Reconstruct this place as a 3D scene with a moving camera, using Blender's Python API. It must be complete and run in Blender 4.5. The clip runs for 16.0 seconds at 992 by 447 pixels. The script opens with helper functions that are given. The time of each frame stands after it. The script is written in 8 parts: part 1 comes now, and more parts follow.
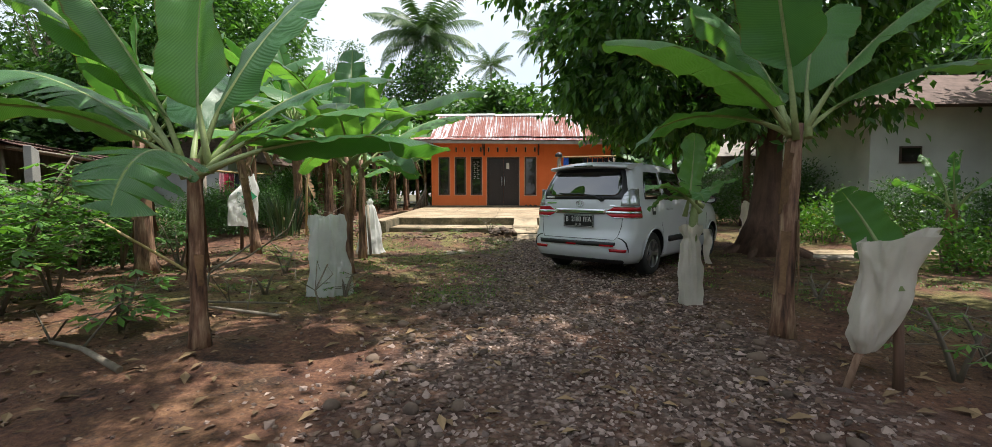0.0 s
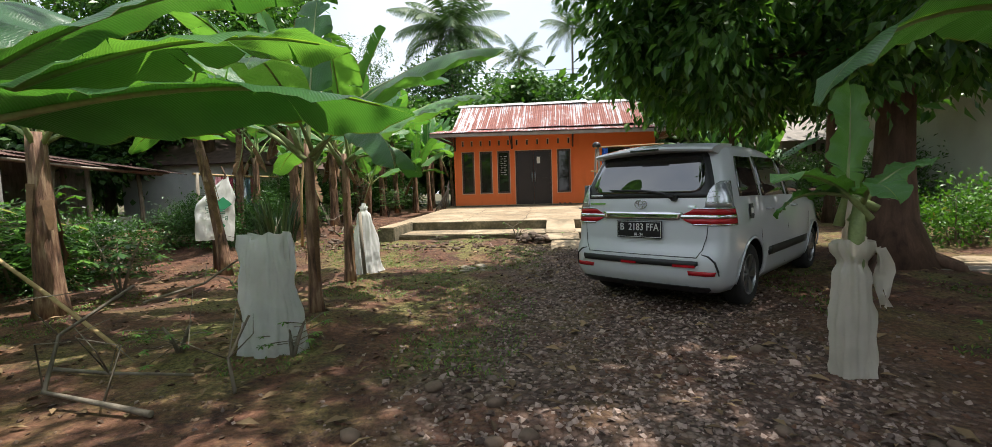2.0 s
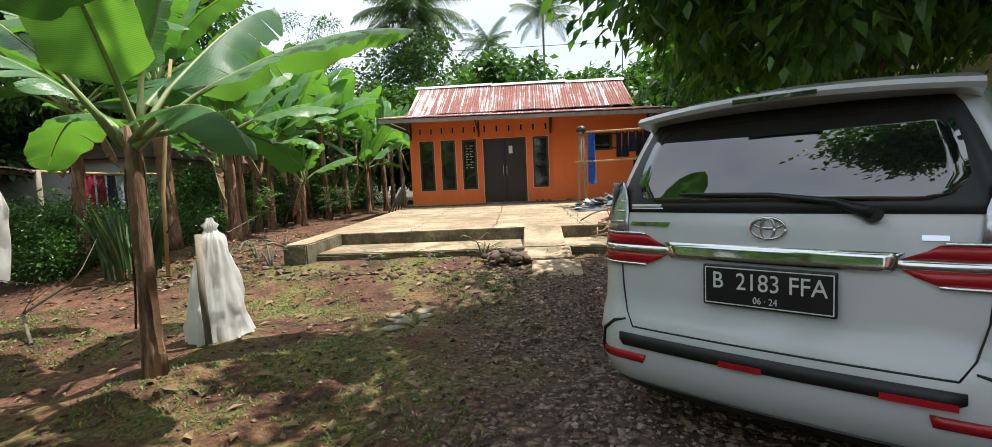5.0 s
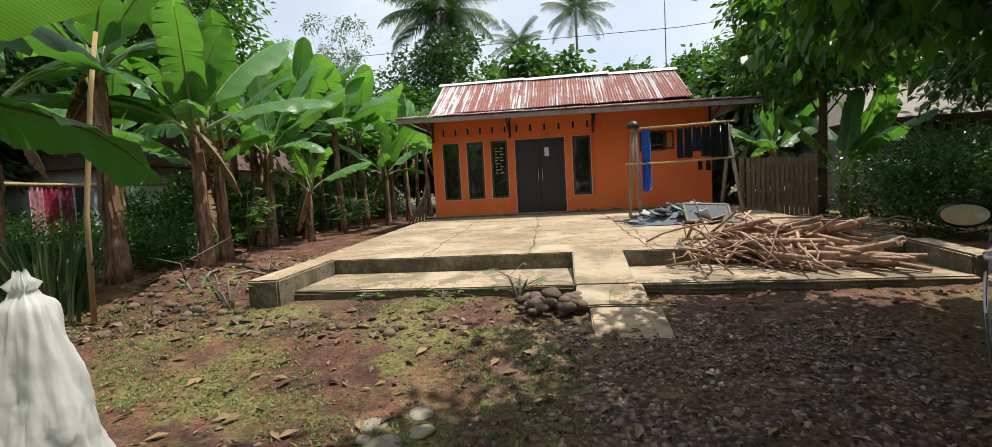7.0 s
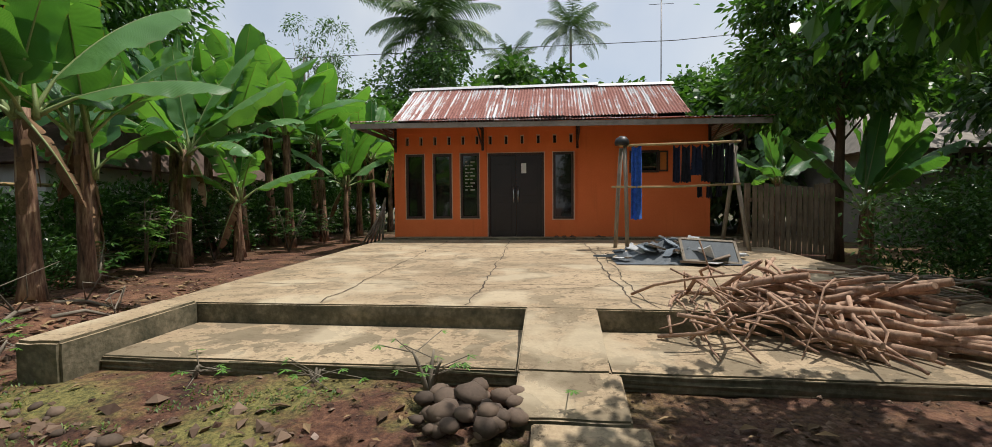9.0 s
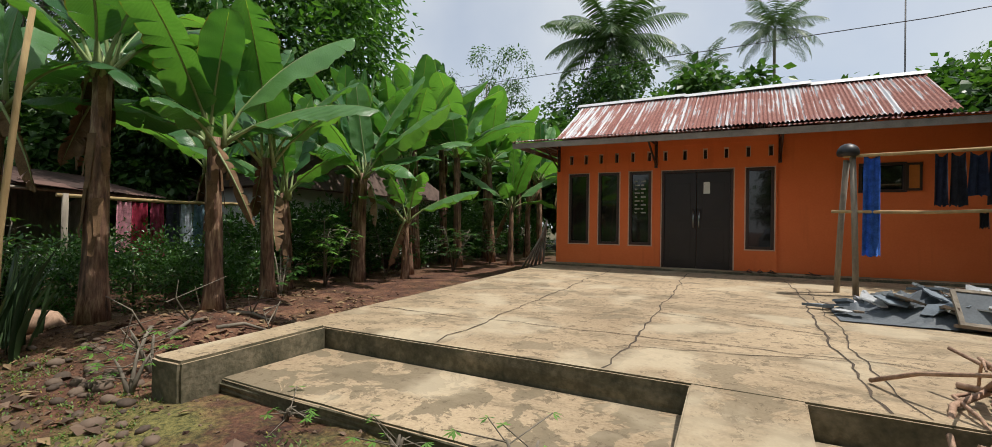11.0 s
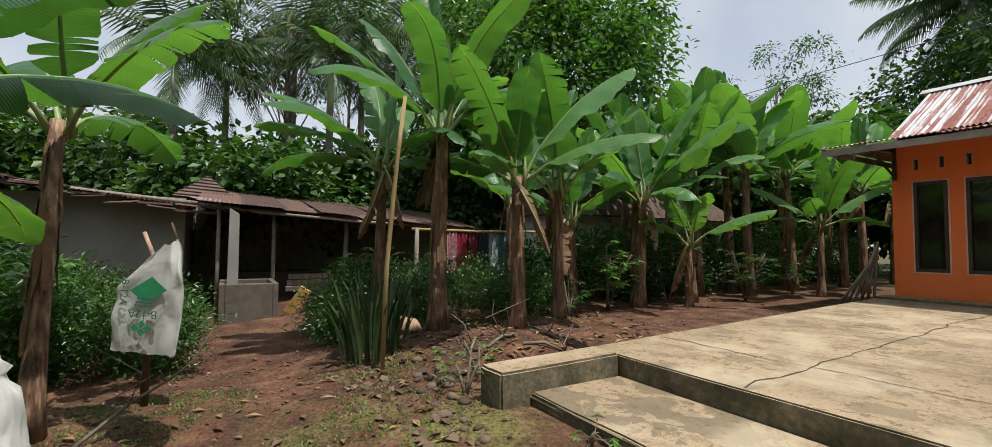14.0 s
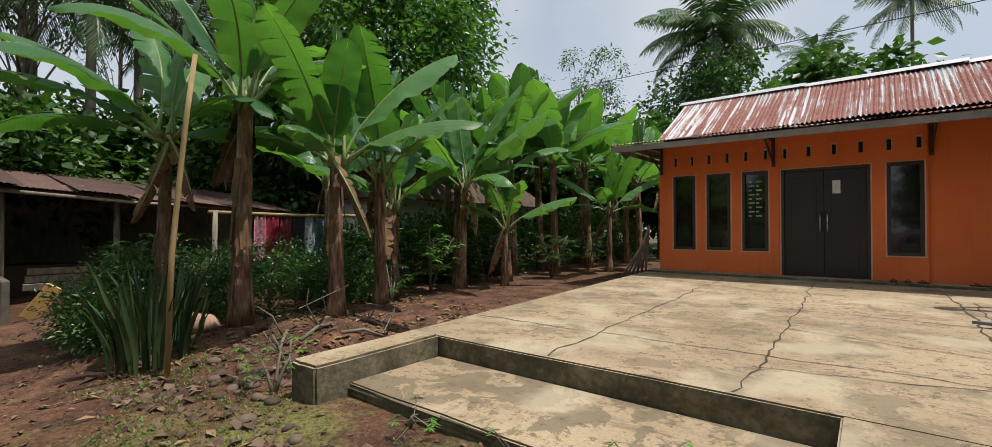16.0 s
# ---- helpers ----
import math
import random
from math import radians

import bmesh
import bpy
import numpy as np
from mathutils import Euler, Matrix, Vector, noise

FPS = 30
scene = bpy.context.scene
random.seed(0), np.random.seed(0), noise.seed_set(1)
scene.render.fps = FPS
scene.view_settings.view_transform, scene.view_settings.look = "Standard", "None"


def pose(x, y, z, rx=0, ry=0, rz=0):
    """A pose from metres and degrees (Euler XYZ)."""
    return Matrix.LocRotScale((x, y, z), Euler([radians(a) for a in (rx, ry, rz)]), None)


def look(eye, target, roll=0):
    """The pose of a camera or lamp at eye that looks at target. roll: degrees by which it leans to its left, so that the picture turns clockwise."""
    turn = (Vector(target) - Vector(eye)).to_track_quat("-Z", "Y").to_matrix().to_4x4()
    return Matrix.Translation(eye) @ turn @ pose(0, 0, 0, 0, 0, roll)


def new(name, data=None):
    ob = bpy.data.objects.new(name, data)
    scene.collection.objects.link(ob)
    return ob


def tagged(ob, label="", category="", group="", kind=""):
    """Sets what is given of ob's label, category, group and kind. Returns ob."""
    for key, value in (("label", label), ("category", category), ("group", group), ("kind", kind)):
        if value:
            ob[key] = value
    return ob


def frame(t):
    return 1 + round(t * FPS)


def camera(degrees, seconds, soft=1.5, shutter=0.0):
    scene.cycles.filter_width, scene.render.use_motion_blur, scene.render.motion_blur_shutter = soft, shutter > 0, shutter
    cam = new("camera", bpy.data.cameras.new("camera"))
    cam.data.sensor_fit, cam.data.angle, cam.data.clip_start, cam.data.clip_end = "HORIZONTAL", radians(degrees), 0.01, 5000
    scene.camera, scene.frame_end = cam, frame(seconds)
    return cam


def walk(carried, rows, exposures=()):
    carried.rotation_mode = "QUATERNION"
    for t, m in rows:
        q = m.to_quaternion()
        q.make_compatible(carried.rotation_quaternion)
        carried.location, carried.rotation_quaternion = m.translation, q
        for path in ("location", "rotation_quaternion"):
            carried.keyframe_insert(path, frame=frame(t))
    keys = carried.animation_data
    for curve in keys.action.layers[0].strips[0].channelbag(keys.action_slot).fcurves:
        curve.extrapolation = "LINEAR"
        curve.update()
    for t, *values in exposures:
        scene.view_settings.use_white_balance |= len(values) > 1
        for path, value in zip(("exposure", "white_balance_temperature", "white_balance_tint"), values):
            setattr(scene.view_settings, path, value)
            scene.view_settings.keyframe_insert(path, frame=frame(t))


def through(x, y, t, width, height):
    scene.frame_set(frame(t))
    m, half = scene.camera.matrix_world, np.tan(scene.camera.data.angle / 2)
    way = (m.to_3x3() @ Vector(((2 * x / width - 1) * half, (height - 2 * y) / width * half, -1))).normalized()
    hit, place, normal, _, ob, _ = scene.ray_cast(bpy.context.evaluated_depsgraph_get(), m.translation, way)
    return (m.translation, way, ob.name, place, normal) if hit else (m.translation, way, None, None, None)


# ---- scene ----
cam = camera(92.5, 16.0, 0.8)
PATH = [
    (0, (0.334, 0.768, 1.245), (0.198, 2.76, 1.122), -0.0),
    (0.5, (0.349, 1.27, 1.277), (0.075, 3.241, 1.074), -0.5),
    (1, (0.344, 1.768, 1.298), (0.082, 3.746, 1.165), -1.2),
    (1.5, (0.316, 2.221, 1.275), (0.069, 4.199, 1.105), -1.5),
    (2, (0.286, 2.719, 1.28), (0.012, 4.696, 1.146), -1.6),
    (2.5, (0.279, 3.209, 1.29), (0.148, 5.2, 1.165), -1.5),
    (3, (0.276, 3.716, 1.305), (0.115, 5.706, 1.189), -1.6),
    (3.2, (0.252, 3.927, 1.303), (0.096, 5.916, 1.165), -1.4),
    (5.3, (0.069, 5.861, 1.358), (-0.103, 7.846, 1.19), -2.9),
    (5.5, (0.016, 6.071, 1.387), (-0.176, 8.054, 1.216), -2.9),
    (6, (-0.084, 6.516, 1.393), (-0.294, 8.498, 1.225), -3.1),
    (6.5, (-0.093, 6.991, 1.398), (-0.343, 8.969, 1.234), -3.3),
    (7, (-0.107, 7.495, 1.413), (-0.396, 9.469, 1.277), -3.0),
    (7.5, (-0.062, 8.037, 1.453), (-0.292, 10.02, 1.339), -2.7),
    (8, (0.063, 8.491, 1.465), (-0.163, 10.476, 1.367), -1.3),
    (8.2, (0.098, 8.666, 1.473), (-0.127, 10.651, 1.38), -0.9),
    (10.3, (0.299, 9.946, 1.509), (-0.095, 11.906, 1.466), -0.1),
    (10.5, (0.291, 10.037, 1.522), (-0.177, 11.981, 1.479), -0.2),
    (11, (0.286, 10.226, 1.551), (-0.664, 11.986, 1.567), 0.9),
    (11.5, (0.231, 10.248, 1.618), (-1.041, 11.791, 1.636), 1.7),
    (12, (0.185, 10.215, 1.627), (-1.332, 11.516, 1.674), 1.6),
    (12.5, (0.164, 10.175, 1.624), (-1.47, 11.327, 1.7), 1.2),
    (13, (0.156, 10.147, 1.619), (-1.546, 11.192, 1.713), 0.7),
    (13.5, (0.148, 10.127, 1.619), (-1.566, 11.153, 1.716), 0.5),
    (14, (0.165, 10.114, 1.619), (-1.57, 11.105, 1.711), 0.5),
    (14.5, (0.158, 10.071, 1.609), (-1.608, 11.006, 1.686), 0.8),
    (15, (0.178, 10.0, 1.613), (-1.637, 10.837, 1.668), 0.8),
    (15.5, (0.146, 10.025, 1.574), (-1.563, 11.063, 1.629), 0.7),
    (16, (0.154, 10.171, 1.614), (-1.115, 11.716, 1.644), 0.1),
]
walk(cam, [(t, look(eye, target, roll)) for t, eye, target, roll in PATH],
     [(0.0, 0.65), (3.0, 0.65), (5.5, 0.65), (6.5, 0.45), (7.5, 0.15), (8.2, 0.0), (10.5, -0.1), (12.0, -0.1), (14.0, -0.05), (15.0, 0.0), (16.0, -0.15)])

# ---- light ----
SUN = Vector((0.34, 0.10, 0.94)).normalized()
world = bpy.data.worlds.new("sky")
scene.world = world
world.use_nodes = True
wn = world.node_tree.nodes
sky = wn.new("ShaderNodeTexSky")
sky.sky_type = "NISHITA"
sky.sun_disc = False
sky.sun_elevation = math.asin(SUN.z)
sky.sun_rotation = math.atan2(SUN.x, SUN.y)
sky.air_density, sky.dust_density, sky.ozone_density = 1.0, 2.2, 1.0
wn["Background"].inputs["Strength"].default_value = 0.15
# thin white cloud over the whole sky
haze = wn.new("ShaderNodeMix")
haze.data_type = "RGBA"
cloud = wn.new("ShaderNodeTexNoise")
cloud.inputs["Scale"].default_value, cloud.inputs["Detail"].default_value = 2.2, 5.0
spread = wn.new("ShaderNodeMapRange")
spread.inputs[1].default_value, spread.inputs[2].default_value, spread.inputs[3].default_value, spread.inputs[4].default_value = 0.35, 0.65, 0.45, 0.85
world.node_tree.links.new(wn.new("ShaderNodeTexCoord").outputs["Generated"], cloud.inputs["Vector"])
world.node_tree.links.new(cloud.outputs["Fac"], spread.inputs[0])
world.node_tree.links.new(spread.outputs[0], haze.inputs[0])
world.node_tree.links.new(sky.outputs[0], haze.inputs[6])
haze.inputs[7].default_value = (5.2, 5.5, 5.8, 1.0)
world.node_tree.links.new(haze.outputs[2], wn["Background"].inputs["Color"])
lamp = bpy.data.lights.new("sun", "SUN")
lamp.energy, lamp.angle, lamp.color = 4.6, radians(0.6), (1.0, 0.955, 0.88)
sun = new("sun", lamp)
sun.matrix_world = look(SUN * 60, (0, 0, 0))


# ---- materials ----
class Nodes:
    """A small helper round one node material."""

    def __init__(self, name):
        self.mat = bpy.data.materials.new(name)
        self.mat.use_nodes = True
        self.tree = self.mat.node_tree
        self.bsdf = self.tree.nodes["Principled BSDF"]
        self.out = self.tree.nodes["Material Output"]

    def node(self, kind, **values):
        n = self.tree.nodes.new(kind)
        if "feature" in values:
            n.feature = values["feature"]
        if "data_type" in values:
            n.data_type = values["data_type"]
        if "blend_type" in values:
            n.blend_type = values["blend_type"]
        if "operation" in values:
            n.operation, n.use_clamp = values["operation"], values["use_clamp"]
        return n

    def link(self, a, b):
        self.tree.links.new(a, b)

    def coord(self, which="Object"):
        return self.node("ShaderNodeTexCoord").outputs[which]

    def position(self):
        return self.node("ShaderNodeNewGeometry").outputs["Position"]

    def scaled(self, vec, scale):
        m = self.node("ShaderNodeMapping")
        m.inputs["Scale"].default_value = scale if hasattr(scale, "__len__") else (scale,) * 3
        self.link(vec, m.inputs["Vector"])
        return m.outputs[0]

    def noise(self, vec, scale, detail=4.0, rough=0.55, distort=0.0):
        n = self.node("ShaderNodeTexNoise")
        n.inputs["Scale"].default_value, n.inputs["Detail"].default_value = scale, detail
        n.inputs["Roughness"].default_value, n.inputs["Distortion"].default_value = rough, distort
        self.link(vec, n.inputs["Vector"])
        return n.outputs["Fac"]

    def voronoi(self, vec, scale, feature="F1", out="Distance"):
        n = self.node("ShaderNodeTexVoronoi", feature=feature)
        n.inputs["Scale"].default_value = scale
        self.link(vec, n.inputs["Vector"])
        return n.outputs[out]

    def ramp(self, fac, *stops):
        n = self.node("ShaderNodeValToRGB")
        e = n.color_ramp.elements
        while len(e) < len(stops):
            e.new(0.5)
        for el, (p, c) in zip(e, stops):
            el.position = p
            el.color = (c, c, c, 1) if not hasattr(c, "__len__") else (*c, 1)
        self.link(fac, n.inputs["Fac"])
        return n.outputs["Color"]

    def mix(self, fac, a, b, blend="MIX"):
        n = self.node("ShaderNodeMix", data_type="RGBA", blend_type=blend)
        for value, socket in ((fac, n.inputs[0]), (a, n.inputs[6]), (b, n.inputs[7])):
            if isinstance(value, bpy.types.NodeSocket):
                self.link(value, socket)
            elif hasattr(value, "__len__"):
                socket.default_value = (*value, 1)
            else:
                socket.default_value = value
        return n.outputs[2]

    def math(self, op, a, b=0.0, clamp=False):
        n = self.node("ShaderNodeMath", operation=op, use_clamp=clamp)
        for value, socket in ((a, n.inputs[0]), (b, n.inputs[1])):
            if isinstance(value, bpy.types.NodeSocket):
                self.link(value, socket)
            else:
                socket.default_value = value
        return n.outputs[0]

    def rand(self):
        return self.node("ShaderNodeObjectInfo").outputs["Random"]

    def island(self):
        return self.node("ShaderNodeNewGeometry").outputs["Random Per Island"]

    def axes(self, vec):
        n = self.node("ShaderNodeSeparateXYZ")
        self.link(vec, n.inputs[0])
        return n.outputs

    def bump(self, height, strength=0.3, distance=0.01):
        n = self.node("ShaderNodeBump")
        n.inputs["Strength"].default_value, n.inputs["Distance"].default_value = strength, distance
        self.link(height, n.inputs["Height"])
        self.link(n.outputs[0], self.bsdf.inputs["Normal"])

    def finish(self, color=None, rough=None, metal=None, **more):
        pairs = [("Base Color", color), ("Roughness", rough), ("Metallic", metal)]
        pairs += [(k.replace("_", " "), v) for k, v in more.items()]
        for key, value in pairs:
            if value is None:
                continue
            socket = self.bsdf.inputs[key]
            if isinstance(value, bpy.types.NodeSocket):
                self.link(value, socket)
            elif hasattr(value, "__len__"):
                socket.default_value = (*value, 1) if len(value) == 3 else value
            else:
                socket.default_value = value
        return self.mat


def simple(name, color, rough=0.6, metal=0.0, vary=0.25, scale=6.0, bump=0.0, fine=60.0, by_piece=False):
    """A worn surface: one colour, varied by stains and by grain."""
    m = Nodes(name)
    p = m.coord()
    a = m.noise(p, scale, 5)
    b = m.noise(p, fine, 3)
    f = m.math("ADD", m.math("MULTIPLY", a, 0.65), m.math("MULTIPLY", b, 0.35))
    if by_piece:
        f = m.math("ADD", m.math("MULTIPLY", f, 0.6), m.math("MULTIPLY", m.rand(), 0.4))
    dark = [c * (1 - vary) for c in color]
    light = [min(1, c * (1 + vary)) for c in color]
    col = m.ramp(f, (0.3, dark), (0.7, light))
    if bump:
        m.bump(f, bump, 0.01)
    return m.finish(col, rough, metal)


def leaf_material(name, dark, light, rough=0.45, through=0.35, yellow=0.0, veins=False, island=True):
    """A leaf: gloss on top, light through the blade, tone from leaf to leaf."""
    m = Nodes(name)
    r = m.island() if island else m.rand()
    p = m.coord()
    n = m.noise(p, 3.0, 4)
    f = m.math("ADD", m.math("MULTIPLY", r, 0.6), m.math("MULTIPLY", n, 0.4))
    col = m.ramp(f, (0.2, dark), (0.8, light))
    if yellow:
        col = m.mix(m.ramp(r, (1 - yellow, 0.0), (1.0, 1.0)), col, (0.34, 0.24, 0.05))
    if veins:
        uv = m.axes(m.coord("UV"))
        w = m.node("ShaderNodeTexWave")
        w.inputs["Scale"].default_value, w.inputs["Distortion"].default_value = 38.0, 1.2
        w.inputs["Detail"].default_value = 2.0
        m.link(m.coord("UV"), w.inputs["Vector"])
        col = m.mix(m.math("MULTIPLY", w.outputs["Fac"], 0.3), col, [c * 0.5 for c in dark])
        rib = m.ramp(m.math("ABSOLUTE", m.math("SUBTRACT", uv[1], 0.5)), (0.0, 1.0), (0.022, 0.0))
        col = m.mix(rib, col, (0.32, 0.42, 0.13))
        rim = m.ramp(m.math("ADD", m.math("ABSOLUTE", m.math("SUBTRACT", uv[1], 0.5)), m.math("MULTIPLY", m.noise(p, 7.0, 4), 0.12)), (0.545, 0.0), (0.58, 1.0))
        col = m.mix(rim, col, (0.20, 0.12, 0.035))
        m.bump(w.outputs["Fac"], 0.35, 0.006)
    m.finish(col, rough)
    t = m.node("ShaderNodeBsdfTranslucent")
    m.link(m.mix(1.0, col, (1.0, 1.25, 0.35) if not veins else (1.32, 1.4, 0.36), "MULTIPLY"), t.inputs["Color"])
    mx = m.node("ShaderNodeMixShader")
    mx.inputs[0].default_value = through
    m.link(m.bsdf.outputs[0], mx.inputs[1])
    m.link(t.outputs[0], mx.inputs[2])
    m.link(mx.outputs[0], m.out.inputs["Surface"])
    return m.mat


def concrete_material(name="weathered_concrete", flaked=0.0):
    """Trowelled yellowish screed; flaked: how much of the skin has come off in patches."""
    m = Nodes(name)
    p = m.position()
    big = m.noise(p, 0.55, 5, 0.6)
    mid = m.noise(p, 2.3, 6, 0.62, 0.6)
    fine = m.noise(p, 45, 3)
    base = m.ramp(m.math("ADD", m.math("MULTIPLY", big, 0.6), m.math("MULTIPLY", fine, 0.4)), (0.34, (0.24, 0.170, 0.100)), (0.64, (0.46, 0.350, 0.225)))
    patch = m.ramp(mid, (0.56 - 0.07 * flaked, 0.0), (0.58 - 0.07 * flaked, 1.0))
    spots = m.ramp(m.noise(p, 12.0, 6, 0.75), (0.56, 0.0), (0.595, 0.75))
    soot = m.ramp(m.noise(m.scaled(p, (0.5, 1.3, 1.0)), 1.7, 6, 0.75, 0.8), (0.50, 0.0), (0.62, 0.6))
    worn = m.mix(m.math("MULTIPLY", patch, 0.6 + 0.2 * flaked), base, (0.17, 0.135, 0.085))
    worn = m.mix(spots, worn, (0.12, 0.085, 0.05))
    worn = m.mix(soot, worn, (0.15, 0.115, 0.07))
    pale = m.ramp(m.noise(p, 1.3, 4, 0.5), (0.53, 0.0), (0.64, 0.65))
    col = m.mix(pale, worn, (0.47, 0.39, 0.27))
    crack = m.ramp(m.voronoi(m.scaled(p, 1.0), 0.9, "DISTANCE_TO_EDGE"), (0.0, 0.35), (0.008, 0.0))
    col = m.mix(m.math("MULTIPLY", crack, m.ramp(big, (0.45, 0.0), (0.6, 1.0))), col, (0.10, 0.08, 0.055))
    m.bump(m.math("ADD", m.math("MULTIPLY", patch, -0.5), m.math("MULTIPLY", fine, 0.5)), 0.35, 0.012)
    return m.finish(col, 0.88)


def ground_material():
    m = Nodes("red_earth_with_moss")
    p = m.position()
    xyz = m.axes(p)
    big = m.noise(p, 0.45, 5, 0.6)
    mid = m.noise(p, 2.6, 6, 0.65)
    fine = m.noise(p, 28, 5, 0.7)
    soil = m.ramp(m.math("ADD", m.math("MULTIPLY", mid, 0.55), m.math("MULTIPLY", fine, 0.45)), (0.38, (0.026, 0.0095, 0.006)), (0.50, (0.098, 0.040, 0.022)), (0.64, (0.235, 0.115, 0.064)))
    moss = m.ramp(fine, (0.38, (0.055, 0.058, 0.014)), (0.62, (0.235, 0.205, 0.062)))
    # moss in the open yard, thin on the drive and on the bank
    yard = m.math("MULTIPLY", m.ramp(m.math("MULTIPLY", xyz[1], 0.05), (0.20, 0.0), (0.32, 1.0), (0.6, 1.0), (0.66, 0.0)),
                  m.ramp(m.math("ADD", m.math("MULTIPLY", xyz[0], 0.05), 0.5), (0.26, 0.0), (0.34, 1.0), (0.50, 1.0), (0.56, 0.15)))
    yard = m.math("ADD", yard, m.math("MULTIPLY", m.ramp(m.math("ADD", m.math("MULTIPLY", xyz[0], 0.05), 0.5), (0.64, 0.0), (0.70, 0.75)), m.ramp(m.math("MULTIPLY", xyz[1], 0.05), (0.2, 0.0), (0.3, 1.0))), clamp=True)
    cover = m.math("MULTIPLY", m.ramp(m.noise(p, 1.1, 6, 0.7), (0.46, 0.0), (0.60, 0.85)), m.math("ADD", yard, 0.12), clamp=True)
    col = m.mix(cover, soil, moss)
    # crushed stone on the drive
    mid_x = m.math("ADD", m.math("MULTIPLY", m.noise(p, 0.8, 3), 0.9), -0.45)
    off = m.math("ABSOLUTE", m.math("SUBTRACT", m.math("SUBTRACT", xyz[0], m.math("MULTIPLY", xyz[1], 0.03)), m.math("ADD", 0.72, mid_x)))
    drive = m.math("MULTIPLY", m.ramp(m.math("MULTIPLY", off, 0.4), (0.48, 1.0), (0.72, 0.0)), m.ramp(m.math("MULTIPLY", xyz[1], 0.05), (0.12, 0.6), (0.2, 1.0), (0.56, 1.0), (0.62, 0.0)))
    chips = m.node("ShaderNodeTexVoronoi")
    chips.inputs["Scale"].default_value = 26.0
    m.link(p, chips.inputs["Vector"])
    grit = m.ramp(m.axes(chips.outputs["Color"])[0], (0.0, (0.04, 0.023, 0.017)), (0.6, (0.17, 0.108, 0.084)), (1.0, (0.35, 0.255, 0.21)))
    grit = m.mix(m.ramp(chips.outputs["Distance"], (0.3, 0.0), (0.75, 0.8)), grit, (0.05, 0.028, 0.02))
    col = m.mix(m.math("MULTIPLY", drive, m.ramp(m.noise(p, 1.7, 5), (0.36, 0.25), (0.56, 0.95))), col, grit)
    # far ground under trees goes green-brown
    far = m.math("MAXIMUM", m.ramp(m.math("MULTIPLY", m.math("ABSOLUTE", xyz[0]), 0.03), (0.45, 0.0), (0.6, 1.0)), m.ramp(m.math("MULTIPLY", xyz[1], 0.02), (0.52, 0.0), (0.6, 1.0)))
    col = m.mix(m.math("MULTIPLY", far, 0.8), col, m.mix(mid, (0.05, 0.055, 0.02), (0.10, 0.095, 0.04)))
    h = m.math("ADD", m.math("MULTIPLY", fine, 0.6), m.math("MULTIPLY", m.math("MULTIPLY", chips.outputs["Distance"], -0.9), drive))
    m.bump(h, 0.9, 0.04)
    return m.finish(col, 0.93)


def roof_material():
    m = Nodes("rusted_corrugated_zinc")
    p = m.position()
    stripe = m.noise(m.scaled(p, (12.0, 0.22, 0.22)), 1.0, 4, 0.75)
    blotch = m.noise(m.scaled(p, (2.2, 1.4, 1.4)), 1.0, 6, 0.65)
    fine = m.noise(p, 26, 4)
    f = m.math("ADD", m.math("ADD", m.math("MULTIPLY", stripe, 0.62), m.math("MULTIPLY", blotch, 0.3)), m.math("MULTIPLY", fine, 0.12))
    f = m.math("ADD", f, m.math("MULTIPLY", m.rand(), 0.06))
    rust = m.ramp(fine, (0.38, (0.135, 0.040, 0.030)), (0.62, (0.32, 0.135, 0.105)))
    zinc = m.ramp(blotch, (0.3, (0.30, 0.31, 0.33)), (0.7, (0.62, 0.62, 0.63)))
    k = m.ramp(f, (0.512, 0.0), (0.53, 1.0))
    m.bump(fine, 0.15, 0.004)
    return m.finish(m.mix(k, zinc, rust), m.ramp(f, (0.45, 0.42), (0.6, 0.85)), m.ramp(k, (0.0, 0.35), (1.0, 0.0)))


def orange_wall_material():
    m = Nodes("orange_limewash")
    p = m.position()
    n = m.noise(p, 1.1, 5)
    f = m.noise(p, 30, 4)
    col = m.ramp(m.math("ADD", m.math("MULTIPLY", n, 0.7), m.math("MULTIPLY", f, 0.3)), (0.3, (0.76, 0.155, 0.036)), (0.7, (0.88, 0.215, 0.058)))
    streak = m.ramp(m.noise(m.scaled(p, (6, 6, 0.5)), 1.0, 4), (0.58, 0.0), (0.75, 0.35))
    col = m.mix(streak, col, (0.60, 0.12, 0.03))
    m.bump(f, 0.12, 0.006)
    return m.finish(col, 0.82)


def bark_material(name, dark, light, scale=9.0):
    m = Nodes(name)
    p = m.coord()
    a = m.noise(m.scaled(p, (1.0, 1.0, 0.22)), scale, 6, 0.65, 0.5)
    b = m.noise(p, 3.0, 4)
    f = m.math("ADD", m.math("MULTIPLY", a, 0.7), m.math("MULTIPLY", b, 0.3))
    m.bump(a, 0.7, 0.02)
    return m.finish(m.ramp(f, (0.33, dark), (0.66, light)), 0.9)


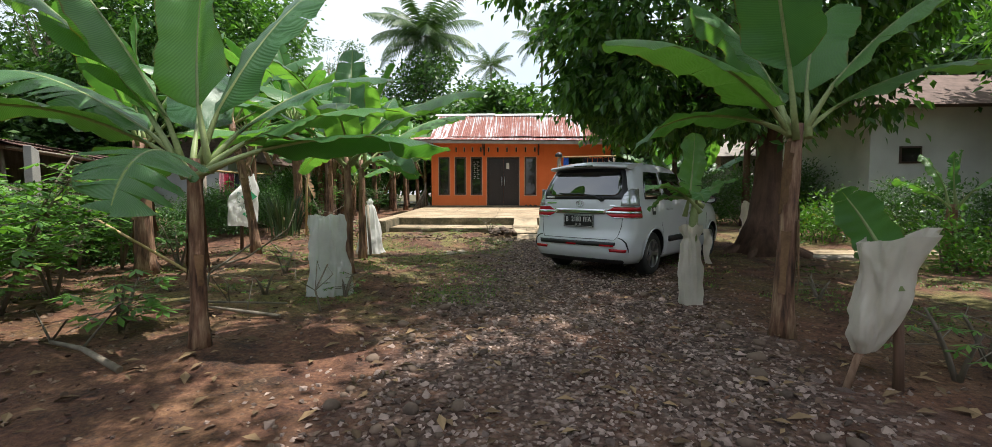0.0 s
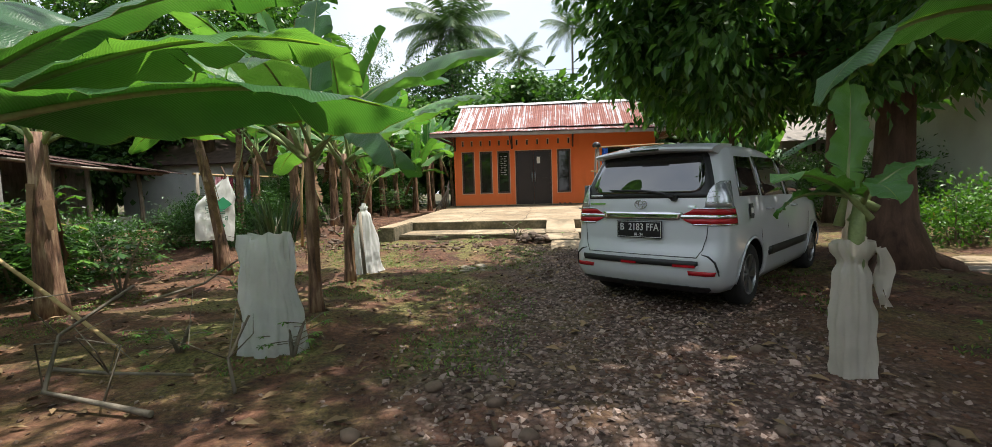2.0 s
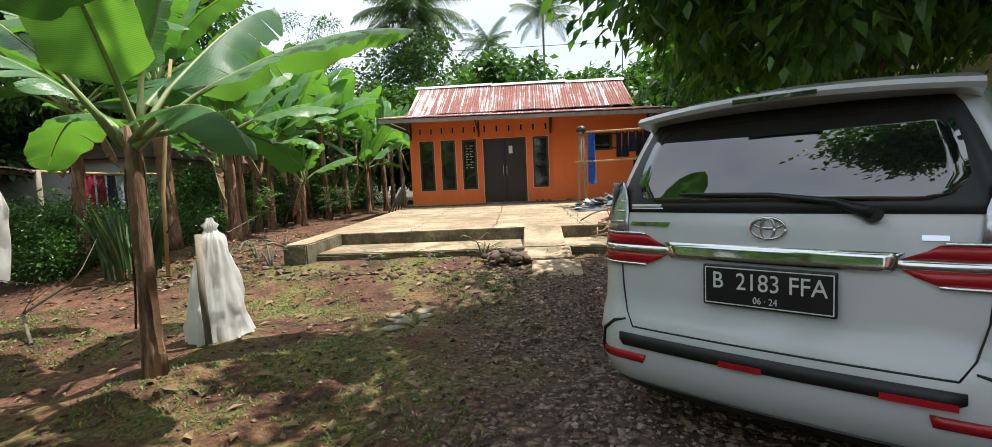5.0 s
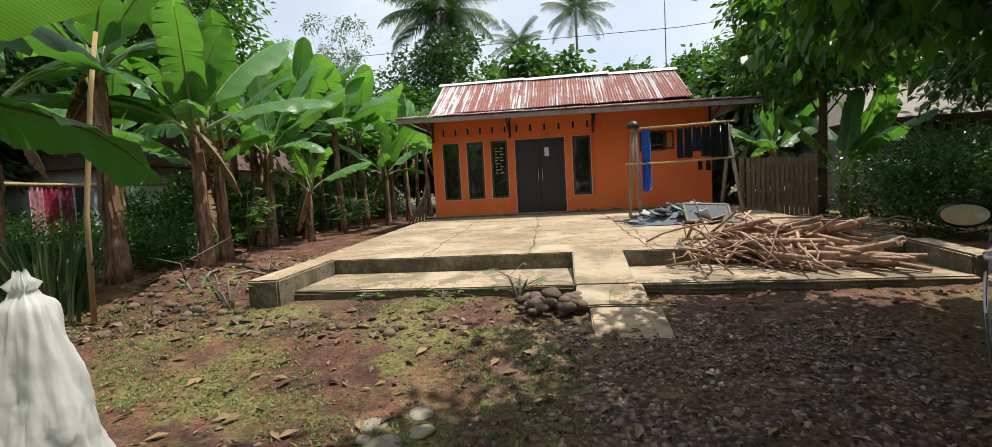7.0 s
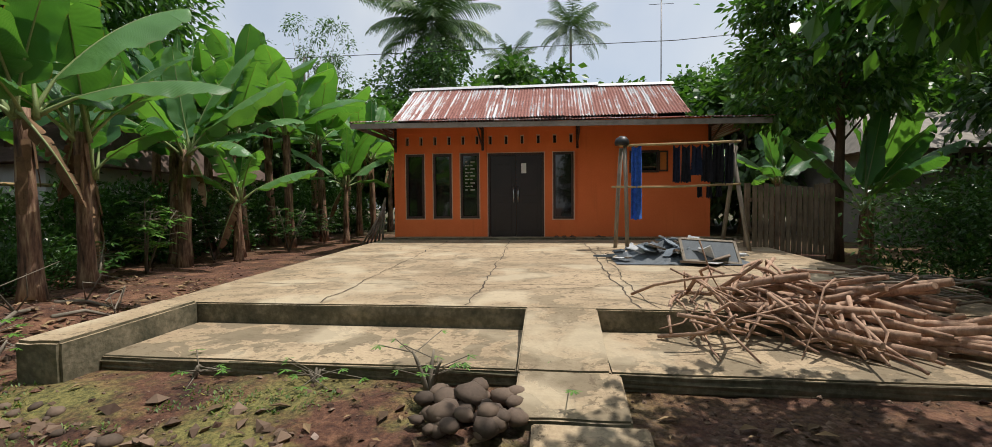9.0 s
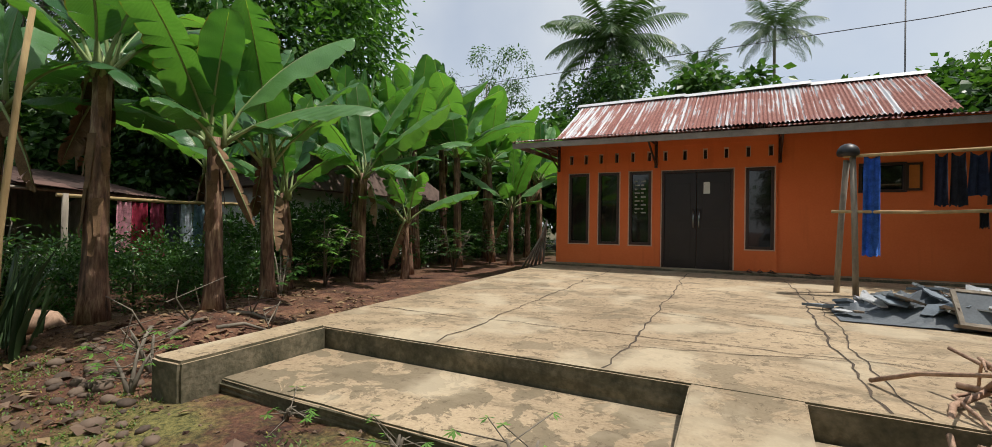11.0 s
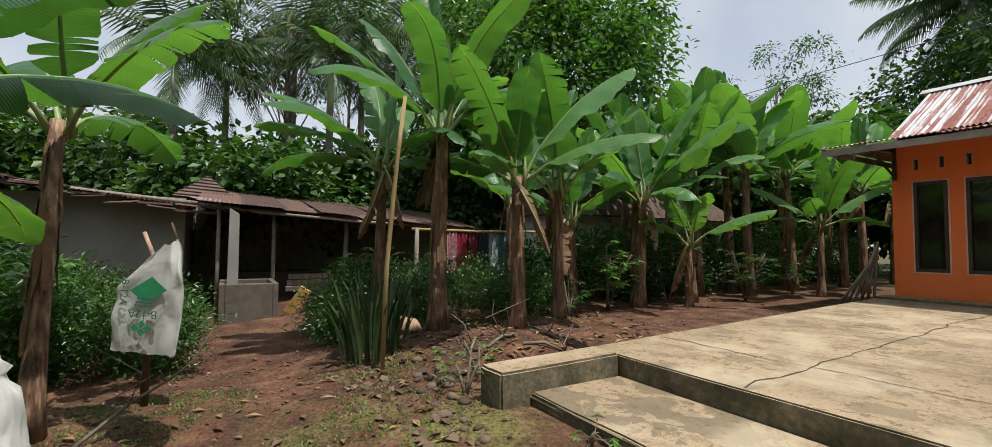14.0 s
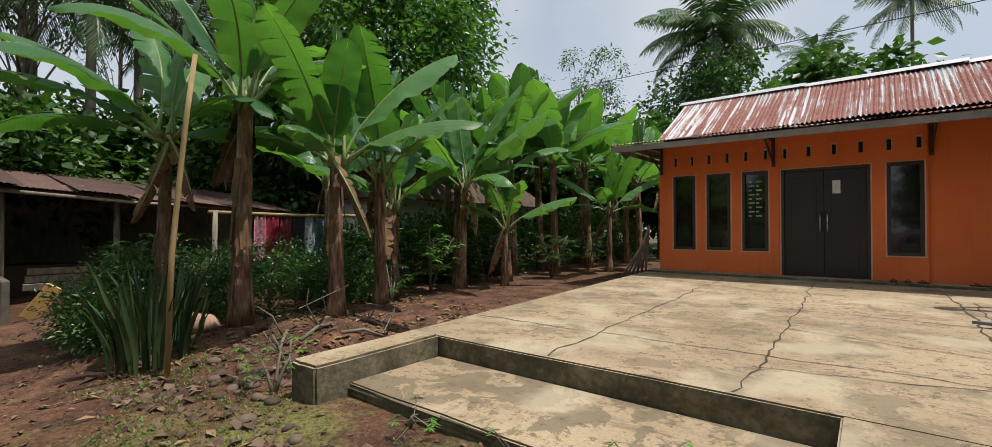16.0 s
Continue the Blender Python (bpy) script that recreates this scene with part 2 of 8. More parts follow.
def stem_material():
    m = Nodes("banana_stem")
    p = m.coord()
    a = m.noise(m.scaled(p, (1.0, 1.0, 0.12)), 26, 5, 0.6)
    b = m.noise(m.scaled(p, (1.0, 1.0, 0.5)), 5.0, 4)
    col = m.ramp(m.math("ADD", m.math("MULTIPLY", a, 0.55), m.math("MULTIPLY", b, 0.45)), (0.38, (0.036, 0.018, 0.011)), (0.50, (0.20, 0.105, 0.064)), (0.63, (0.44, 0.30, 0.19)))
    m.bump(a, 1.0, 0.03)
    return m.finish(col, 0.7)


def sack_material(name, color, weave=True):
    m = Nodes(name)
    p = m.coord()
    n = m.noise(p, 4.0, 5)
    col = m.ramp(n, (0.3, [c * 0.84 for c in color]), (0.65, color))
    dirt = m.ramp(m.noise(p, 2.2, 5, 0.65), (0.58, 0.0), (0.74, 0.4))
    col = m.mix(dirt, col, (0.38, 0.27, 0.18))
    ch = m.node("ShaderNodeTexChecker")
    ch.inputs["Scale"].default_value = 220.0
    m.link(p, ch.inputs["Vector"])
    crease = m.math("ABSOLUTE", m.math("SUBTRACT", m.noise(m.scaled(p, (1.0, 1.0, 0.4)), 4.5, 2, 0.45, 0.4), 0.5))
    crease = m.ramp(crease, (0.0, 0.0), (0.12, 1.0))
    m.bump(m.math("ADD", m.math("ADD", m.noise(p, 14, 4), m.math("MULTIPLY", crease, 0.9)), m.math("MULTIPLY", ch.outputs["Fac"], 0.1)), 0.5, 0.018)
    m.finish(col, 0.5)
    t = m.node("ShaderNodeBsdfTranslucent")
    m.link(col, t.inputs["Color"])
    mx = m.node("ShaderNodeMixShader")
    mx.inputs[0].default_value = 0.42
    m.link(m.bsdf.outputs[0], mx.inputs[1])
    m.link(t.outputs[0], mx.inputs[2])
    m.link(mx.outputs[0], m.out.inputs["Surface"])
    return m.mat


def glass_material(name, tint, rough=0.04, ior=1.5):
    m = Nodes(name)
    n = m.noise(m.coord(), 3.0, 3)
    return m.finish(m.ramp(n, (0.3, [c * 0.8 for c in tint]), (0.7, tint)), rough, 0.0, IOR=ior, Coat_Weight=0.6, Coat_Roughness=0.02)


def mossy_concrete_material():
    m = Nodes("mossy_concrete_edge")
    p = m.position()
    n = m.noise(p, 3.2, 5, 0.65)
    f = m.noise(p, 24, 4)
    col = m.ramp(m.math("ADD", m.math("MULTIPLY", n, 0.7), m.math("MULTIPLY", f, 0.3)), (0.34, (0.045, 0.045, 0.026)), (0.5, (0.12, 0.105, 0.065)), (0.68, (0.26, 0.215, 0.145)))
    m.bump(f, 0.5, 0.015)
    return m.finish(col, 0.92)


MOSSY = mossy_concrete_material()
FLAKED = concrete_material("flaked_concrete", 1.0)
CONCRETE, EARTH, ZINC, ORANGE = concrete_material(), ground_material(), roof_material(), orange_wall_material()
BANANA = leaf_material("banana_leaf", (0.058, 0.172, 0.064), (0.170, 0.365, 0.130), 0.28, 0.45, veins=True, island=False)
BANANA_DRY = simple("dry_banana_leaf", (0.165, 0.092, 0.045), 0.85, vary=0.5, scale=9, bump=0.5)
PETIOLE = simple("banana_petiole", (0.24, 0.30, 0.12), 0.5, vary=0.35, scale=5)
STEM = stem_material()
BIGLEAF = leaf_material("broad_leaf", (0.036, 0.10, 0.030), (0.135, 0.26, 0.068), 0.30, 0.46)
FARLEAF = leaf_material("far_leaf", (0.028, 0.076, 0.024), (0.105, 0.20, 0.052), 0.42, 0.36)
BRIGHTLEAF = leaf_material("bright_leaf", (0.06, 0.16, 0.025), (0.17, 0.34, 0.06), 0.45, 0.35, yellow=0.03)
HEDGELEAF = leaf_material("hedge_leaf", (0.022, 0.068, 0.016), (0.082, 0.178, 0.038), 0.36, 0.32)
PALMLEAF = leaf_material("palm_leaf", (0.035, 0.075, 0.028), (0.11, 0.18, 0.065), 0.42, 0.25)
GRASS = leaf_material("low_weed", (0.05, 0.10, 0.018), (0.16, 0.24, 0.05), 0.55, 0.3, yellow=0.1)
DRYLEAF = simple("fallen_leaf", (0.24, 0.14, 0.07), 0.85, vary=0.5, by_piece=True)
BARK = bark_material("red_brown_bark", (0.045, 0.024, 0.016), (0.165, 0.095, 0.062))
BARK_GREY = bark_material("grey_bark", (0.09, 0.075, 0.055), (0.26, 0.22, 0.17))
BRANCH = bark_material("dry_branch", (0.16, 0.085, 0.055), (0.55, 0.36, 0.25), 14)
BAMBOO = bark_material("bamboo_pole", (0.30, 0.20, 0.09), (0.52, 0.38, 0.19), 7)
GREYWOOD = bark_material("weathered_timber", (0.13, 0.105, 0.08), (0.36, 0.31, 0.25), 12)
STONE = simple("river_stone", (0.12, 0.083, 0.06), 0.85, vary=0.45, scale=9, bump=0.3, by_piece=True)
def loose_material(name, dark, light):
    m = Nodes(name)
    f = m.math("ADD", m.math("MULTIPLY", m.island(), 0.75), m.math("MULTIPLY", m.noise(m.coord(), 40, 3), 0.25))
    return m.finish(m.ramp(f, (0.1, dark), (0.95, light)), 0.9)


STONE_LOOSE = loose_material("loose_pebble", (0.06, 0.034, 0.022), (0.24, 0.16, 0.11))
CLOD = loose_material("dry_clod", (0.035, 0.015, 0.009), (0.16, 0.08, 0.048))
LITTER = loose_material("leaf_litter", (0.06, 0.034, 0.018), (0.34, 0.23, 0.12))
CHIP = loose_material("crushed_stone", (0.045, 0.028, 0.022), (0.42, 0.315, 0.265))
DOORWOOD = simple("dark_stained_door", (0.022, 0.013, 0.012), 0.38, vary=0.35, scale=3)
FRAMEWOOD = simple("dark_brown_frame", (0.045, 0.022, 0.016), 0.45, vary=0.3)
DARKGLASS = glass_material("dark_window_glass", (0.016, 0.013, 0.012), 0.06)
STEEL = simple("brushed_steel", (0.62, 0.62, 0.62), 0.28, 1.0, vary=0.1)
CHROME = simple("chrome", (0.75, 0.76, 0.78), 0.08, 1.0, vary=0.05)
FENCEWOOD = bark_material("dark_fence_slat", (0.095, 0.07, 0.045), (0.30, 0.225, 0.15), 12)
PAPER = simple("paper", (0.75, 0.74, 0.70), 0.8, vary=0.1)
GREYPLASTER = simple("grey_plaster", (0.27, 0.26, 0.24), 0.9, vary=0.3, scale=1.2, bump=0.2)
WHITEPLASTER = simple("white_plaster", (0.60, 0.60, 0.58), 0.9, vary=0.22, scale=1.0, bump=0.2)
FASCIA = simple("grey_painted_fascia", (0.25, 0.22, 0.19), 0.8, vary=0.35)
RUSTSHEET = simple("rusty_sheet", (0.098, 0.054, 0.043), 0.85, vary=0.55, scale=3, bump=0.3, by_piece=True)
TILE = simple("clay_roof_tile", (0.13, 0.085, 0.07), 0.9, vary=0.5, scale=4, bump=0.3)
SACK = sack_material("white_woven_sack", (0.90, 0.90, 0.88))
SACK_TAN = sack_material("dirty_woven_sack", (0.80, 0.74, 0.64))
PRINTGREEN = simple("green_print", (0.03, 0.26, 0.12), 0.6, vary=0.2)
PRINTGREY = simple("dark_green_print", (0.06, 0.16, 0.12), 0.6, vary=0.2)
BLACKPLASTIC = simple("black_plastic", (0.016, 0.016, 0.017), 0.45, vary=0.2)
TARP = simple("grey_tarpaulin", (0.095, 0.11, 0.125), 0.7, vary=0.4, scale=4, bump=0.4)


def car_paint():
    m = Nodes("white_car_paint")
    p = m.coord()
    d = m.ramp(m.noise(p, 3.5, 5), (0.45, 0.0), (0.8, 0.35))
    col = m.mix(m.math("MULTIPLY", d, 0.3), (0.62, 0.64, 0.66), (0.50, 0.50, 0.49))
    return m.finish(col, 0.32, 0.0, Coat_Weight=0.9, Coat_Roughness=0.06)


PAINT = car_paint()
CARGLASS = glass_material("car_window_glass", (0.012, 0.014, 0.016), 0.02, 2.3)
RUBBER = simple("tyre_rubber", (0.022, 0.021, 0.02), 0.85, vary=0.4, bump=0.2)
ALLOY = simple("alloy_rim", (0.42, 0.42, 0.43), 0.32, 0.9, vary=0.2)
REDLENS = simple("red_lamp_lens", (0.42, 0.012, 0.02), 0.12, vary=0.2)
CLEARLENS = simple("clear_lamp_lens", (0.52, 0.54, 0.56), 0.12, 0.6, vary=0.25, scale=30)
PLATEBLACK = simple("number_plate_black", (0.012, 0.012, 0.014), 0.4, vary=0.2)
WHITEINK = simple("white_lettering", (0.78, 0.78, 0.76), 0.5, vary=0.1)


# ---- mesh helpers ----
def part(name, bm, material, parent=None, label="", smooth=False):
    """Link a bmesh as ONE mesh object, under a thing or a part if given."""
    me = bpy.data.meshes.new(name)
    bm.to_mesh(me)
    bm.free()
    if smooth:
        for poly in me.polygons:
            poly.use_smooth = True
    ob = new(name, me)
    if material:
        me.materials.append(material)
    if parent:
        ob.parent = parent
    return tagged(ob, label)


def soup(name, verts, faces, material, parent=None, label="", smooth=False):
    """A mesh from computed arrays."""
    me = bpy.data.meshes.new(name)
    me.from_pydata([tuple(v) for v in verts], [], [tuple(f) for f in faces])
    if smooth:
        me.polygons.foreach_set("use_smooth", [True] * len(me.polygons))
    ob = new(name, me)
    me.materials.append(material)
    if parent:
        ob.parent = parent
    return tagged(ob, label)


def empty(name, m=None, label="", category="", group="", kind=""):
    ob = new(name)
    ob.empty_display_size = 0.1
    if m is not None:
        ob.matrix_basis = m
    return tagged(ob, label, category, group, kind)


def add_box(bm, x0, x1, y0, y1, z0, z1, bevel=0.0, m=None):
    r = bmesh.ops.create_cube(bm, size=1.0)
    vs = r["verts"]
    for v in vs:
        v.co = Vector(((x0 + x1) / 2 + v.co.x * (x1 - x0), (y0 + y1) / 2 + v.co.y * (y1 - y0), (z0 + z1) / 2 + v.co.z * (z1 - z0)))
    if bevel:
        es = list({e for v in vs for e in v.link_edges})
        r2 = bmesh.ops.bevel(bm, geom=es, offset=bevel, segments=2, affect="EDGES", profile=0.5)
        vs = list({v for f in r2["faces"] for v in f.verts} | {v for v in vs if v.is_valid})
    if m is not None:
        bmesh.ops.transform(bm, matrix=m, verts=vs)
    return vs


def box(name, x0, x1, y0, y1, z0, z1, material, parent=None, bevel=0.0, label="", m=None):
    bm = bmesh.new()
    add_box(bm, x0, x1, y0, y1, z0, z1, bevel, m)
    return part(name, bm, material, parent, label)


def add_tube(bm, pts, radii, sides=8, wob=0.0, cap=True, rnd=None):
    """A tapered tube along points, with a little unevenness."""
    pts = [Vector(p) for p in pts]
    rings = []
    up = Vector((0.13, 0.21, 1.0)).normalized()
    for i, p in enumerate(pts):
        d = (pts[min(i + 1, len(pts) - 1)] - pts[max(i - 1, 0)]).normalized()
        a = d.cross(up)
        a = a.normalized() if a.length > 1e-3 else Vector((1, 0, 0))
        b = d.cross(a)
        r = radii[i] if hasattr(radii, "__len__") else radii
        ring = []
        for k in range(sides):
            t = 2 * math.pi * k / sides
            q = r * (1 + (rnd.uniform(-wob, wob) if rnd and wob else 0))
            ring.append(bm.verts.new(p + a * math.cos(t) * q + b * math.sin(t) * q))
        rings.append(ring)
    for r0, r1 in zip(rings, rings[1:]):
        for k in range(sides):
            f = bm.faces.new((r0[k], r0[(k + 1) % sides], r1[(k + 1) % sides], r1[k]))
            f.smooth = True
    if cap:
        bm.faces.new(rings[0][::-1])
        bm.faces.new(rings[-1])


def tube(name, pts, radii, material, parent=None, sides=8, wob=0.0, label="", rnd=None):
    bm = bmesh.new()
    add_tube(bm, pts, radii, sides, wob, True, rnd)
    bmesh.ops.recalc_face_normals(bm, faces=bm.faces)
    return part(name, bm, material, parent, label)


def smooth_step(a, b, v):
    u = min(1.0, max(0.0, (v - a) / (b - a)))
    return u * u * (3 - 2 * u)


def ground_z(x, y):
    """The height of the ground, without its small bumps."""
    z = 0.03 + 0.008 * min(max(y, 0), 10) + 0.20 * smooth_step(9.8, 12.4, y)
    return z + 0.12 * smooth_step(-3.6, -5.0, x) * smooth_step(11, 13, y)

# ---- ground ----
def build_ground():
    def steps(lo, hi, near_lo, near_hi, fine):
        a = list(np.arange(near_lo, near_hi + 1e-6, fine))
        d, v = fine, near_hi
        while v < hi:
            d *= 1.22
            v += d
            a.append(v)
        d, v = fine, near_lo
        while v > lo:
            d *= 1.22
            v -= d
            a.insert(0, v)
        return np.array(a)

    xs, ys = steps(-700, 700, -9.0, 6.5, 0.085), steps(-500, 900, 0.5, 15.0, 0.085)
    verts = []
    for y in ys:
        for x in xs:
            z = ground_z(x, y)
            if -25 < x < 25 and -10 < y < 40:
                z += 0.05 * noise.noise((x * 0.7, y * 0.7, 0)) + 0.022 * noise.noise((x * 2.7, y * 2.7, 3)) + 0.012 * noise.noise((x * 9, y * 9, 7))
                # loose earth heaped at the feet of the plants
                for hx, hy, hr, hh in HEAPS:
                    d2 = (x - hx) ** 2 + (y - hy) ** 2
                    if d2 < 9 * hr * hr:
                        z += hh * math.exp(-d2 / (hr * hr))
            verts.append((x, y, z))
    nx = len(xs)
    faces = [(j * nx + i, j * nx + i + 1, (j + 1) * nx + i + 1, (j + 1) * nx + i) for j in range(len(ys) - 1) for i in range(nx - 1)]
    ob = soup("ground", verts, faces, EARTH, smooth=True)
    return tagged(ob, "red-brown earth yard with moss and a crushed-stone drive", "ground", kind="structure")


HEAPS = [(-2.0, 3.95, 0.35, 0.09), (-2.05, 6.9, 0.4, 0.10), (-2.4, 8.4, 0.35, 0.08), (-2.54, 9.3, 0.3, 0.06), (2.35, 4.65, 0.35, 0.07), (2.06, 5.85, 0.35, 0.05),
         (-4.75, 6.75, 0.4, 0.08), (-4.6, 8.8, 0.4, 0.08), (4.6, 9.65, 0.9, 0.12), (-5.5, 12.5, 0.6, 0.14), (-5.1, 13.45, 0.5, 0.1), (-5.6, 14.5, 0.5, 0.1), (-4.5, 13.2, 0.5, 0.08),
         (-3.0, 3.7, 0.3, 0.10), (-3.5, 4.0, 0.35, 0.09), (-1.4, 4.6, 0.25, 0.04)]
ground = build_ground()


def rest(x, y):
    """The ground's own height at a place, bumps and heaps included."""
    z = ground_z(x, y) + 0.05 * noise.noise((x * 0.7, y * 0.7, 0)) + 0.022 * noise.noise((x * 2.7, y * 2.7, 3))
    for hx, hy, hr, hh in HEAPS:
        d2 = (x - hx) ** 2 + (y - hy) ** 2
        if d2 < 9 * hr * hr:
            z += hh * math.exp(-d2 / (hr * hr))
    return z


# ---- terrace ----
def terrace_top(y):
    return 0.62 + 0.12 * (y - 13.32) / 7.38


def two_tone(ob):
    """Top faces stay plain concrete, side faces are mossy."""
    ob.data.materials.append(MOSSY)
    for poly in ob.data.polygons:
        poly.material_index = 0 if poly.normal.z > 0.6 else 1
    return ob


def cut_joint(bm, x0, y0, x1, y1, width, rnd, top):
    """A crack: a thin dark groove drawn as a sunk jagged strip."""
    n = max(4, int(math.dist((x0, y0), (x1, y1)) / 0.12))
    d = Vector((x1 - x0, y1 - y0, 0)).normalized()
    side = Vector((-d.y, d.x, 0))
    prev = None
    off = 0.0
    for i in range(n + 1):
        f = i / n
        off = off * 0.8 + rnd.uniform(-0.03, 0.03)
        p = Vector((x0 + (x1 - x0) * f, y0 + (y1 - y0) * f, 0)) + side * off
        w = width * rnd.uniform(0.5, 1.3)
        a = bm.verts.new((p.x - side.x * w, p.y - side.y * w, top(p.y - side.y * w) + 0.004))
        b = bm.verts.new((p.x + side.x * w, p.y + side.y * w, top(p.y + side.y * w) + 0.004))
        if prev:
            bm.faces.new((prev[0], prev[1], b, a))
        prev = (a, b)


def build_terrace():
    rnd = random.Random(4)
    t = empty("terrace", label="weathered concrete terrace with two levels in front of the house", category="terrace", kind="structure")

    def slab(name, x0, x1, y0, y1, zf, zb, thick, bev=0.012):
        bm = bmesh.new()
        add_box(bm, x0, x1, y0, y1, 0, 1, 0)
        for v in bm.verts:
            top = zf + (zb - zf) * (v.co.y - y0) / (y1 - y0)
            v.co.z = top if v.co.z > 0.5 else top - thick
        bmesh.ops.subdivide_edges(bm, edges=[e for e in bm.edges], cuts=5, use_grid_fill=True)
        for v in bm.verts:
            edge = abs(v.co.y - y0) < 1e-3 or abs(v.co.x - x0) < 1e-3
            v.co += Vector((0, rnd.uniform(-0.006, 0.006), rnd.uniform(-0.004, 0.003))) if edge else Vector()
        es = [e for e in bm.edges if len(e.link_faces) == 2 and e.calc_face_angle(0) > 1.0]
        bmesh.ops.bevel(bm, geom=es, offset=bev, segments=2, affect="EDGES")
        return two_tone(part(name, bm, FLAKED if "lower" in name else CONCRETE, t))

    up = slab("upper_slab", -3.52, 3.85, 13.32, 20.72, 0.62, 0.74, 0.5)
    for v in up.data.vertices:
        v.co.x += (0.055 if v.co.x > 0 else -0.055) * (v.co.y - 13.32)
    slab("house_step", -3.9, 4.1, 20.22, 20.70, 0.775, 0.775, 0.16)
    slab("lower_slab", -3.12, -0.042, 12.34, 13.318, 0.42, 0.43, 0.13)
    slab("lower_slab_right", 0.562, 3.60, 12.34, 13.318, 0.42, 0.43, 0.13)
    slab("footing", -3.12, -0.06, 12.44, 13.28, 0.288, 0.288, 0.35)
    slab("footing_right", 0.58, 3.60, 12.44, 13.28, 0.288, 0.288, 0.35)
    slab("side_curb", -3.48, -3.122, 12.05, 13.318, 0.60, 0.635, 0.45, 0.02)
    slab("side_curb_right", 3.604, 3.86, 12.42, 13.318, 0.60, 0.655, 0.45, 0.02)
    slab("ramp", -0.04, 0.56, 12.30, 13.322, 0.435, 0.628, 0.3)
    slab("ramp_lower", -0.03, 0.62, 11.80, 12.298, 0.34, 0.43, 0.22)
    slab("ramp_foot", 0.08, 0.70, 11.09, 11.79, 0.20, 0.325, 0.15)
    bm = bmesh.new()
    for x0, y0, x1, y1, w in ((-0.77, 19.9, -0.57, 13.36, 0.008), (-2.2, 19.8, -1.95, 13.36, 0.007), (0.78, 19.6, 0.9, 13.36, 0.009), (0.98, 18.6, 1.05, 13.36, 0.006), (-3.5, 14.3, 3.8, 14.5, 0.006),
                              (-3.7, 16.9, 3.9, 16.7, 0.006), (-0.6, 15.6, 0.9, 15.3, 0.005), (2.4, 20, 2.5, 15.0, 0.006), (-0.6, 14.0, 0.9, 14.35, 0.005)):
        cut_joint(bm, x0, y0, x1, y1, w, rnd, terrace_top)
    part("crack", bm, simple("crack_dirt", (0.07, 0.05, 0.035), 0.95, vary=0.4), t)
    return t


terrace = build_terrace()


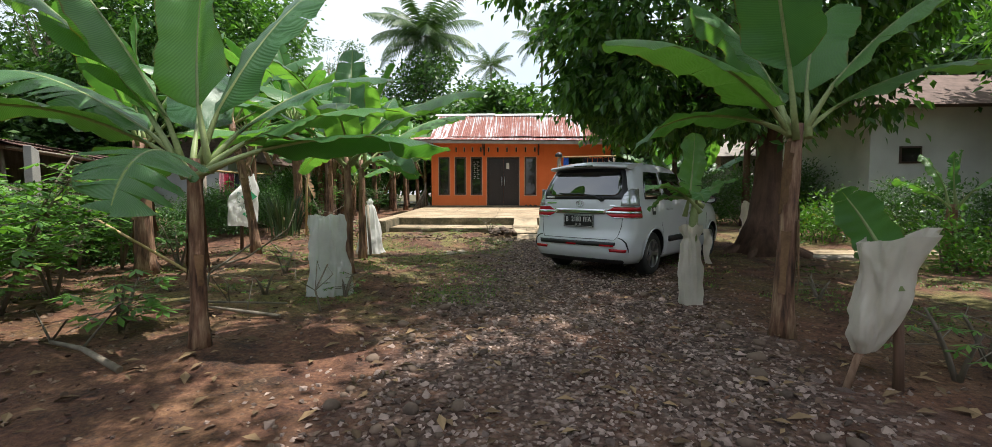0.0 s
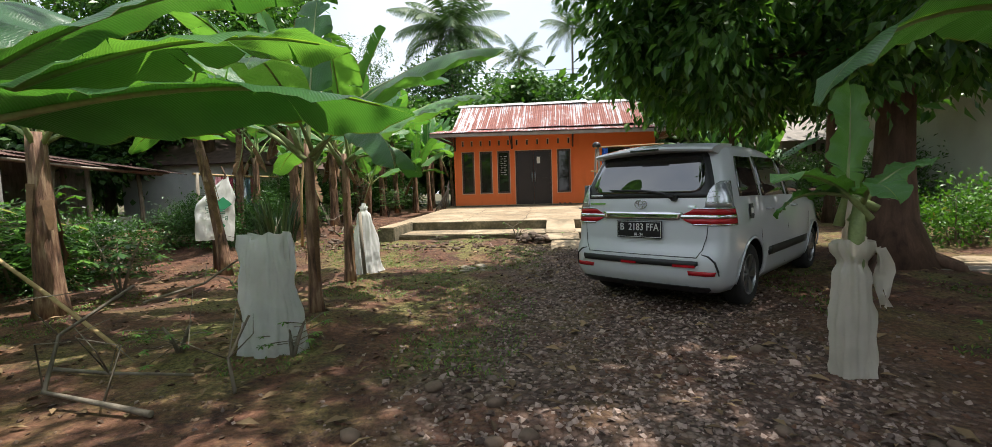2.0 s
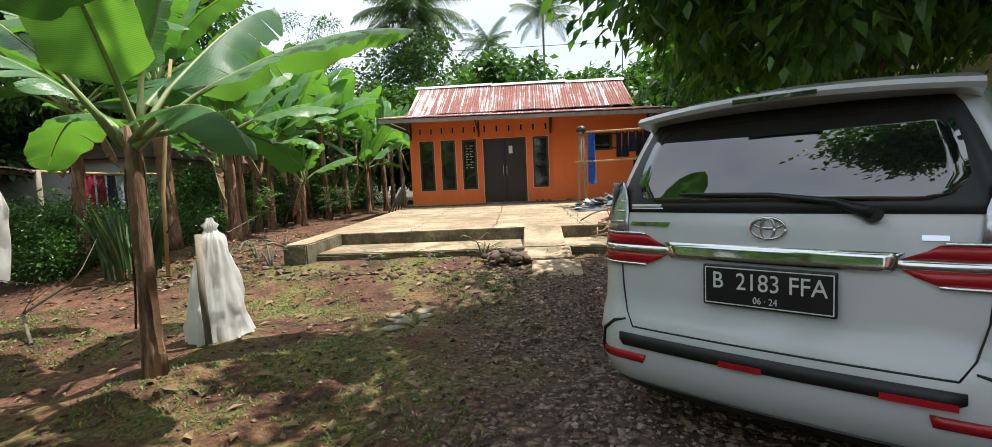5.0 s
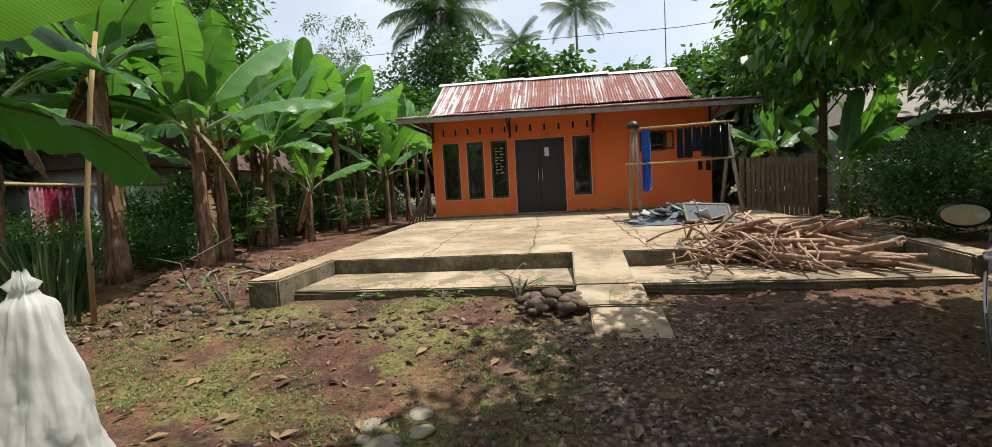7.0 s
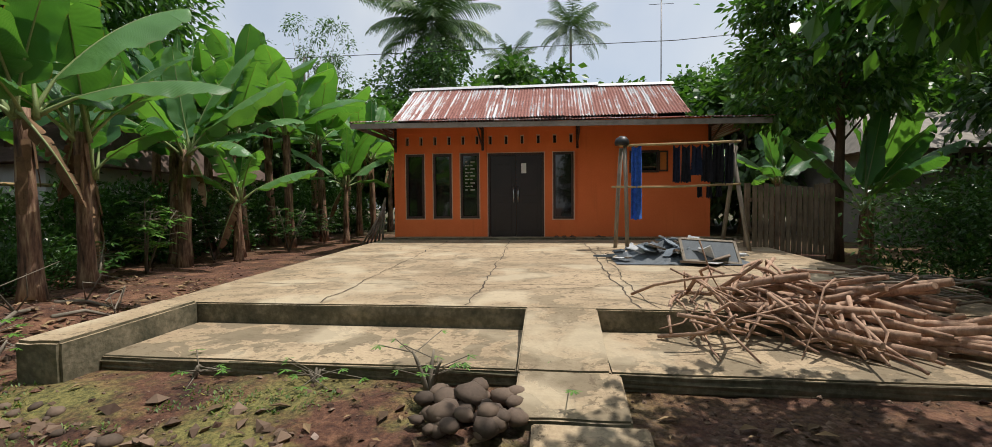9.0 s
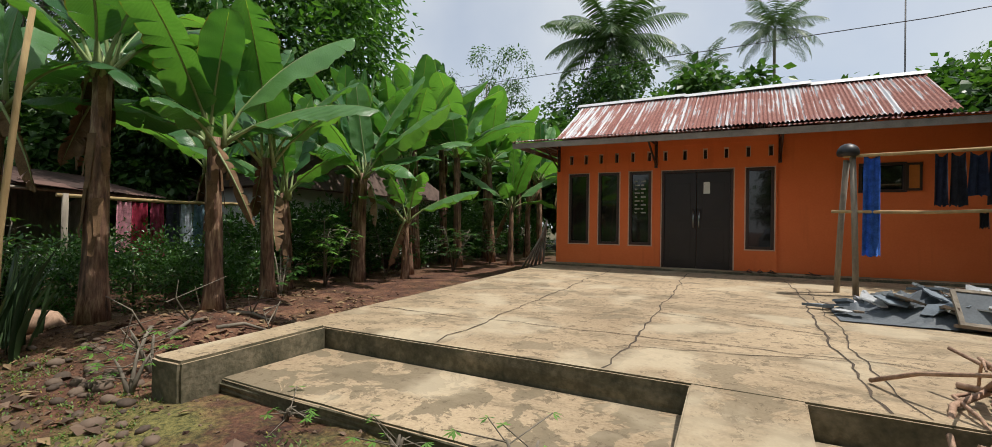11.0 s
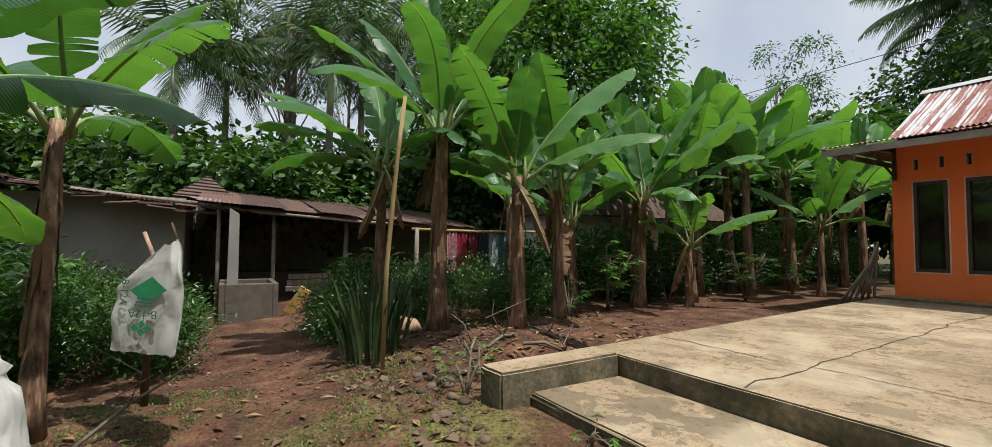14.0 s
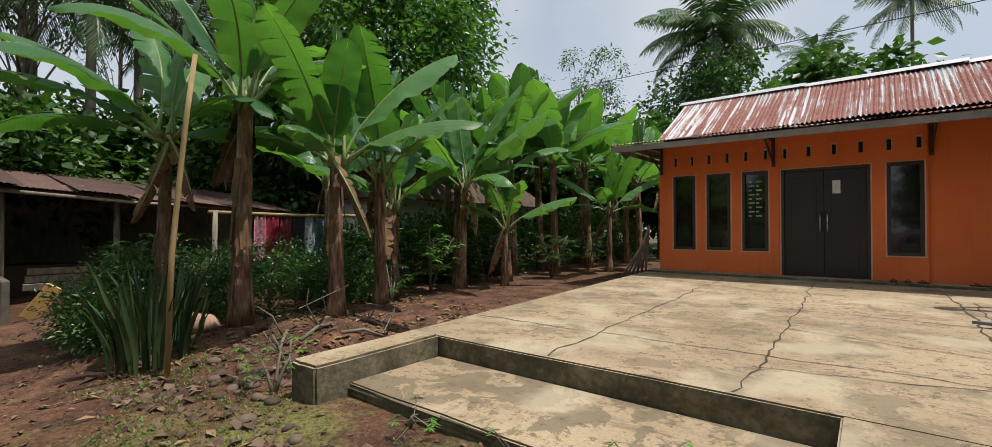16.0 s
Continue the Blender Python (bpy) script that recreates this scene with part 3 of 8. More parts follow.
# ---- house ----
def build_house():
    h = empty("house", pose(0, 20.715, 0.74), "small orange house with a rusty corrugated roof and dark double door", "house")
    W0, W1, TOP, D = -3.76, 3.77, 2.80, 4.6
    holes = [(-3.45, -2.99, 0.48, 2.06), (-2.76, -2.30, 0.48, 2.06), (-2.08, -1.62, 0.48, 2.06), (-1.40, -0.05, 0.0, 2.05), (0.17, 0.65, 0.46, 2.05), (1.95, 2.62, 1.53, 2.05)]
    vents = [(-3.41 + 0.349 * i, 2.38) for i in range(6)] + [(-1.34 + 0.386 * i, 2.37) for i in range(6)]
    vents = [(x - 0.045, x + 0.045, z - 0.10, z + 0.11) for x, z in vents]
    cuts = holes + vents

    def front(name, xa, xb, y0, y1):
        xs = sorted({xa, xb} | {round(v, 4) for c in cuts for v in c[:2] if xa < v < xb})
        zs = sorted({0.0, TOP} | {round(v, 4) for c in cuts for v in c[2:] if 0 < v < TOP})
        solid = {}
        for i in range(len(xs) - 1):
            for j in range(len(zs) - 1):
                cx, cz = (xs[i] + xs[i + 1]) / 2, (zs[j] + zs[j + 1]) / 2
                solid[i, j] = not any(c[0] < cx < c[1] and c[2] < cz < c[3] for c in cuts)
        bm = bmesh.new()
        cache = {}

        def v(x, y, z):
            k = (round(x, 4), round(y, 4), round(z, 4))
            if k not in cache:
                cache[k] = bm.verts.new(k)
            return cache[k]

        for (i, j), s in solid.items():
            if not s:
                continue
            x0, x1, z0, z1 = xs[i], xs[i + 1], zs[j], zs[j + 1]
            bm.faces.new((v(x0, y0, z0), v(x1, y0, z0), v(x1, y0, z1), v(x0, y0, z1)))
            bm.faces.new((v(x1, y1, z0), v(x0, y1, z0), v(x0, y1, z1), v(x1, y1, z1)))
            for di, dj, quad in ((-1, 0, ((x0, y1, z0), (x0, y0, z0), (x0, y0, z1), (x0, y1, z1))), (1, 0, ((x1, y0, z0), (x1, y1, z0), (x1, y1, z1), (x1, y0, z1))),
                                 (0, -1, ((x0, y0, z0), (x0, y1, z0), (x1, y1, z0), (x1, y0, z0))), (0, 1, ((x0, y1, z1), (x0, y0, z1), (x1, y0, z1), (x1, y1, z1)))):
                if not solid.get((i + di, j + dj), False):
                    bm.faces.new([v(*q) for q in quad])
        return part(name, bm, ORANGE, h)

    front("wall", W0, 0.70, 0.0, 0.16)
    front("wall", 0.70, W1, 0.055, 0.20)
    box("wall", W0, W0 + 0.15, 0.162, D, 0, TOP, ORANGE, h)
    box("wall", W1 - 0.15, W1, 0.202, D, 0, TOP, ORANGE, h)
    box("wall", W0 + 0.152, W1 - 0.152, D - 0.15, D, 0, TOP, ORANGE, h)
    box("inner_floor", W0 + 0.15, W1 - 0.15, 0.2, D - 0.15, -0.05, 0.02, CONCRETE, h)
    box("ceiling_board", W0 + 0.15, W1 - 0.15, 0.22, D - 0.15, 2.62, 2.66, FASCIA, h)
    # pilaster beside the door
    box("pilaster", -1.545, -1.43, -0.022, -0.002, 0.0, TOP, ORANGE, h, 0.004)
    box("beam_band", W0, 0.70, -0.016, -0.002, 2.56, 2.80, ORANGE, h, 0.003)
    # vents: pale inner lining and a dark back
    for a, b, c, d in vents:
        bm = bmesh.new()
        add_box(bm, a + 0.002, a + 0.014, -0.004, 0.10, c, d)
        add_box(bm, b - 0.014, b - 0.002, -0.004, 0.10, c, d)
        add_box(bm, a + 0.014, b - 0.014, -0.004, 0.10, d - 0.02, d - 0.002)
        vent = part("vent", bm, simple_pale, h)
        box("vent_back", a + 0.014, b - 0.014, 0.09, 0.10, c, d - 0.02, DOORWOOD, vent)
    # tall narrow windows with dark frames
    for i, (a, b, c, d) in enumerate(holes[:3] + holes[4:5]):
        w = part("window", frame_ring(a, b, c, d, 0.055, -0.02, 0.09), FRAMEWOOD, h)
        box("pane", a + 0.055, b - 0.055, 0.03, 0.045, c + 0.055, d - 0.055, DARKGLASS, w)
        tb = bmesh.new()
        for q in ((a - 0.024, a - 0.001), (b + 0.001, b + 0.024)):
            add_box(tb, q[0], q[1], -0.010, -0.001, c - 0.024, d + 0.020)
        add_box(tb, a, b, -0.010, -0.001, c - 0.024, c - 0.001)
        add_box(tb, a, b, -0.010, -0.001, d + 0.001, d + 0.016)
        part("trim", tb, simple_pale, w)
        if i == 2:
            # small paper notices stuck inside the pane, unreadable
            for k in range(9):
                for u in range(2):
                    x = a + 0.11 + u * 0.13
                    box("notice", x, x + 0.055 + 0.05 * ((k + u) % 2), 0.022, 0.026, d - 0.22 - k * 0.085, d - 0.19 - k * 0.085, NOTICE, w)
    # double door
    a, b, c, d = holes[3]
    fr = part("door_frame", frame_ring(a, b, c, d, 0.05, -0.012, 0.11, sill=False), FRAMEWOOD, h)
    tb = bmesh.new()
    add_box(tb, a - 0.022, a - 0.001, -0.010, -0.001, 0.0, d + 0.018)
    add_box(tb, b + 0.001, b + 0.022, -0.010, -0.001, 0.0, d + 0.018)
    add_box(tb, a, b, -0.010, -0.001, d + 0.001, d + 0.018)
    part("trim", tb, simple_pale, fr)
    mid = (a + b) / 2
    for x0, x1, s in ((a + 0.052, mid - 0.003, -1), (mid + 0.003, b - 0.052, 1)):
        bm = bmesh.new()
        add_box(bm, x0, x1, 0.03, 0.07, 0.012, d - 0.052, 0.004)
        for z0, z1 in ((0.18, 0.86), (1.02, 1.78)):
            add_box(bm, x0 + 0.11, x1 - 0.11, 0.022, 0.031, z0, z1, 0.004)
        leaf = part("door_leaf", bm, DOORWOOD, h)
        hb = bmesh.new()
        hx = mid + s * 0.055
        add_tube(hb, [(hx, -0.03, 0.86), (hx, -0.035, 1.0), (hx, -0.03, 1.24)], 0.014, 8)
        for z in (0.9, 1.2):
            add_tube(hb, [(hx, -0.03, z), (hx, 0.032, z)], 0.010, 6)
        part("door_handle", hb, STEEL, leaf, "long steel pull handle")
        if s == 1:
            box("paper_sign", mid + 0.13, mid + 0.25, 0.014, 0.018, 1.56, 1.80, PAPER, leaf, 0, "white paper notice on the door")
    box("door_sill", a - 0.05, b + 0.05, -0.12, 0.16, -0.02, 0.010, FASCIA, h)
    # small side window
    a, b, c, d = holes[5]
    w = part("window", frame_ring(a, b, c, d, 0.05, 0.03, 0.15), FRAMEWOOD, h)
    box("pane", a + 0.05, b - 0.05, 0.09, 0.10, c + 0.05, d - 0.05, DARKGLASS, w)
    box("casement", b - 0.02, b + 0.20, 0.018, 0.034, c + 0.02, d - 0.02, FRAMEWOOD, w)
    box("casement_glass", b + 0.02, b + 0.16, 0.012, 0.016, c + 0.06, d - 0.06, simple_amber, w)
    # roof
    r = empty("roof", label="")
    r.parent = h
    rnd = random.Random(8)
    n_sheet = 10
    for k in range(n_sheet):
        xa0, xa1 = -3.82 + 7.10 * k / n_sheet, -3.82 + 7.10 * (k + 1) / n_sheet + 0.05
        corrugated("roof_sheet", r, xa0, xa1, (0.02, 2.93 - 0.02 * k / 9), (2.05, 4.16 - 0.10 * k / 9), 0.076, 0.017, 0.006 * (k % 2), rnd)
        corrugated("roof_sheet", r, xa0, xa1, (4.9, 2.90), (2.06, 4.16 - 0.10 * k / 9), 0.076, 0.017, 0.006 * (k % 2), rnd)
    for x0, x1, z in ((-3.95, -1.2, 4.155), (-1.22, 1.4, 4.13), (1.38, 3.40, 4.09)):
        bm = bmesh.new()
        for s in (-1, 1):
            q = [bm.verts.new((x, 2.055 + s * dy, z + dz - 0.012 * (x > 3))) for x, dy, dz in ((x0, 0, 0.05), (x1, 0, 0.05), (x1, 0.17, -0.06), (x0, 0.17, -0.06))]
            bm.faces.new(q)
        bmesh.ops.remove_doubles(bm, verts=bm.verts, dist=0.001)
        bmesh.ops.solidify(bm, geom=bm.faces[:], thickness=0.004)
        part("ridge_cap", bm, RIDGE, r)
    # gables
    for x in (-3.76, 3.26):
        bm = bmesh.new()
        f = bm.faces.new([bm.verts.new(p) for p in ((x, 0.1, 2.80), (x, 4.6, 2.80), (x, 2.05, 4.03))])
        bmesh.ops.solidify(bm, geom=[f], thickness=0.06)
        part("gable", bm, FASCIA, h)
    # low skirt roof in front and at the sides
    for k in range(11):
        x0 = -4.42 + 9.05 * k / 11
        corrugated("skirt_sheet", r, x0, x0 + 9.05 / 11 + 0.05, (-1.1, 2.70 - 0.012 * k), (0.12, 2.92 - 0.012 * k), 0.076, 0.012, 0.005 * (k % 2), rnd)
    for k in range(5):
        y0 = 0.12 + 0.85 * k
        bm = bmesh.new()
        add_box(bm, -4.42, -3.78, y0, y0 + 0.84, 2.74, 2.752)
        part("side_sheet", bm, ZINC, r)
        bm = bmesh.new()
        add_box(bm, 3.79, 4.9, y0, y0 + 0.84, 2.68, 2.692)
        part("side_sheet", bm, ZINC, r)
    bm = bmesh.new()
    add_box(bm, -4.40, 4.62, -1.085, -1.06, 2.55, 2.665)
    for v in bm.verts:
        v.co.z -= 0.014 * (v.co.x + 4.4)
    part("fascia", bm, FASCIA, r)
    box("fascia", -4.42, -4.39, -1.06, 4.4, 2.60, 2.70, FASCIA, r)
    for x in (-3.70, -1.52, 0.74, 3.72):
        bm = bmesh.new()
        add_box(bm, x - 0.03, x + 0.03, -0.065, -0.024, 2.12, 2.72, 0.004)
        p0, p1 = Vector((x, -0.05, 2.18)), Vector((x, -0.98, 2.60 - 0.013 * (x + 4)))
        add_tube(bm, [p0, p1], 0.022, 6)
        add_tube(bm, [Vector((x, 0.0, 2.66 - 0.013 * (x + 4))), Vector((x, -1.05, 2.62 - 0.013 * (x + 4)))], 0.026, 6)
        part("bracket", bm, FRAMEWOOD, r)
    bm = bmesh.new()
    for y in (-0.95, -0.5, -0.1):
        q = [Vector((x, y, 2.66 + (y + 1.1) * 0.17 - 0.013 * (x + 4.4) - 0.02)) for x in (-4.38, 4.6)]
        add_tube(bm, q, 0.024, 4)
    part("batten", bm, FRAMEWOOD, r)
    return h


def frame_ring(a, b, c, d, w, y0, y1, sill=True):
    bm = bmesh.new()
    add_box(bm, a + 0.001, a + w, y0, y1, c, d - 0.001, 0.004)
    add_box(bm, b - w, b - 0.001, y0, y1, c, d - 0.001, 0.004)
    add_box(bm, a + w, b - w, y0, y1, d - w, d - 0.001, 0.004)
    if sill:
        add_box(bm, a + w, b - w, y0, y1, c + 0.001, c + w, 0.004)
    return bm


def corrugated(name, parent, x0, x1, low, high, pitch, amp, lift, rnd, material=None):
    """One corrugated sheet whose waves run up the slope; low and high are (y, z)."""
    n = int((x1 - x0) / pitch * 6)
    verts, faces = [], []
    sag = rnd.uniform(-0.008, 0.008)
    over = rnd.uniform(0.0, 0.03)
    rows = 4
    dy, dz = high[0] - low[0], high[1] - low[1]
    for j in range(rows):
        f = j / (rows - 1) if j else -over
        for i in range(n + 1):
            x = x0 + (x1 - x0) * i / n
            z = low[1] + dz * f + amp * math.sin(2 * math.pi * x / pitch) + lift + sag * math.sin(math.pi * max(f, 0))
            verts.append((x, low[0] + dy * f, z))
    m = n + 1
    for j in range(rows - 1):
        for i in range(n):
            faces.append((j * m + i, j * m + i + 1, (j + 1) * m + i + 1, (j + 1) * m + i))
    ob = soup(name, verts, faces, material or ZINC, parent, smooth=True)
    return ob


RIDGE = simple("ridge_zinc", (0.55, 0.55, 0.55), 0.45, 0.4, vary=0.2)
simple_pale = simple("pale_peach_lining", (0.66, 0.42, 0.30), 0.8, vary=0.2)
NOTICE = simple("faded_notice", (0.36, 0.34, 0.32), 0.8, vary=0.3)
simple_amber = simple("amber_glass", (0.50, 0.16, 0.03), 0.3, vary=0.2)
house = build_house()

# ---- plants ----
def leaf_mesh(length, width, droop, fold, rnd, torn=0.0, rise=0.0):
    """A banana blade along +x: a curved midrib and two halves, each torn along its side veins into strips that hang unevenly."""
    n, across = 30, 4
    verts, faces, uvs = [], [], []
    ph = rnd.uniform(0, 6)
    ang, px, pz = rise, 0.0, 0.0
    twist = rnd.uniform(-0.25, 0.25)
    spine = []
    for i in range(n + 1):
        spine.append((px, pz, ang))
        ang -= droop / n * (0.35 + 1.3 * i / n)
        px += length / n * math.cos(ang)
        pz += length / n * math.sin(ang)
    bend = rnd.uniform(-0.10, 0.10) * length
    for s in (-1, 1):
        cuts = sorted({0, n} | {rnd.randrange(3, n - 1) for _ in range(int(torn * 14 + rnd.random()))})
        half_fold = fold + rnd.uniform(-0.15, 0.15)
        for i0, i1 in zip(cuts, cuts[1:]):
            base = len(verts)
            sag = rnd.uniform(-0.05, 0.38) * torn if len(cuts) > 2 else 0.0
            swing = rnd.uniform(-0.05, 0.07) * torn
            for i in range(i0, i1 + 1):
                f = i / n
                w = width / 2 * min(1, f / 0.11 + 0.03) ** 0.55 * (1 - max(0, (f - 0.60) / 0.40) ** 2.6) ** 0.6
                w *= 1 + 0.035 * math.sin(9 * f + ph + s) + 0.02 * math.sin(31 * f + 2 * ph)
                if len(cuts) > 2 and i in (i0, i1) and 0 < i < n:
                    w *= 0.94
                w = max(w, 0.004)
                x, z, a = spine[i]
                gap = 0.018 * torn * ((i == i0 and i0 > 0) - (i == i1 and i1 < n))
                for j in range(across + 1):
                    u = j / across
                    d = w * u
                    roll = half_fold * min(1, 0.3 + 1.5 * f) + s * twist * f
                    lift = d * math.sin(roll) - (0.42 + 1.6 * sag) * d * d / max(width, 0.1)
                    rip = 0.020 * u * u * math.sin(15 * f + ph * s) + 0.009 * u * math.sin(41 * f + s) + 0.0035 * u * (1 if i % 2 else -1)
                    nx, nz = -math.sin(a), math.cos(a)
                    off = lift + rip
                    along = 0.16 * d + (gap + swing) * u * u
                    verts.append((x + nx * off + math.cos(a) * along, s * d * math.cos(roll) + bend * f * f, z + nz * off + math.sin(a) * along))
                    uvs.append((f - 0.10 * u * width / length, 0.5 + s * 0.5 * u))
            m = across + 1
            for i in range(i1 - i0):
                for j in range(across):
                    p, q, r, t = base + i * m + j, base + (i + 1) * m + j, base + (i + 1) * m + j + 1, base + i * m + j + 1
                    faces.append((p, q, r, t) if s > 0 else (p, t, r, q))
    return verts, faces, uvs, [(x, z, bend * (i / n) ** 2) for i, (x, z, a) in enumerate(spine)]


def banana_leaf(parent, m, length, width, droop, rnd, torn=0.2, fold=0.5, rise=0.0, dry=False, stalk=0.3):
    verts, faces, uvs, spine = leaf_mesh(length, width, droop, fold, rnd, torn, rise)
    me = bpy.data.meshes.new("leaf")
    me.from_pydata(verts, [], faces)
    layer = me.uv_layers.new(name="uv")
    for loop in me.loops:
        layer.data[loop.index].uv = uvs[loop.vertex_index]
    me.polygons.foreach_set("use_smooth", [True] * len(me.polygons))
    me.materials.append(BANANA_DRY if dry else BANANA)
    ob = new("leaf", me)
    ob.parent = parent
    ob.matrix_basis = m
    bm = bmesh.new()
    rib = [Vector((x, y, z - 0.006)) for x, z, y in spine[:28:3]]
    back = Vector((math.cos(rise + 0.15), 0, math.sin(rise + 0.15)))
    pts = [-back * stalk - Vector((0, 0, 0.02)), -back * stalk * 0.5] + rib
    add_tube(bm, pts, [0.030, 0.023] + [0.016 - 0.0014 * k for k in range(len(rib))], 6)
    part("midrib", bm, PETIOLE, ob)
    return ob


def banana_plant(x, y, height, leaves, seed, radius=0.085, lean=(0, 0), label="banana plant with broad green leaves and a brown stem", group="banana plants", scruff=6, dead=0):
    """leaves: rows of (azimuth, elevation, length, width, droop). Azimuth 0 looks along +x, 90 along +y."""
    rnd = random.Random(seed)
    z = rest(x, y) - 0.04
    root = empty("banana_plant", pose(x, y, z), label, "banana plant", group)
    top = Vector((lean[0], lean[1], height))
    bm = bmesh.new()
    pts, rad = [], []
    for i in range(9):
        f = i / 8
        pts.append(Vector((top.x * f ** 1.3, top.y * f ** 1.3, top.z * f)))
        rad.append(radius * (1.35 - 0.35 * min(1, f * 5)) * (1 - 0.33 * f))
    add_tube(bm, pts, rad, 12, 0.07, True, rnd)
    part("pseudostem", bm, STEM, root)
    # dry sheaths that hang along the stem
    for k in range(scruff):
        f0 = rnd.uniform(0.45, 0.98)
        a = rnd.uniform(0, 2 * math.pi)
        ln = rnd.uniform(0.25, 0.6) * min(1, height / 1.6)
        sb = bmesh.new()
        prev = None
        for j in range(7):
            f = max(0.02, f0 - ln / height * j / 6)
            c = Vector((top.x * f ** 1.3, top.y * f ** 1.3, top.z * f))
            r = radius * (1 - 0.33 * f) * (1.06 + 0.05 * j * rnd.uniform(0.3, 1.2))
            w = (0.5 - 0.05 * j) * rnd.uniform(0.7, 1.1)
            row = [sb.verts.new(c + Vector((math.cos(a + w * q) * r * (1 + 0.10 * abs(q)), math.sin(a + w * q) * r * (1 + 0.10 * abs(q)), rnd.uniform(-0.01, 0.01)))) for q in (-1, 0, 1)]
            if prev:
                for q in (0, 1):
                    sb.faces.new((prev[q], prev[q + 1], row[q + 1], row[q]))
            prev = row
        part("dry_sheath", sb, BANANA_DRY, root, "", True)
    for az, el, length, width, droop in leaves:
        a, e = radians(az), radians(el)
        stalk = (0.34 + 0.2 * rnd.random()) * min(1.0, 0.4 + 0.4 * length)
        d = Vector((math.cos(a) * math.cos(e), math.sin(a) * math.cos(e), math.sin(e)))
        base = top + d * stalk * 0.92 + Vector((0, 0, -0.05))
        m = pose(*base, 0, 0, az) @ pose(0, 0, 0, rnd.uniform(-14, 14), 0, 0)
        banana_leaf(root, m, length, width, radians(droop), rnd, torn=rnd.choice((0.05, 0.15, 0.35, 0.7)), fold=rnd.uniform(0.3, 0.7) if el > 70 else rnd.uniform(-0.55, 0.1), rise=e, stalk=stalk)
    # dead leaves hang down round the stem
    for k in range(dead):
        a = rnd.uniform(0, 360)
        c = top * rnd.uniform(0.88, 0.98)
        m = pose(c.x + radius * math.cos(radians(a)), c.y + radius * math.sin(radians(a)), c.z, 0, 0, a) @ pose(0.06, 0, 0, rnd.uniform(-30, 30), 0, 0)
        banana_leaf(root, m, rnd.uniform(0.7, 1.1), rnd.uniform(0.16, 0.26), radians(rnd.uniform(15, 35)), rnd, 0.6, -0.9, radians(-rnd.uniform(55, 75)), dry=True, stalk=0.12)
    return root


def random_leaves(rnd, n, length, low=22):
    """Petioles rise steeply from the stem; the old leaves arch over and hang, the young stand up, one spear is still rolled."""
    rows = []
    az = rnd.uniform(0, 360)
    for k in range(n):
        az += 137.5 + rnd.uniform(-25, 25)
        f = k / max(1, n - 1)
        el = low + 2 + (80 - low) * f ** 1.25 + rnd.uniform(-8, 8)
        ln = length * rnd.uniform(0.8, 1.15) * (0.8 + 0.2 * math.sin(math.pi * f))
        rows.append((az, min(el, 86), ln, ln * rnd.uniform(0.28, 0.34), (66 - 50 * f) * rnd.uniform(0.5, 1.2)))
    rows.append((az + 60, 87, length * rnd.uniform(0.75, 1.0), length * 0.10, 6))
    return rows


def leaf_cloud(n, place, size, rnd, droop=0.5, slim=0.38, plain=False):
    """Arrays for n small folded leaves; place(k) gives a point and an outward way."""
    verts, faces = [], []
    for k in range(n):
        p, out = place(k)
        s = size * rnd.uniform(0.6, 1.25)
        d = (out + Vector((rnd.gauss(0, 0.6), rnd.gauss(0, 0.6), rnd.gauss(-droop, 0.45)))).normalized()
        side = d.cross(Vector((rnd.gauss(0, 0.5), rnd.gauss(0, 0.5), 1))).normalized()
        up = side.cross(d)
        w = s * slim
        b = len(verts)
        if plain:
            verts += [p, p + d * s * 0.5 + side * w * 0.6, p + d * s - up * s * 0.12, p + d * s * 0.45 - side * w * 0.6]
            faces += [(b, b + 1, b + 2), (b, b + 2, b + 3)]
            continue
        verts += [p, p + d * s * 0.45 + side * w * 0.5 + up * w * 0.12, p + d * s * 0.5 - up * s * 0.05, p + d * s * 0.45 - side * w * 0.5 + up * w * 0.12, p + d * s - up * s * 0.12]
        faces += [(b, b + 1, b + 2), (b, b + 2, b + 3), (b + 1, b + 4, b + 2), (b + 2, b + 4, b + 3)]
    return verts, faces


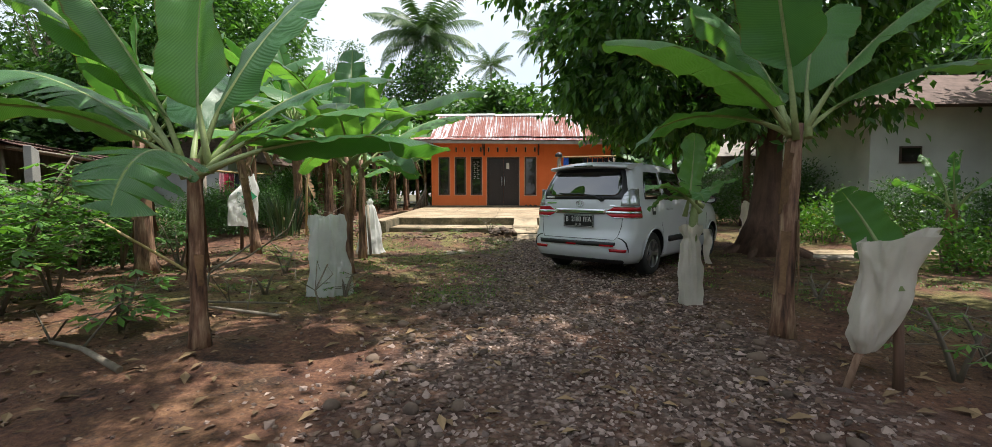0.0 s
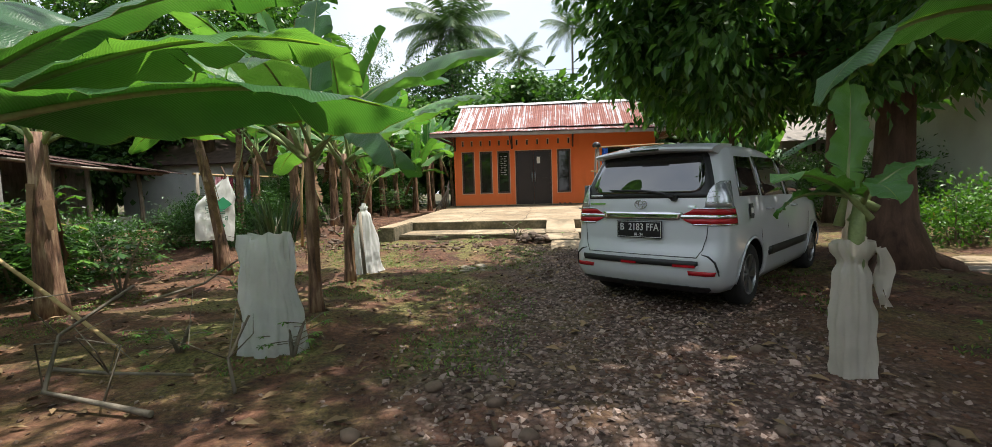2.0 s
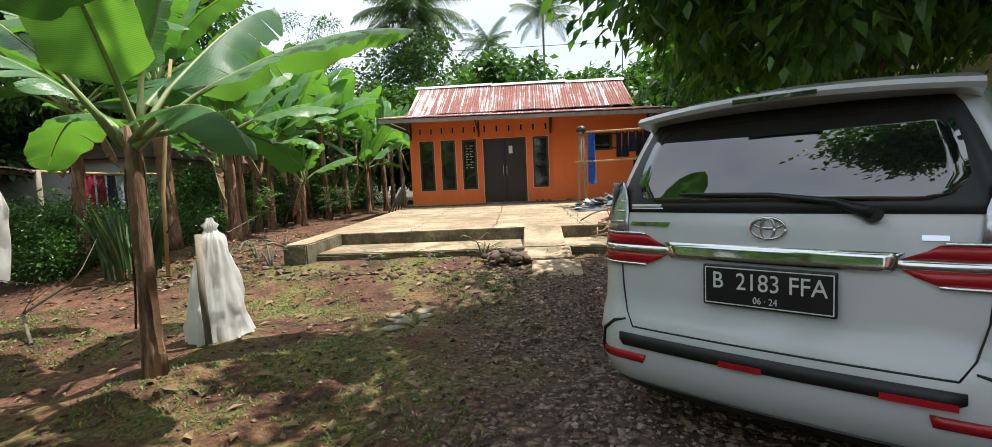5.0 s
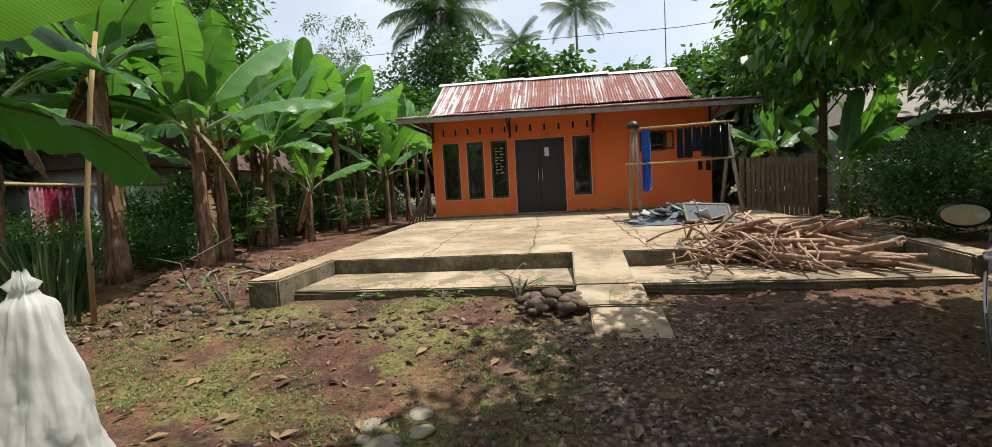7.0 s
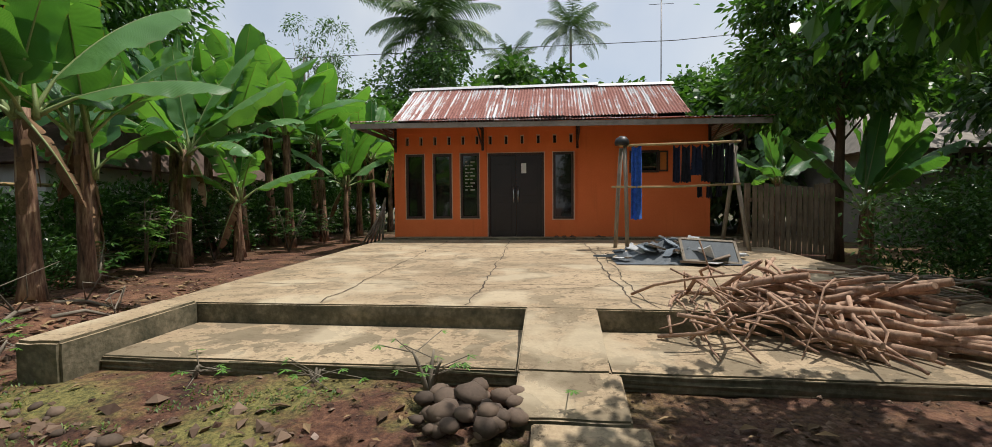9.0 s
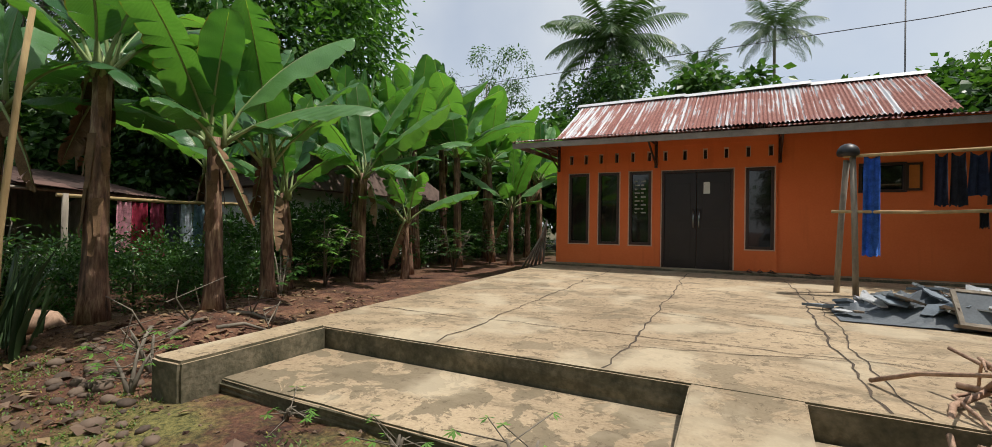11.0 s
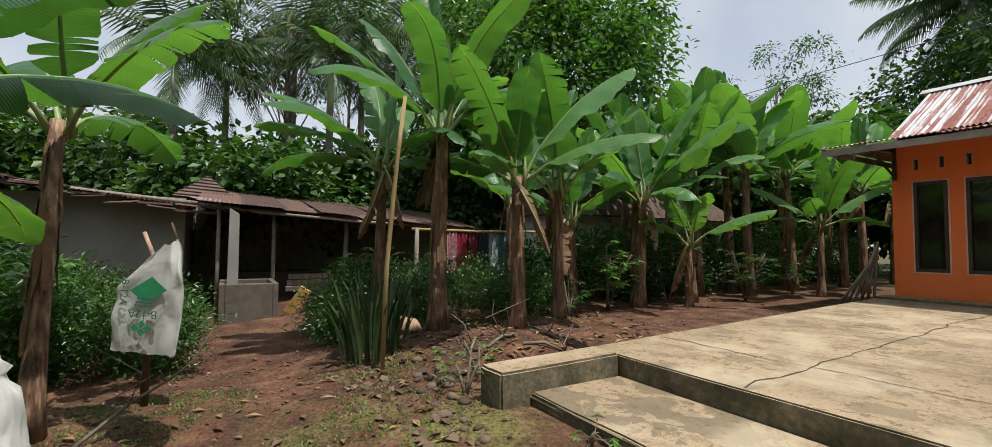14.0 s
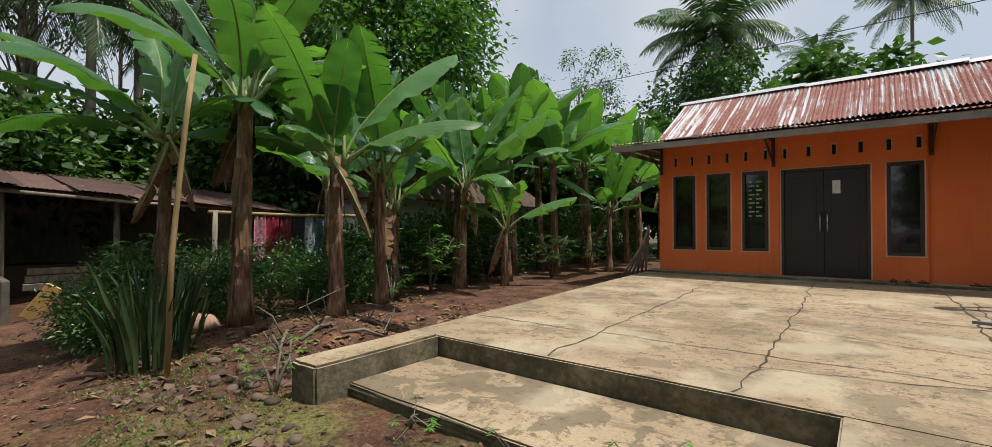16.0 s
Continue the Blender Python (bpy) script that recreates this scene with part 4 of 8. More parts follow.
def tree(x, y, height, crown_z, radii, n_clump, n_leaf, leaf, size, seed, trunk_r, bark, label, category="tree", group="", lean=(0, 0), name="tree", centre=(0, 0), clump=0.7, droop=0.5, slim=0.38, buttress=0.0, low=-0.85, plain=False, extra=()):
    """A tapered trunk, limbs to the clumps, and a crown of separate leaves with gaps."""
    rnd = random.Random(seed)
    z = rest(x, y) - 0.08 if abs(x) < 25 and y < 40 else 0
    root = empty(name, pose(x, y, z), label, category, group)
    c = Vector((lean[0] + centre[0], lean[1] + centre[1], crown_z))
    clumps = []
    while len(clumps) < n_clump:
        v = Vector((rnd.gauss(0, 1), rnd.gauss(0, 1), rnd.gauss(0, 1))).normalized()
        if v.z < low:
            continue
        r = rnd.uniform(0.45, 1.0) ** 0.6 * (1 + 0.22 * noise.noise(v * 2.3 + Vector((seed, 0, 0))))
        clumps.append(c + Vector((v.x * radii[0], v.y * radii[1], v.z * radii[2])) * r)
    for x0, x1, y0, y1, z0, z1, count in extra:
        clumps += [Vector((rnd.uniform(x0, x1), rnd.uniform(y0, y1), rnd.uniform(z0, z1))) for _ in range(count)]
    bm = bmesh.new()
    top = Vector((lean[0], lean[1], height))
    pts, rad = [], []
    for i in range(9):
        f = i / 8
        pts.append(Vector((top.x * f ** 1.4 + 0.05 * math.sin(3 * f + seed), top.y * f ** 1.4, top.z * f)))
        rad.append(trunk_r * (1 - 0.6 * f) * (1 + (0.55 + buttress) * max(0, 1 - f * 7)))
    add_tube(bm, pts, rad, 14, 0.05, True, rnd)
    if buttress:
        for k in range(6):
            a = k * 1.05 + rnd.uniform(-0.3, 0.3)
            d = Vector((math.cos(a), math.sin(a), 0))
            add_tube(bm, [d * trunk_r * 0.6 + Vector((0, 0, 0.55)), d * trunk_r * 1.25 + Vector((0, 0, 0.2)), d * (trunk_r * 1.9 + rnd.uniform(0, 0.25)) + Vector((0, 0, 0.05)), d * (trunk_r * 3.0) + Vector((0, 0, -0.12))], [0.07, 0.09, 0.06, 0.03], 7)
    part("trunk", bm, bark, root)
    bm = bmesh.new()
    for q in rnd.sample(clumps, min(len(clumps), 26)):
        f = rnd.uniform(0.45, 0.95)
        s = Vector((top.x * f ** 1.4, top.y * f ** 1.4, top.z * f))
        mid = s.lerp(q, 0.5) + Vector((rnd.uniform(-0.3, 0.3), rnd.uniform(-0.3, 0.3), rnd.uniform(0.0, 0.4))) * radii[2] * 0.3
        r = trunk_r * 0.28 * (1 - f * 0.4)
        add_tube(bm, [s, s.lerp(mid, 0.5), mid, q], [r, r * 0.75, r * 0.5, r * 0.15], 5)
    part("branchwork", bm, bark, root)

    def place(k):
        q = clumps[rnd.randrange(len(clumps))]
        v = Vector((rnd.gauss(0, 0.5), rnd.gauss(0, 0.5), rnd.gauss(0, 0.38)))
        return q + v * clump, (v + (q - c) * (0.4 / max(radii))).normalized()

    verts, faces = leaf_cloud(n_leaf, place, size, rnd, droop, slim, plain)
    soup("crown", verts, faces, leaf, root)
    return root


def palm(x, y, height, seed, fronds=20, length=3.2, lean=(0, 0), leaflets=34):
    rnd = random.Random(seed)
    root = empty("coconut_palm", pose(x, y, 0), "tall coconut palm with arching feathered fronds", "palm tree", "coconut palms")
    top = Vector((lean[0], lean[1], height))
    pts = [Vector((top.x * f ** 1.6, top.y * f ** 1.6, top.z * f)) for f in (0, 0.1, 0.3, 0.5, 0.7, 0.85, 1)]
    tube("trunk", pts, [0.26, 0.19, 0.16, 0.14, 0.13, 0.12, 0.12], BARK_GREY, root, 10, 0.05, rnd=rnd)
    for k in range(fronds):
        az = 2.4 * k + rnd.uniform(-0.2, 0.2)
        f = k / (fronds - 1)
        ang = -0.35 + 1.6 * f + rnd.uniform(-0.12, 0.12)
        ln = length * rnd.uniform(0.85, 1.1)
        n = leaflets
        verts, faces = [], []
        p = Vector((0, 0, 0))
        spine = [p.copy()]
        a = ang
        for i in range(n):
            a -= (1.25 - 0.35 * f) / n * (0.5 + i / n)
            p = p + Vector((math.cos(a), 0, math.sin(a))) * ln / n
            spine.append(p.copy())
            if i < 3:
                continue
            g = i / n
            ll = ln * 0.27 * math.sin(math.pi * min(0.97, 0.18 + 0.8 * g)) ** 0.7 * rnd.uniform(0.85, 1.1)
            for s in (-1, 1):
                d = Vector((math.cos(a) * 0.55, s * 0.75, math.sin(a) * 0.55 - 0.45 - 0.3 * rnd.random())).normalized()
                t = Vector((math.cos(a), 0, math.sin(a))) * 0.026 * length / 3
                b = len(verts)
                e = p + d * ll + Vector((0, 0, -0.12 * ll))
                m = p + d * ll * 0.5
                verts += [p - t, p + t, m + t * 0.9, m - t * 0.9, e]
                faces += [(b, b + 1, b + 2, b + 3), (b + 3, b + 2, b + 4)]
        b = len(verts)
        for i, q in enumerate(spine):
            w = 0.035 * (1 - 0.8 * i / n)
            verts += [q + Vector((0, -w, 0)), q + Vector((0, w, 0)), q + Vector((0, 0, -w))]
            if i:
                o = b + 3 * i
                for u in range(3):
                    faces.append((o - 3 + u, o - 3 + (u + 1) % 3, o + (u + 1) % 3, o + u))
        ob = soup("frond", verts, faces, PALMLEAF, root)
        ob.matrix_basis = pose(*top, 0, 0, math.degrees(az))
    return root


def shrub(name, x0, x1, y0, y1, h, n, leaf, size, seed, label, category, slim=0.45, stems=8, group="", ang=0.0, zbase=None):
    """A bush or hedge in a box: stems, and leaves in uneven clumps."""
    rnd = random.Random(seed)
    cx, cy = (x0 + x1) / 2, (y0 + y1) / 2
    z = (rest(cx, cy) if zbase is None else zbase) - 0.03
    root = empty(name, pose(cx, cy, z, 0, 0, ang), label, category, group)
    hx, hy = (x1 - x0) / 2, (y1 - y0) / 2
    clumps = []
    for k in range(max(6, int(hx * hy * 4 * 14 + 8))):
        u, v = rnd.uniform(-1, 1), rnd.uniform(-1, 1)
        t = h * rnd.uniform(0.12, 1.0) * (1 - 0.25 * max(abs(u), abs(v)) ** 3) * (0.85 + 0.3 * noise.noise((u * hx * 1.3 + seed, v * hy * 1.3, 0)))
        clumps.append(Vector((u * hx, v * hy, t)))
    for k in range(stems):
        q = rnd.choice(clumps)
        tube("stem", [Vector((q.x * 0.7, q.y * 0.7, -0.05)), Vector((q.x * 0.85, q.y * 0.85, q.z * 0.5)), q], [0.02, 0.015, 0.006], BARK_GREY, root, 5)

    def place(k):
        q = clumps[rnd.randrange(len(clumps))]
        v = Vector((rnd.gauss(0, 0.17), rnd.gauss(0, 0.17), rnd.gauss(0, 0.14)))
        p = q + v
        p.z = max(0.03, p.z)
        return p, (v + Vector((0, 0, 0.08))).normalized()

    verts, faces = leaf_cloud(n, place, size, rnd, 0.1, slim)
    soup("foliage", verts, faces, leaf, root)
    return root


def cassava(x, y, h, seed, n=16, leaf=None, size=0.2, label="leafy cassava shrub with fingered leaves"):
    """Thin stems with fans of narrow leaflets."""
    rnd = random.Random(seed)
    root = empty("cassava_shrub", pose(x, y, rest(x, y) - 0.03), label, "shrub", "cassava shrubs")
    bm = bmesh.new()
    verts, faces = [], []
    for s in range(3):
        a = rnd.uniform(0, 6.28)
        tip = Vector((math.cos(a) * 0.35 * h, math.sin(a) * 0.35 * h, h * rnd.uniform(0.75, 1)))
        pts = [Vector((0, 0, 0)).lerp(tip, f) + Vector((0, 0, 0.1 * h * math.sin(3 * f))) for f in (0, 0.35, 0.7, 1)]
        add_tube(bm, pts, [0.02, 0.016, 0.012, 0.006], 5)
        for k in range(n):
            f = rnd.uniform(0.35, 1.0)
            base = tip * f
            b2 = rnd.uniform(0, 6.28)
            hub = base + Vector((math.cos(b2) * 0.22, math.sin(b2) * 0.22, rnd.uniform(-0.05, 0.12))) * rnd.uniform(0.6, 1.4)
            add_tube(bm, [base, hub], 0.004, 3, cap=False)
            for j in range(6):
                t = b2 - 1.7 + 3.4 * j / 5
                d = Vector((math.cos(t), math.sin(t), rnd.uniform(-0.5, -0.05))).normalized()
                sd = Vector((-math.sin(t), math.cos(t), 0))
                ln = size * rnd.uniform(0.7, 1.1)
                o = len(verts)
                verts += [hub, hub + d * ln * 0.55 + sd * ln * 0.15, hub + d * ln, hub + d * ln * 0.55 - sd * ln * 0.15]
                faces += [(o, o + 1, o + 2), (o, o + 2, o + 3)]
    part("stemwork", bm, BARK_GREY, root)
    soup("foliage", verts, faces, leaf or BRIGHTLEAF, root)
    return root


# near banana plants
banana_plant(-2.0, 3.95, 1.36, [(80, 82, 1.15, 0.62, 8), (196, 54, 1.9, 0.58, 34), (172, 34, 1.8, 0.54, 50), (17, 16, 1.40, 0.50, 34), (27, 29, 1.35, 0.46, 42), (-72, 8, 0.90, 0.52, 78), (150, 12, 1.0, 0.40, 90), (62, 66, 1.7, 0.42, 36), (40, 42, 1.5, 0.42, 50), (222, 30, 1.2, 0.42, 75), (120, 48, 1.6, 0.46, 55), (215, 66, 1.7, 0.44, 30)], 1, 0.062)
banana_plant(-2.05, 6.92, 1.62, [(100, 80, 1.3, 0.46, 20), (10, 40, 1.65, 0.44, 45), (215, 35, 1.5, 0.42, 75), (180, 25, 1.6, 0.42, 80), (-70, 34, 1.5, 0.42, 70), (50, 45, 1.5, 0.42, 60), (140, 50, 1.5, 0.42, 55), (-30, 15, 1.1, 0.36, 90), (240, 55, 1.5, 0.4, 55)], 2, 0.06)
banana_plant(-2.40, 8.42, 1.66, [(20, 76, 1.35, 0.50, 18), (38, 36, 1.8, 0.46, 34), (-60, 58, 1.4, 0.54, 38), (45, 8, 0.9, 0.36, 70), (-25, 14, 1.0, 0.40, 80), (185, 38, 1.6, 0.44, 65), (230, 48, 1.6, 0.48, 58), (110, 40, 1.5, 0.44, 70), (150, 20, 1.3, 0.42, 85), (86, 46, 1.8, 0.46, 26)], 3, 0.062)
banana_plant(2.36, 4.66, 1.72, [(212, 26, 1.6, 0.50, 40), (8, 30, 1.6, 0.44, 42), (150, 66, 1.35, 0.5, 30), (225, 68, 1.5, 0.56, 40), (40, 62, 1.4, 0.5, 45), (95, 45, 1.5, 0.45, 55), (-20, 55, 1.3, 0.42, 50), (190, 12, 1.2, 0.34, 70)], 4, 0.078, (0.05, 0))

# ---- car ----
LEVELS = [(0.20, 0.12, 4.02, 0.74), (0.27, 0.04, 4.13, 0.79), (0.36, 0.0, 4.18, 0.815), (0.50, 0.0, 4.19, 0.83), (0.58, 0.03, 4.17, 0.832), (0.64, 0.065, 4.13, 0.832), (0.78, 0.075, 4.05, 0.83),
          (0.90, 0.085, 3.95, 0.825), (0.98, 0.095, 3.80, 0.815), (1.04, 0.105, 3.32, 0.802), (1.10, 0.125, 3.12, 0.788), (1.22, 0.165, 2.88, 0.760), (1.36, 0.225, 2.64, 0.722), (1.48, 0.285, 2.42, 0.686),
          (1.57, 0.335, 2.20, 0.652), (1.625, 0.40, 2.0, 0.60), (1.655, 0.56, 1.8, 0.50), (1.668, 0.85, 1.6, 0.34)]


def level(z):
    z = min(max(z, LEVELS[0][0]), LEVELS[-1][0])
    for a, b in zip(LEVELS, LEVELS[1:]):
        if z <= b[0]:
            f = (z - a[0]) / (b[0] - a[0])
            return [a[k] + (b[k] - a[k]) * f for k in (1, 2, 3)]
    return LEVELS[-1][1:]


def side_x(y, z):
    yr, yf, w = level(z)
    m, h = (yr + yf) / 2, (yf - yr) / 2
    return w * (1 - 0.05 * (abs(y - m) / h) ** 4)


def rear_y(x, z):
    yr, yf, w = level(z)
    w *= 0.95
    rc = min(0.15, w * 0.5)
    y = yr + 0.045 * (x / w) ** 2
    e = abs(x) - (w - rc)
    if e > 0:
        y += rc - math.sqrt(max(0.0, rc * rc - min(e, rc) ** 2))
    return y


def front_y(x, z):
    yr, yf, w = level(z)
    w *= 0.95
    rc = min(0.32, w * 0.6)
    y = yf - 0.07 * (x / w) ** 2
    e = abs(x) - (w - rc)
    if e > 0:
        y -= rc - math.sqrt(max(0.0, rc * rc - min(e, rc) ** 2))
    return y


def car_ring(z):
    yr, yf, w = level(z)
    we = w * 0.95
    xs = [math.sin(t) for t in np.linspace(-math.pi / 2, math.pi / 2, 21)]
    rear = [(x * we, rear_y(x * we, z), z) for x in xs]
    y0, y1 = rear[-1][1], front_y(we, z)
    right = [(side_x(y0 + (y1 - y0) * k / 24, z), y0 + (y1 - y0) * k / 24, z) for k in range(1, 24)]
    front = [(-x * we, front_y(x * we, z), z) for x in xs]
    left = [(-x, y, z) for x, y, z in right[::-1]]
    return rear + right + front + left


def rear_patch(rows, off, cols=12):
    """A panel on the tail: rows of (z, x from, x to)."""
    bm = bmesh.new()
    grid = []
    for z, a, b in rows:
        grid.append([bm.verts.new((a + (b - a) * k / cols, rear_y(a + (b - a) * k / cols, z) - off, z)) for k in range(cols + 1)])
    for r0, r1 in zip(grid, grid[1:]):
        for k in range(cols):
            bm.faces.new((r0[k], r0[k + 1], r1[k + 1], r1[k]))
    return bm


def side_patch(s, rows, off, cols=10):
    """A panel on a flank: rows of (z, y from, y to)."""
    bm = bmesh.new()
    grid = []
    for z, a, b in rows:
        grid.append([bm.verts.new((s * (side_x(a + (b - a) * k / cols, z) + off), a + (b - a) * k / cols, z)) for k in range(cols + 1)])
    for r0, r1 in zip(grid, grid[1:]):
        for k in range(cols):
            bm.faces.new((r0[k], r0[k + 1], r1[k + 1], r1[k]) if s > 0 else (r0[k], r1[k], r1[k + 1], r0[k + 1]))
    return bm


def corner_patch(s, rows, off, cols=14):
    """A lamp round the tail's corner: rows of (z, x inside, y along the flank)."""
    bm = bmesh.new()
    grid = []
    for z, xi, ye in rows:
        we = level(z)[2] * 0.95
        yc = rear_y(we, z)
        row = []
        for k in range(cols + 1):
            f = k / cols
            if f < 0.7:
                x = xi + (we - xi) * (f / 0.7)
                row.append(bm.verts.new((s * (x + off * 0.5), rear_y(x, z) - off, z)))
            else:
                y = yc + (ye - yc) * (f - 0.7) / 0.3
                row.append(bm.verts.new((s * (side_x(y, z) + off), y, z)))
        grid.append(row)
    for r0, r1 in zip(grid, grid[1:]):
        for k in range(cols):
            bm.faces.new((r0[k], r0[k + 1], r1[k + 1], r1[k]) if s > 0 else (r0[k], r1[k], r1[k + 1], r0[k + 1]))
    return bm


def sheet(bm, t=0.006):
    bmesh.ops.recalc_face_normals(bm, faces=bm.faces)
    bmesh.ops.solidify(bm, geom=bm.faces[:], thickness=t)
    return bm


def lathe(bm, profile, n=32):
    """Turn a profile of (radius, x) round the x axis."""
    rings = [[bm.verts.new((x, r * math.cos(2 * math.pi * k / n), r * math.sin(2 * math.pi * k / n))) for k in range(n)] for r, x in profile]
    for a, b in zip(rings, rings[1:]):
        for k in range(n):
            bm.faces.new((a[k], a[(k + 1) % n], b[(k + 1) % n], b[k]))
    return rings


def build_wheel(car, s, y):
    w = empty("wheel", pose(s * 0.70, y, 0.305, 0, 0, 0 if s > 0 else 180))
    w.parent = car
    bm = bmesh.new()
    lathe(bm, [(0.195, 0.085), (0.225, 0.098), (0.275, 0.095), (0.298, 0.078), (0.305, 0.05), (0.305, -0.05), (0.298, -0.078), (0.275, -0.095), (0.20, -0.09)], 36)
    part("tyre", bm, RUBBER, w, "", True)
    bm = bmesh.new()
    lathe(bm, [(0.20, 0.088), (0.192, 0.092), (0.182, 0.075), (0.178, 0.0), (0.178, -0.08)], 32)
    rings = lathe(bm, [(0.055, 0.055), (0.045, 0.072), (0.02, 0.076), (0.004, 0.076)], 16)
    bm.faces.new(rings[-1])
    for k in range(10):
        a = 2 * math.pi * (k // 2) / 5 + (0.16 if k % 2 else -0.16)
        d, t = Vector((0, math.cos(a), math.sin(a))), Vector((0, -math.sin(a), math.cos(a)))
        p = [(0.045, 0.014), (0.185, 0.020)]
        q = []
        for r, h in p:
            for sx in (0.05, 0.078 if r < 0.1 else 0.086):
                for sg in (-1, 1):
                    q.append(bm.verts.new(d * r + t * h * sg + Vector((sx, 0, 0))))
        for f in ((0, 1, 5, 4), (2, 6, 7, 3), (0, 4, 6, 2), (1, 3, 7, 5)):
            bm.faces.new([q[i] for i in f])
    part("rim", bm, ALLOY, w)
    bm = bmesh.new()
    r = lathe(bm, [(0.178, -0.02), (0.004, -0.02)], 24)
    part("brake_disc", bm, BLACKPLASTIC, w)
    return w


def lettering(text, size, m, material, parent, name="lettering", extrude=0.002, label="", stretch=1.0):
    cu = bpy.data.curves.new(name, "FONT")
    cu.body, cu.size, cu.extrude, cu.align_x, cu.align_y = text, size, extrude, "CENTER", "CENTER"
    cu.space_character = stretch
    ob = new(name, cu)
    me = bpy.data.meshes.new_from_object(ob.evaluated_get(bpy.context.evaluated_depsgraph_get()))
    bpy.data.objects.remove(ob)
    bpy.data.curves.remove(cu)
    ob = new(name, me)
    me.materials.clear()
    me.materials.append(material)
    ob.parent = parent
    ob.matrix_basis = m
    return tagged(ob, label)


def build_car():
    place = Matrix.Translation((1.005, 7.46, 0.100)) @ pose(0, 0, 0, 0, 0, -36.5)
    car = empty("car", place, "white compact passenger van parked on the drive under the tree", "car")
    bm = bmesh.new()
    zs = sorted({v[0] for v in LEVELS} | {0.32, 0.43, 0.70, 1.16, 1.29, 1.42})
    rings = [[bm.verts.new(p) for p in car_ring(z)] for z in zs]
    n = len(rings[0])
    for a, b in zip(rings, rings[1:]):
        for k in range(n):
            bm.faces.new((a[k], a[(k + 1) % n], b[(k + 1) % n], b[k]))
    bm.faces.new(rings[0][::-1])
    bm.faces.new(rings[-1])
    bmesh.ops.recalc_face_normals(bm, faces=bm.faces)
    body = part("body", bm, PAINT, car, "", True)
    body.data.materials.append(BLACKPLASTIC)
    # wheel arches are cut through the flanks
    for y in (0.78, 3.42):
        bm = bmesh.new()
        rr = lathe(bm, [(0.352, -1.0), (0.352, -0.55), (0.352, 0.55), (0.352, 1.0)], 40)
        bm.faces.new(rr[0][::-1])
        bm.faces.new(rr[-1])
        bmesh.ops.recalc_face_normals(bm, faces=bm.faces)
        bmesh.ops.translate(bm, vec=(0, y, 0.315), verts=bm.verts)
        cutter = part("cutter", bm, BLACKPLASTIC)
        cutter.matrix_basis = place
        mod = body.modifiers.new("arch", "BOOLEAN")
        mod.operation, mod.object, mod.solver = "DIFFERENCE", cutter, "EXACT"
        bpy.context.view_layer.update()
        me = bpy.data.meshes.new_from_object(body.evaluated_get(bpy.context.evaluated_depsgraph_get()))
        body.modifiers.clear()
        body.data = me
        bpy.data.objects.remove(cutter)
    if len(body.data.materials) < 2:
        body.data.materials.append(BLACKPLASTIC)
    for poly in body.data.polygons:
        c = poly.center
        inside = abs(c.x) < side_x(c.y, c.z) - 0.03
        arch = min((c.y - 0.78) ** 2, (c.y - 3.42) ** 2) + (c.z - 0.315) ** 2 < 0.36 ** 2
        poly.material_index = 1 if (inside and arch) or c.z < 0.205 else 0
        if arch and inside:
            poly.use_smooth = False
    for s in (-1, 1):
        for y in (0.78, 3.42):
            build_wheel(car, s, y)
            # rolled lip of the arch
            lip = bmesh.new()
            pts = []
            for k in range(19):
                a = math.pi * (k / 18) * 1.10 - 0.157
                yy, zz = y + 0.352 * math.cos(a), 0.315 + 0.352 * math.sin(a)
                pts.append(Vector((s * (side_x(yy, max(zz, 0.2)) + 0.001), yy, zz)))
            add_tube(lip, pts, 0.011, 6)
            part("arch_lip", lip, PAINT, car, "", True)
    # tail: black surround and rear window
    gl = lambda z, w: (z, -w, w)
    part("window_surround", sheet(rear_patch([gl(1.075, 0.68), gl(1.12, 0.675), gl(1.25, 0.645), gl(1.40, 0.600), gl(1.50, 0.565), gl(1.555, 0.53)], 0.006, 20)), BLACKPLASTIC, car, "", True)
    part("rear_window", sheet(rear_patch([gl(1.125, 0.47), gl(1.15, 0.545), gl(1.22, 0.58), gl(1.33, 0.565), gl(1.43, 0.54), gl(1.50, 0.50)], 0.011, 20)), CARGLASS, car, "", True)
    # roof spoiler with brake light
    bm = bmesh.new()
    prof = [(0.18, 1.575), (0.165, 1.595), (0.19, 1.618), (0.42, 1.668), (0.70, 1.678), (0.60, 1.60), (0.34, 1.555)]
    cols = [[bm.verts.new((x, y + 0.10 * (x / 0.62) ** 2, z - 0.035 * (x / 0.62) ** 2)) for y, z in prof] for x in np.linspace(-0.615, 0.615, 15)]
    for a, b in zip(cols, cols[1:]):
        for k in range(len(prof)):
            bm.faces.new((a[k], a[(k + 1) % len(prof)], b[(k + 1) % len(prof)], b[k]))
    bm.faces.new(cols[0])
    bm.faces.new(cols[-1][::-1])
    bmesh.ops.recalc_face_normals(bm, faces=bm.faces)
    sp = part("spoiler", bm, PAINT, car)
    box("brake_light", -0.15, 0.15, 0.160, 0.172, 1.58, 1.602, CARGLASS, sp, 0.003)
    bm = bmesh.new()
    q = [bm.verts.new(p) for p in ((-0.012, 0.95, 1.664), (0.012, 0.95, 1.664), (0.0, 0.93, 1.735), (0.014, 1.14, 1.664), (-0.014, 1.14, 1.664), (0, 0.97, 1.735))]
    for f in ((0, 1, 2), (1, 3, 5, 2), (3, 4, 5), (4, 0, 2, 5)):
        bm.faces.new([q[i] for i in f])
    part("roof_fin", bm, PAINT, car)
    # wiper
    bm = bmesh.new()
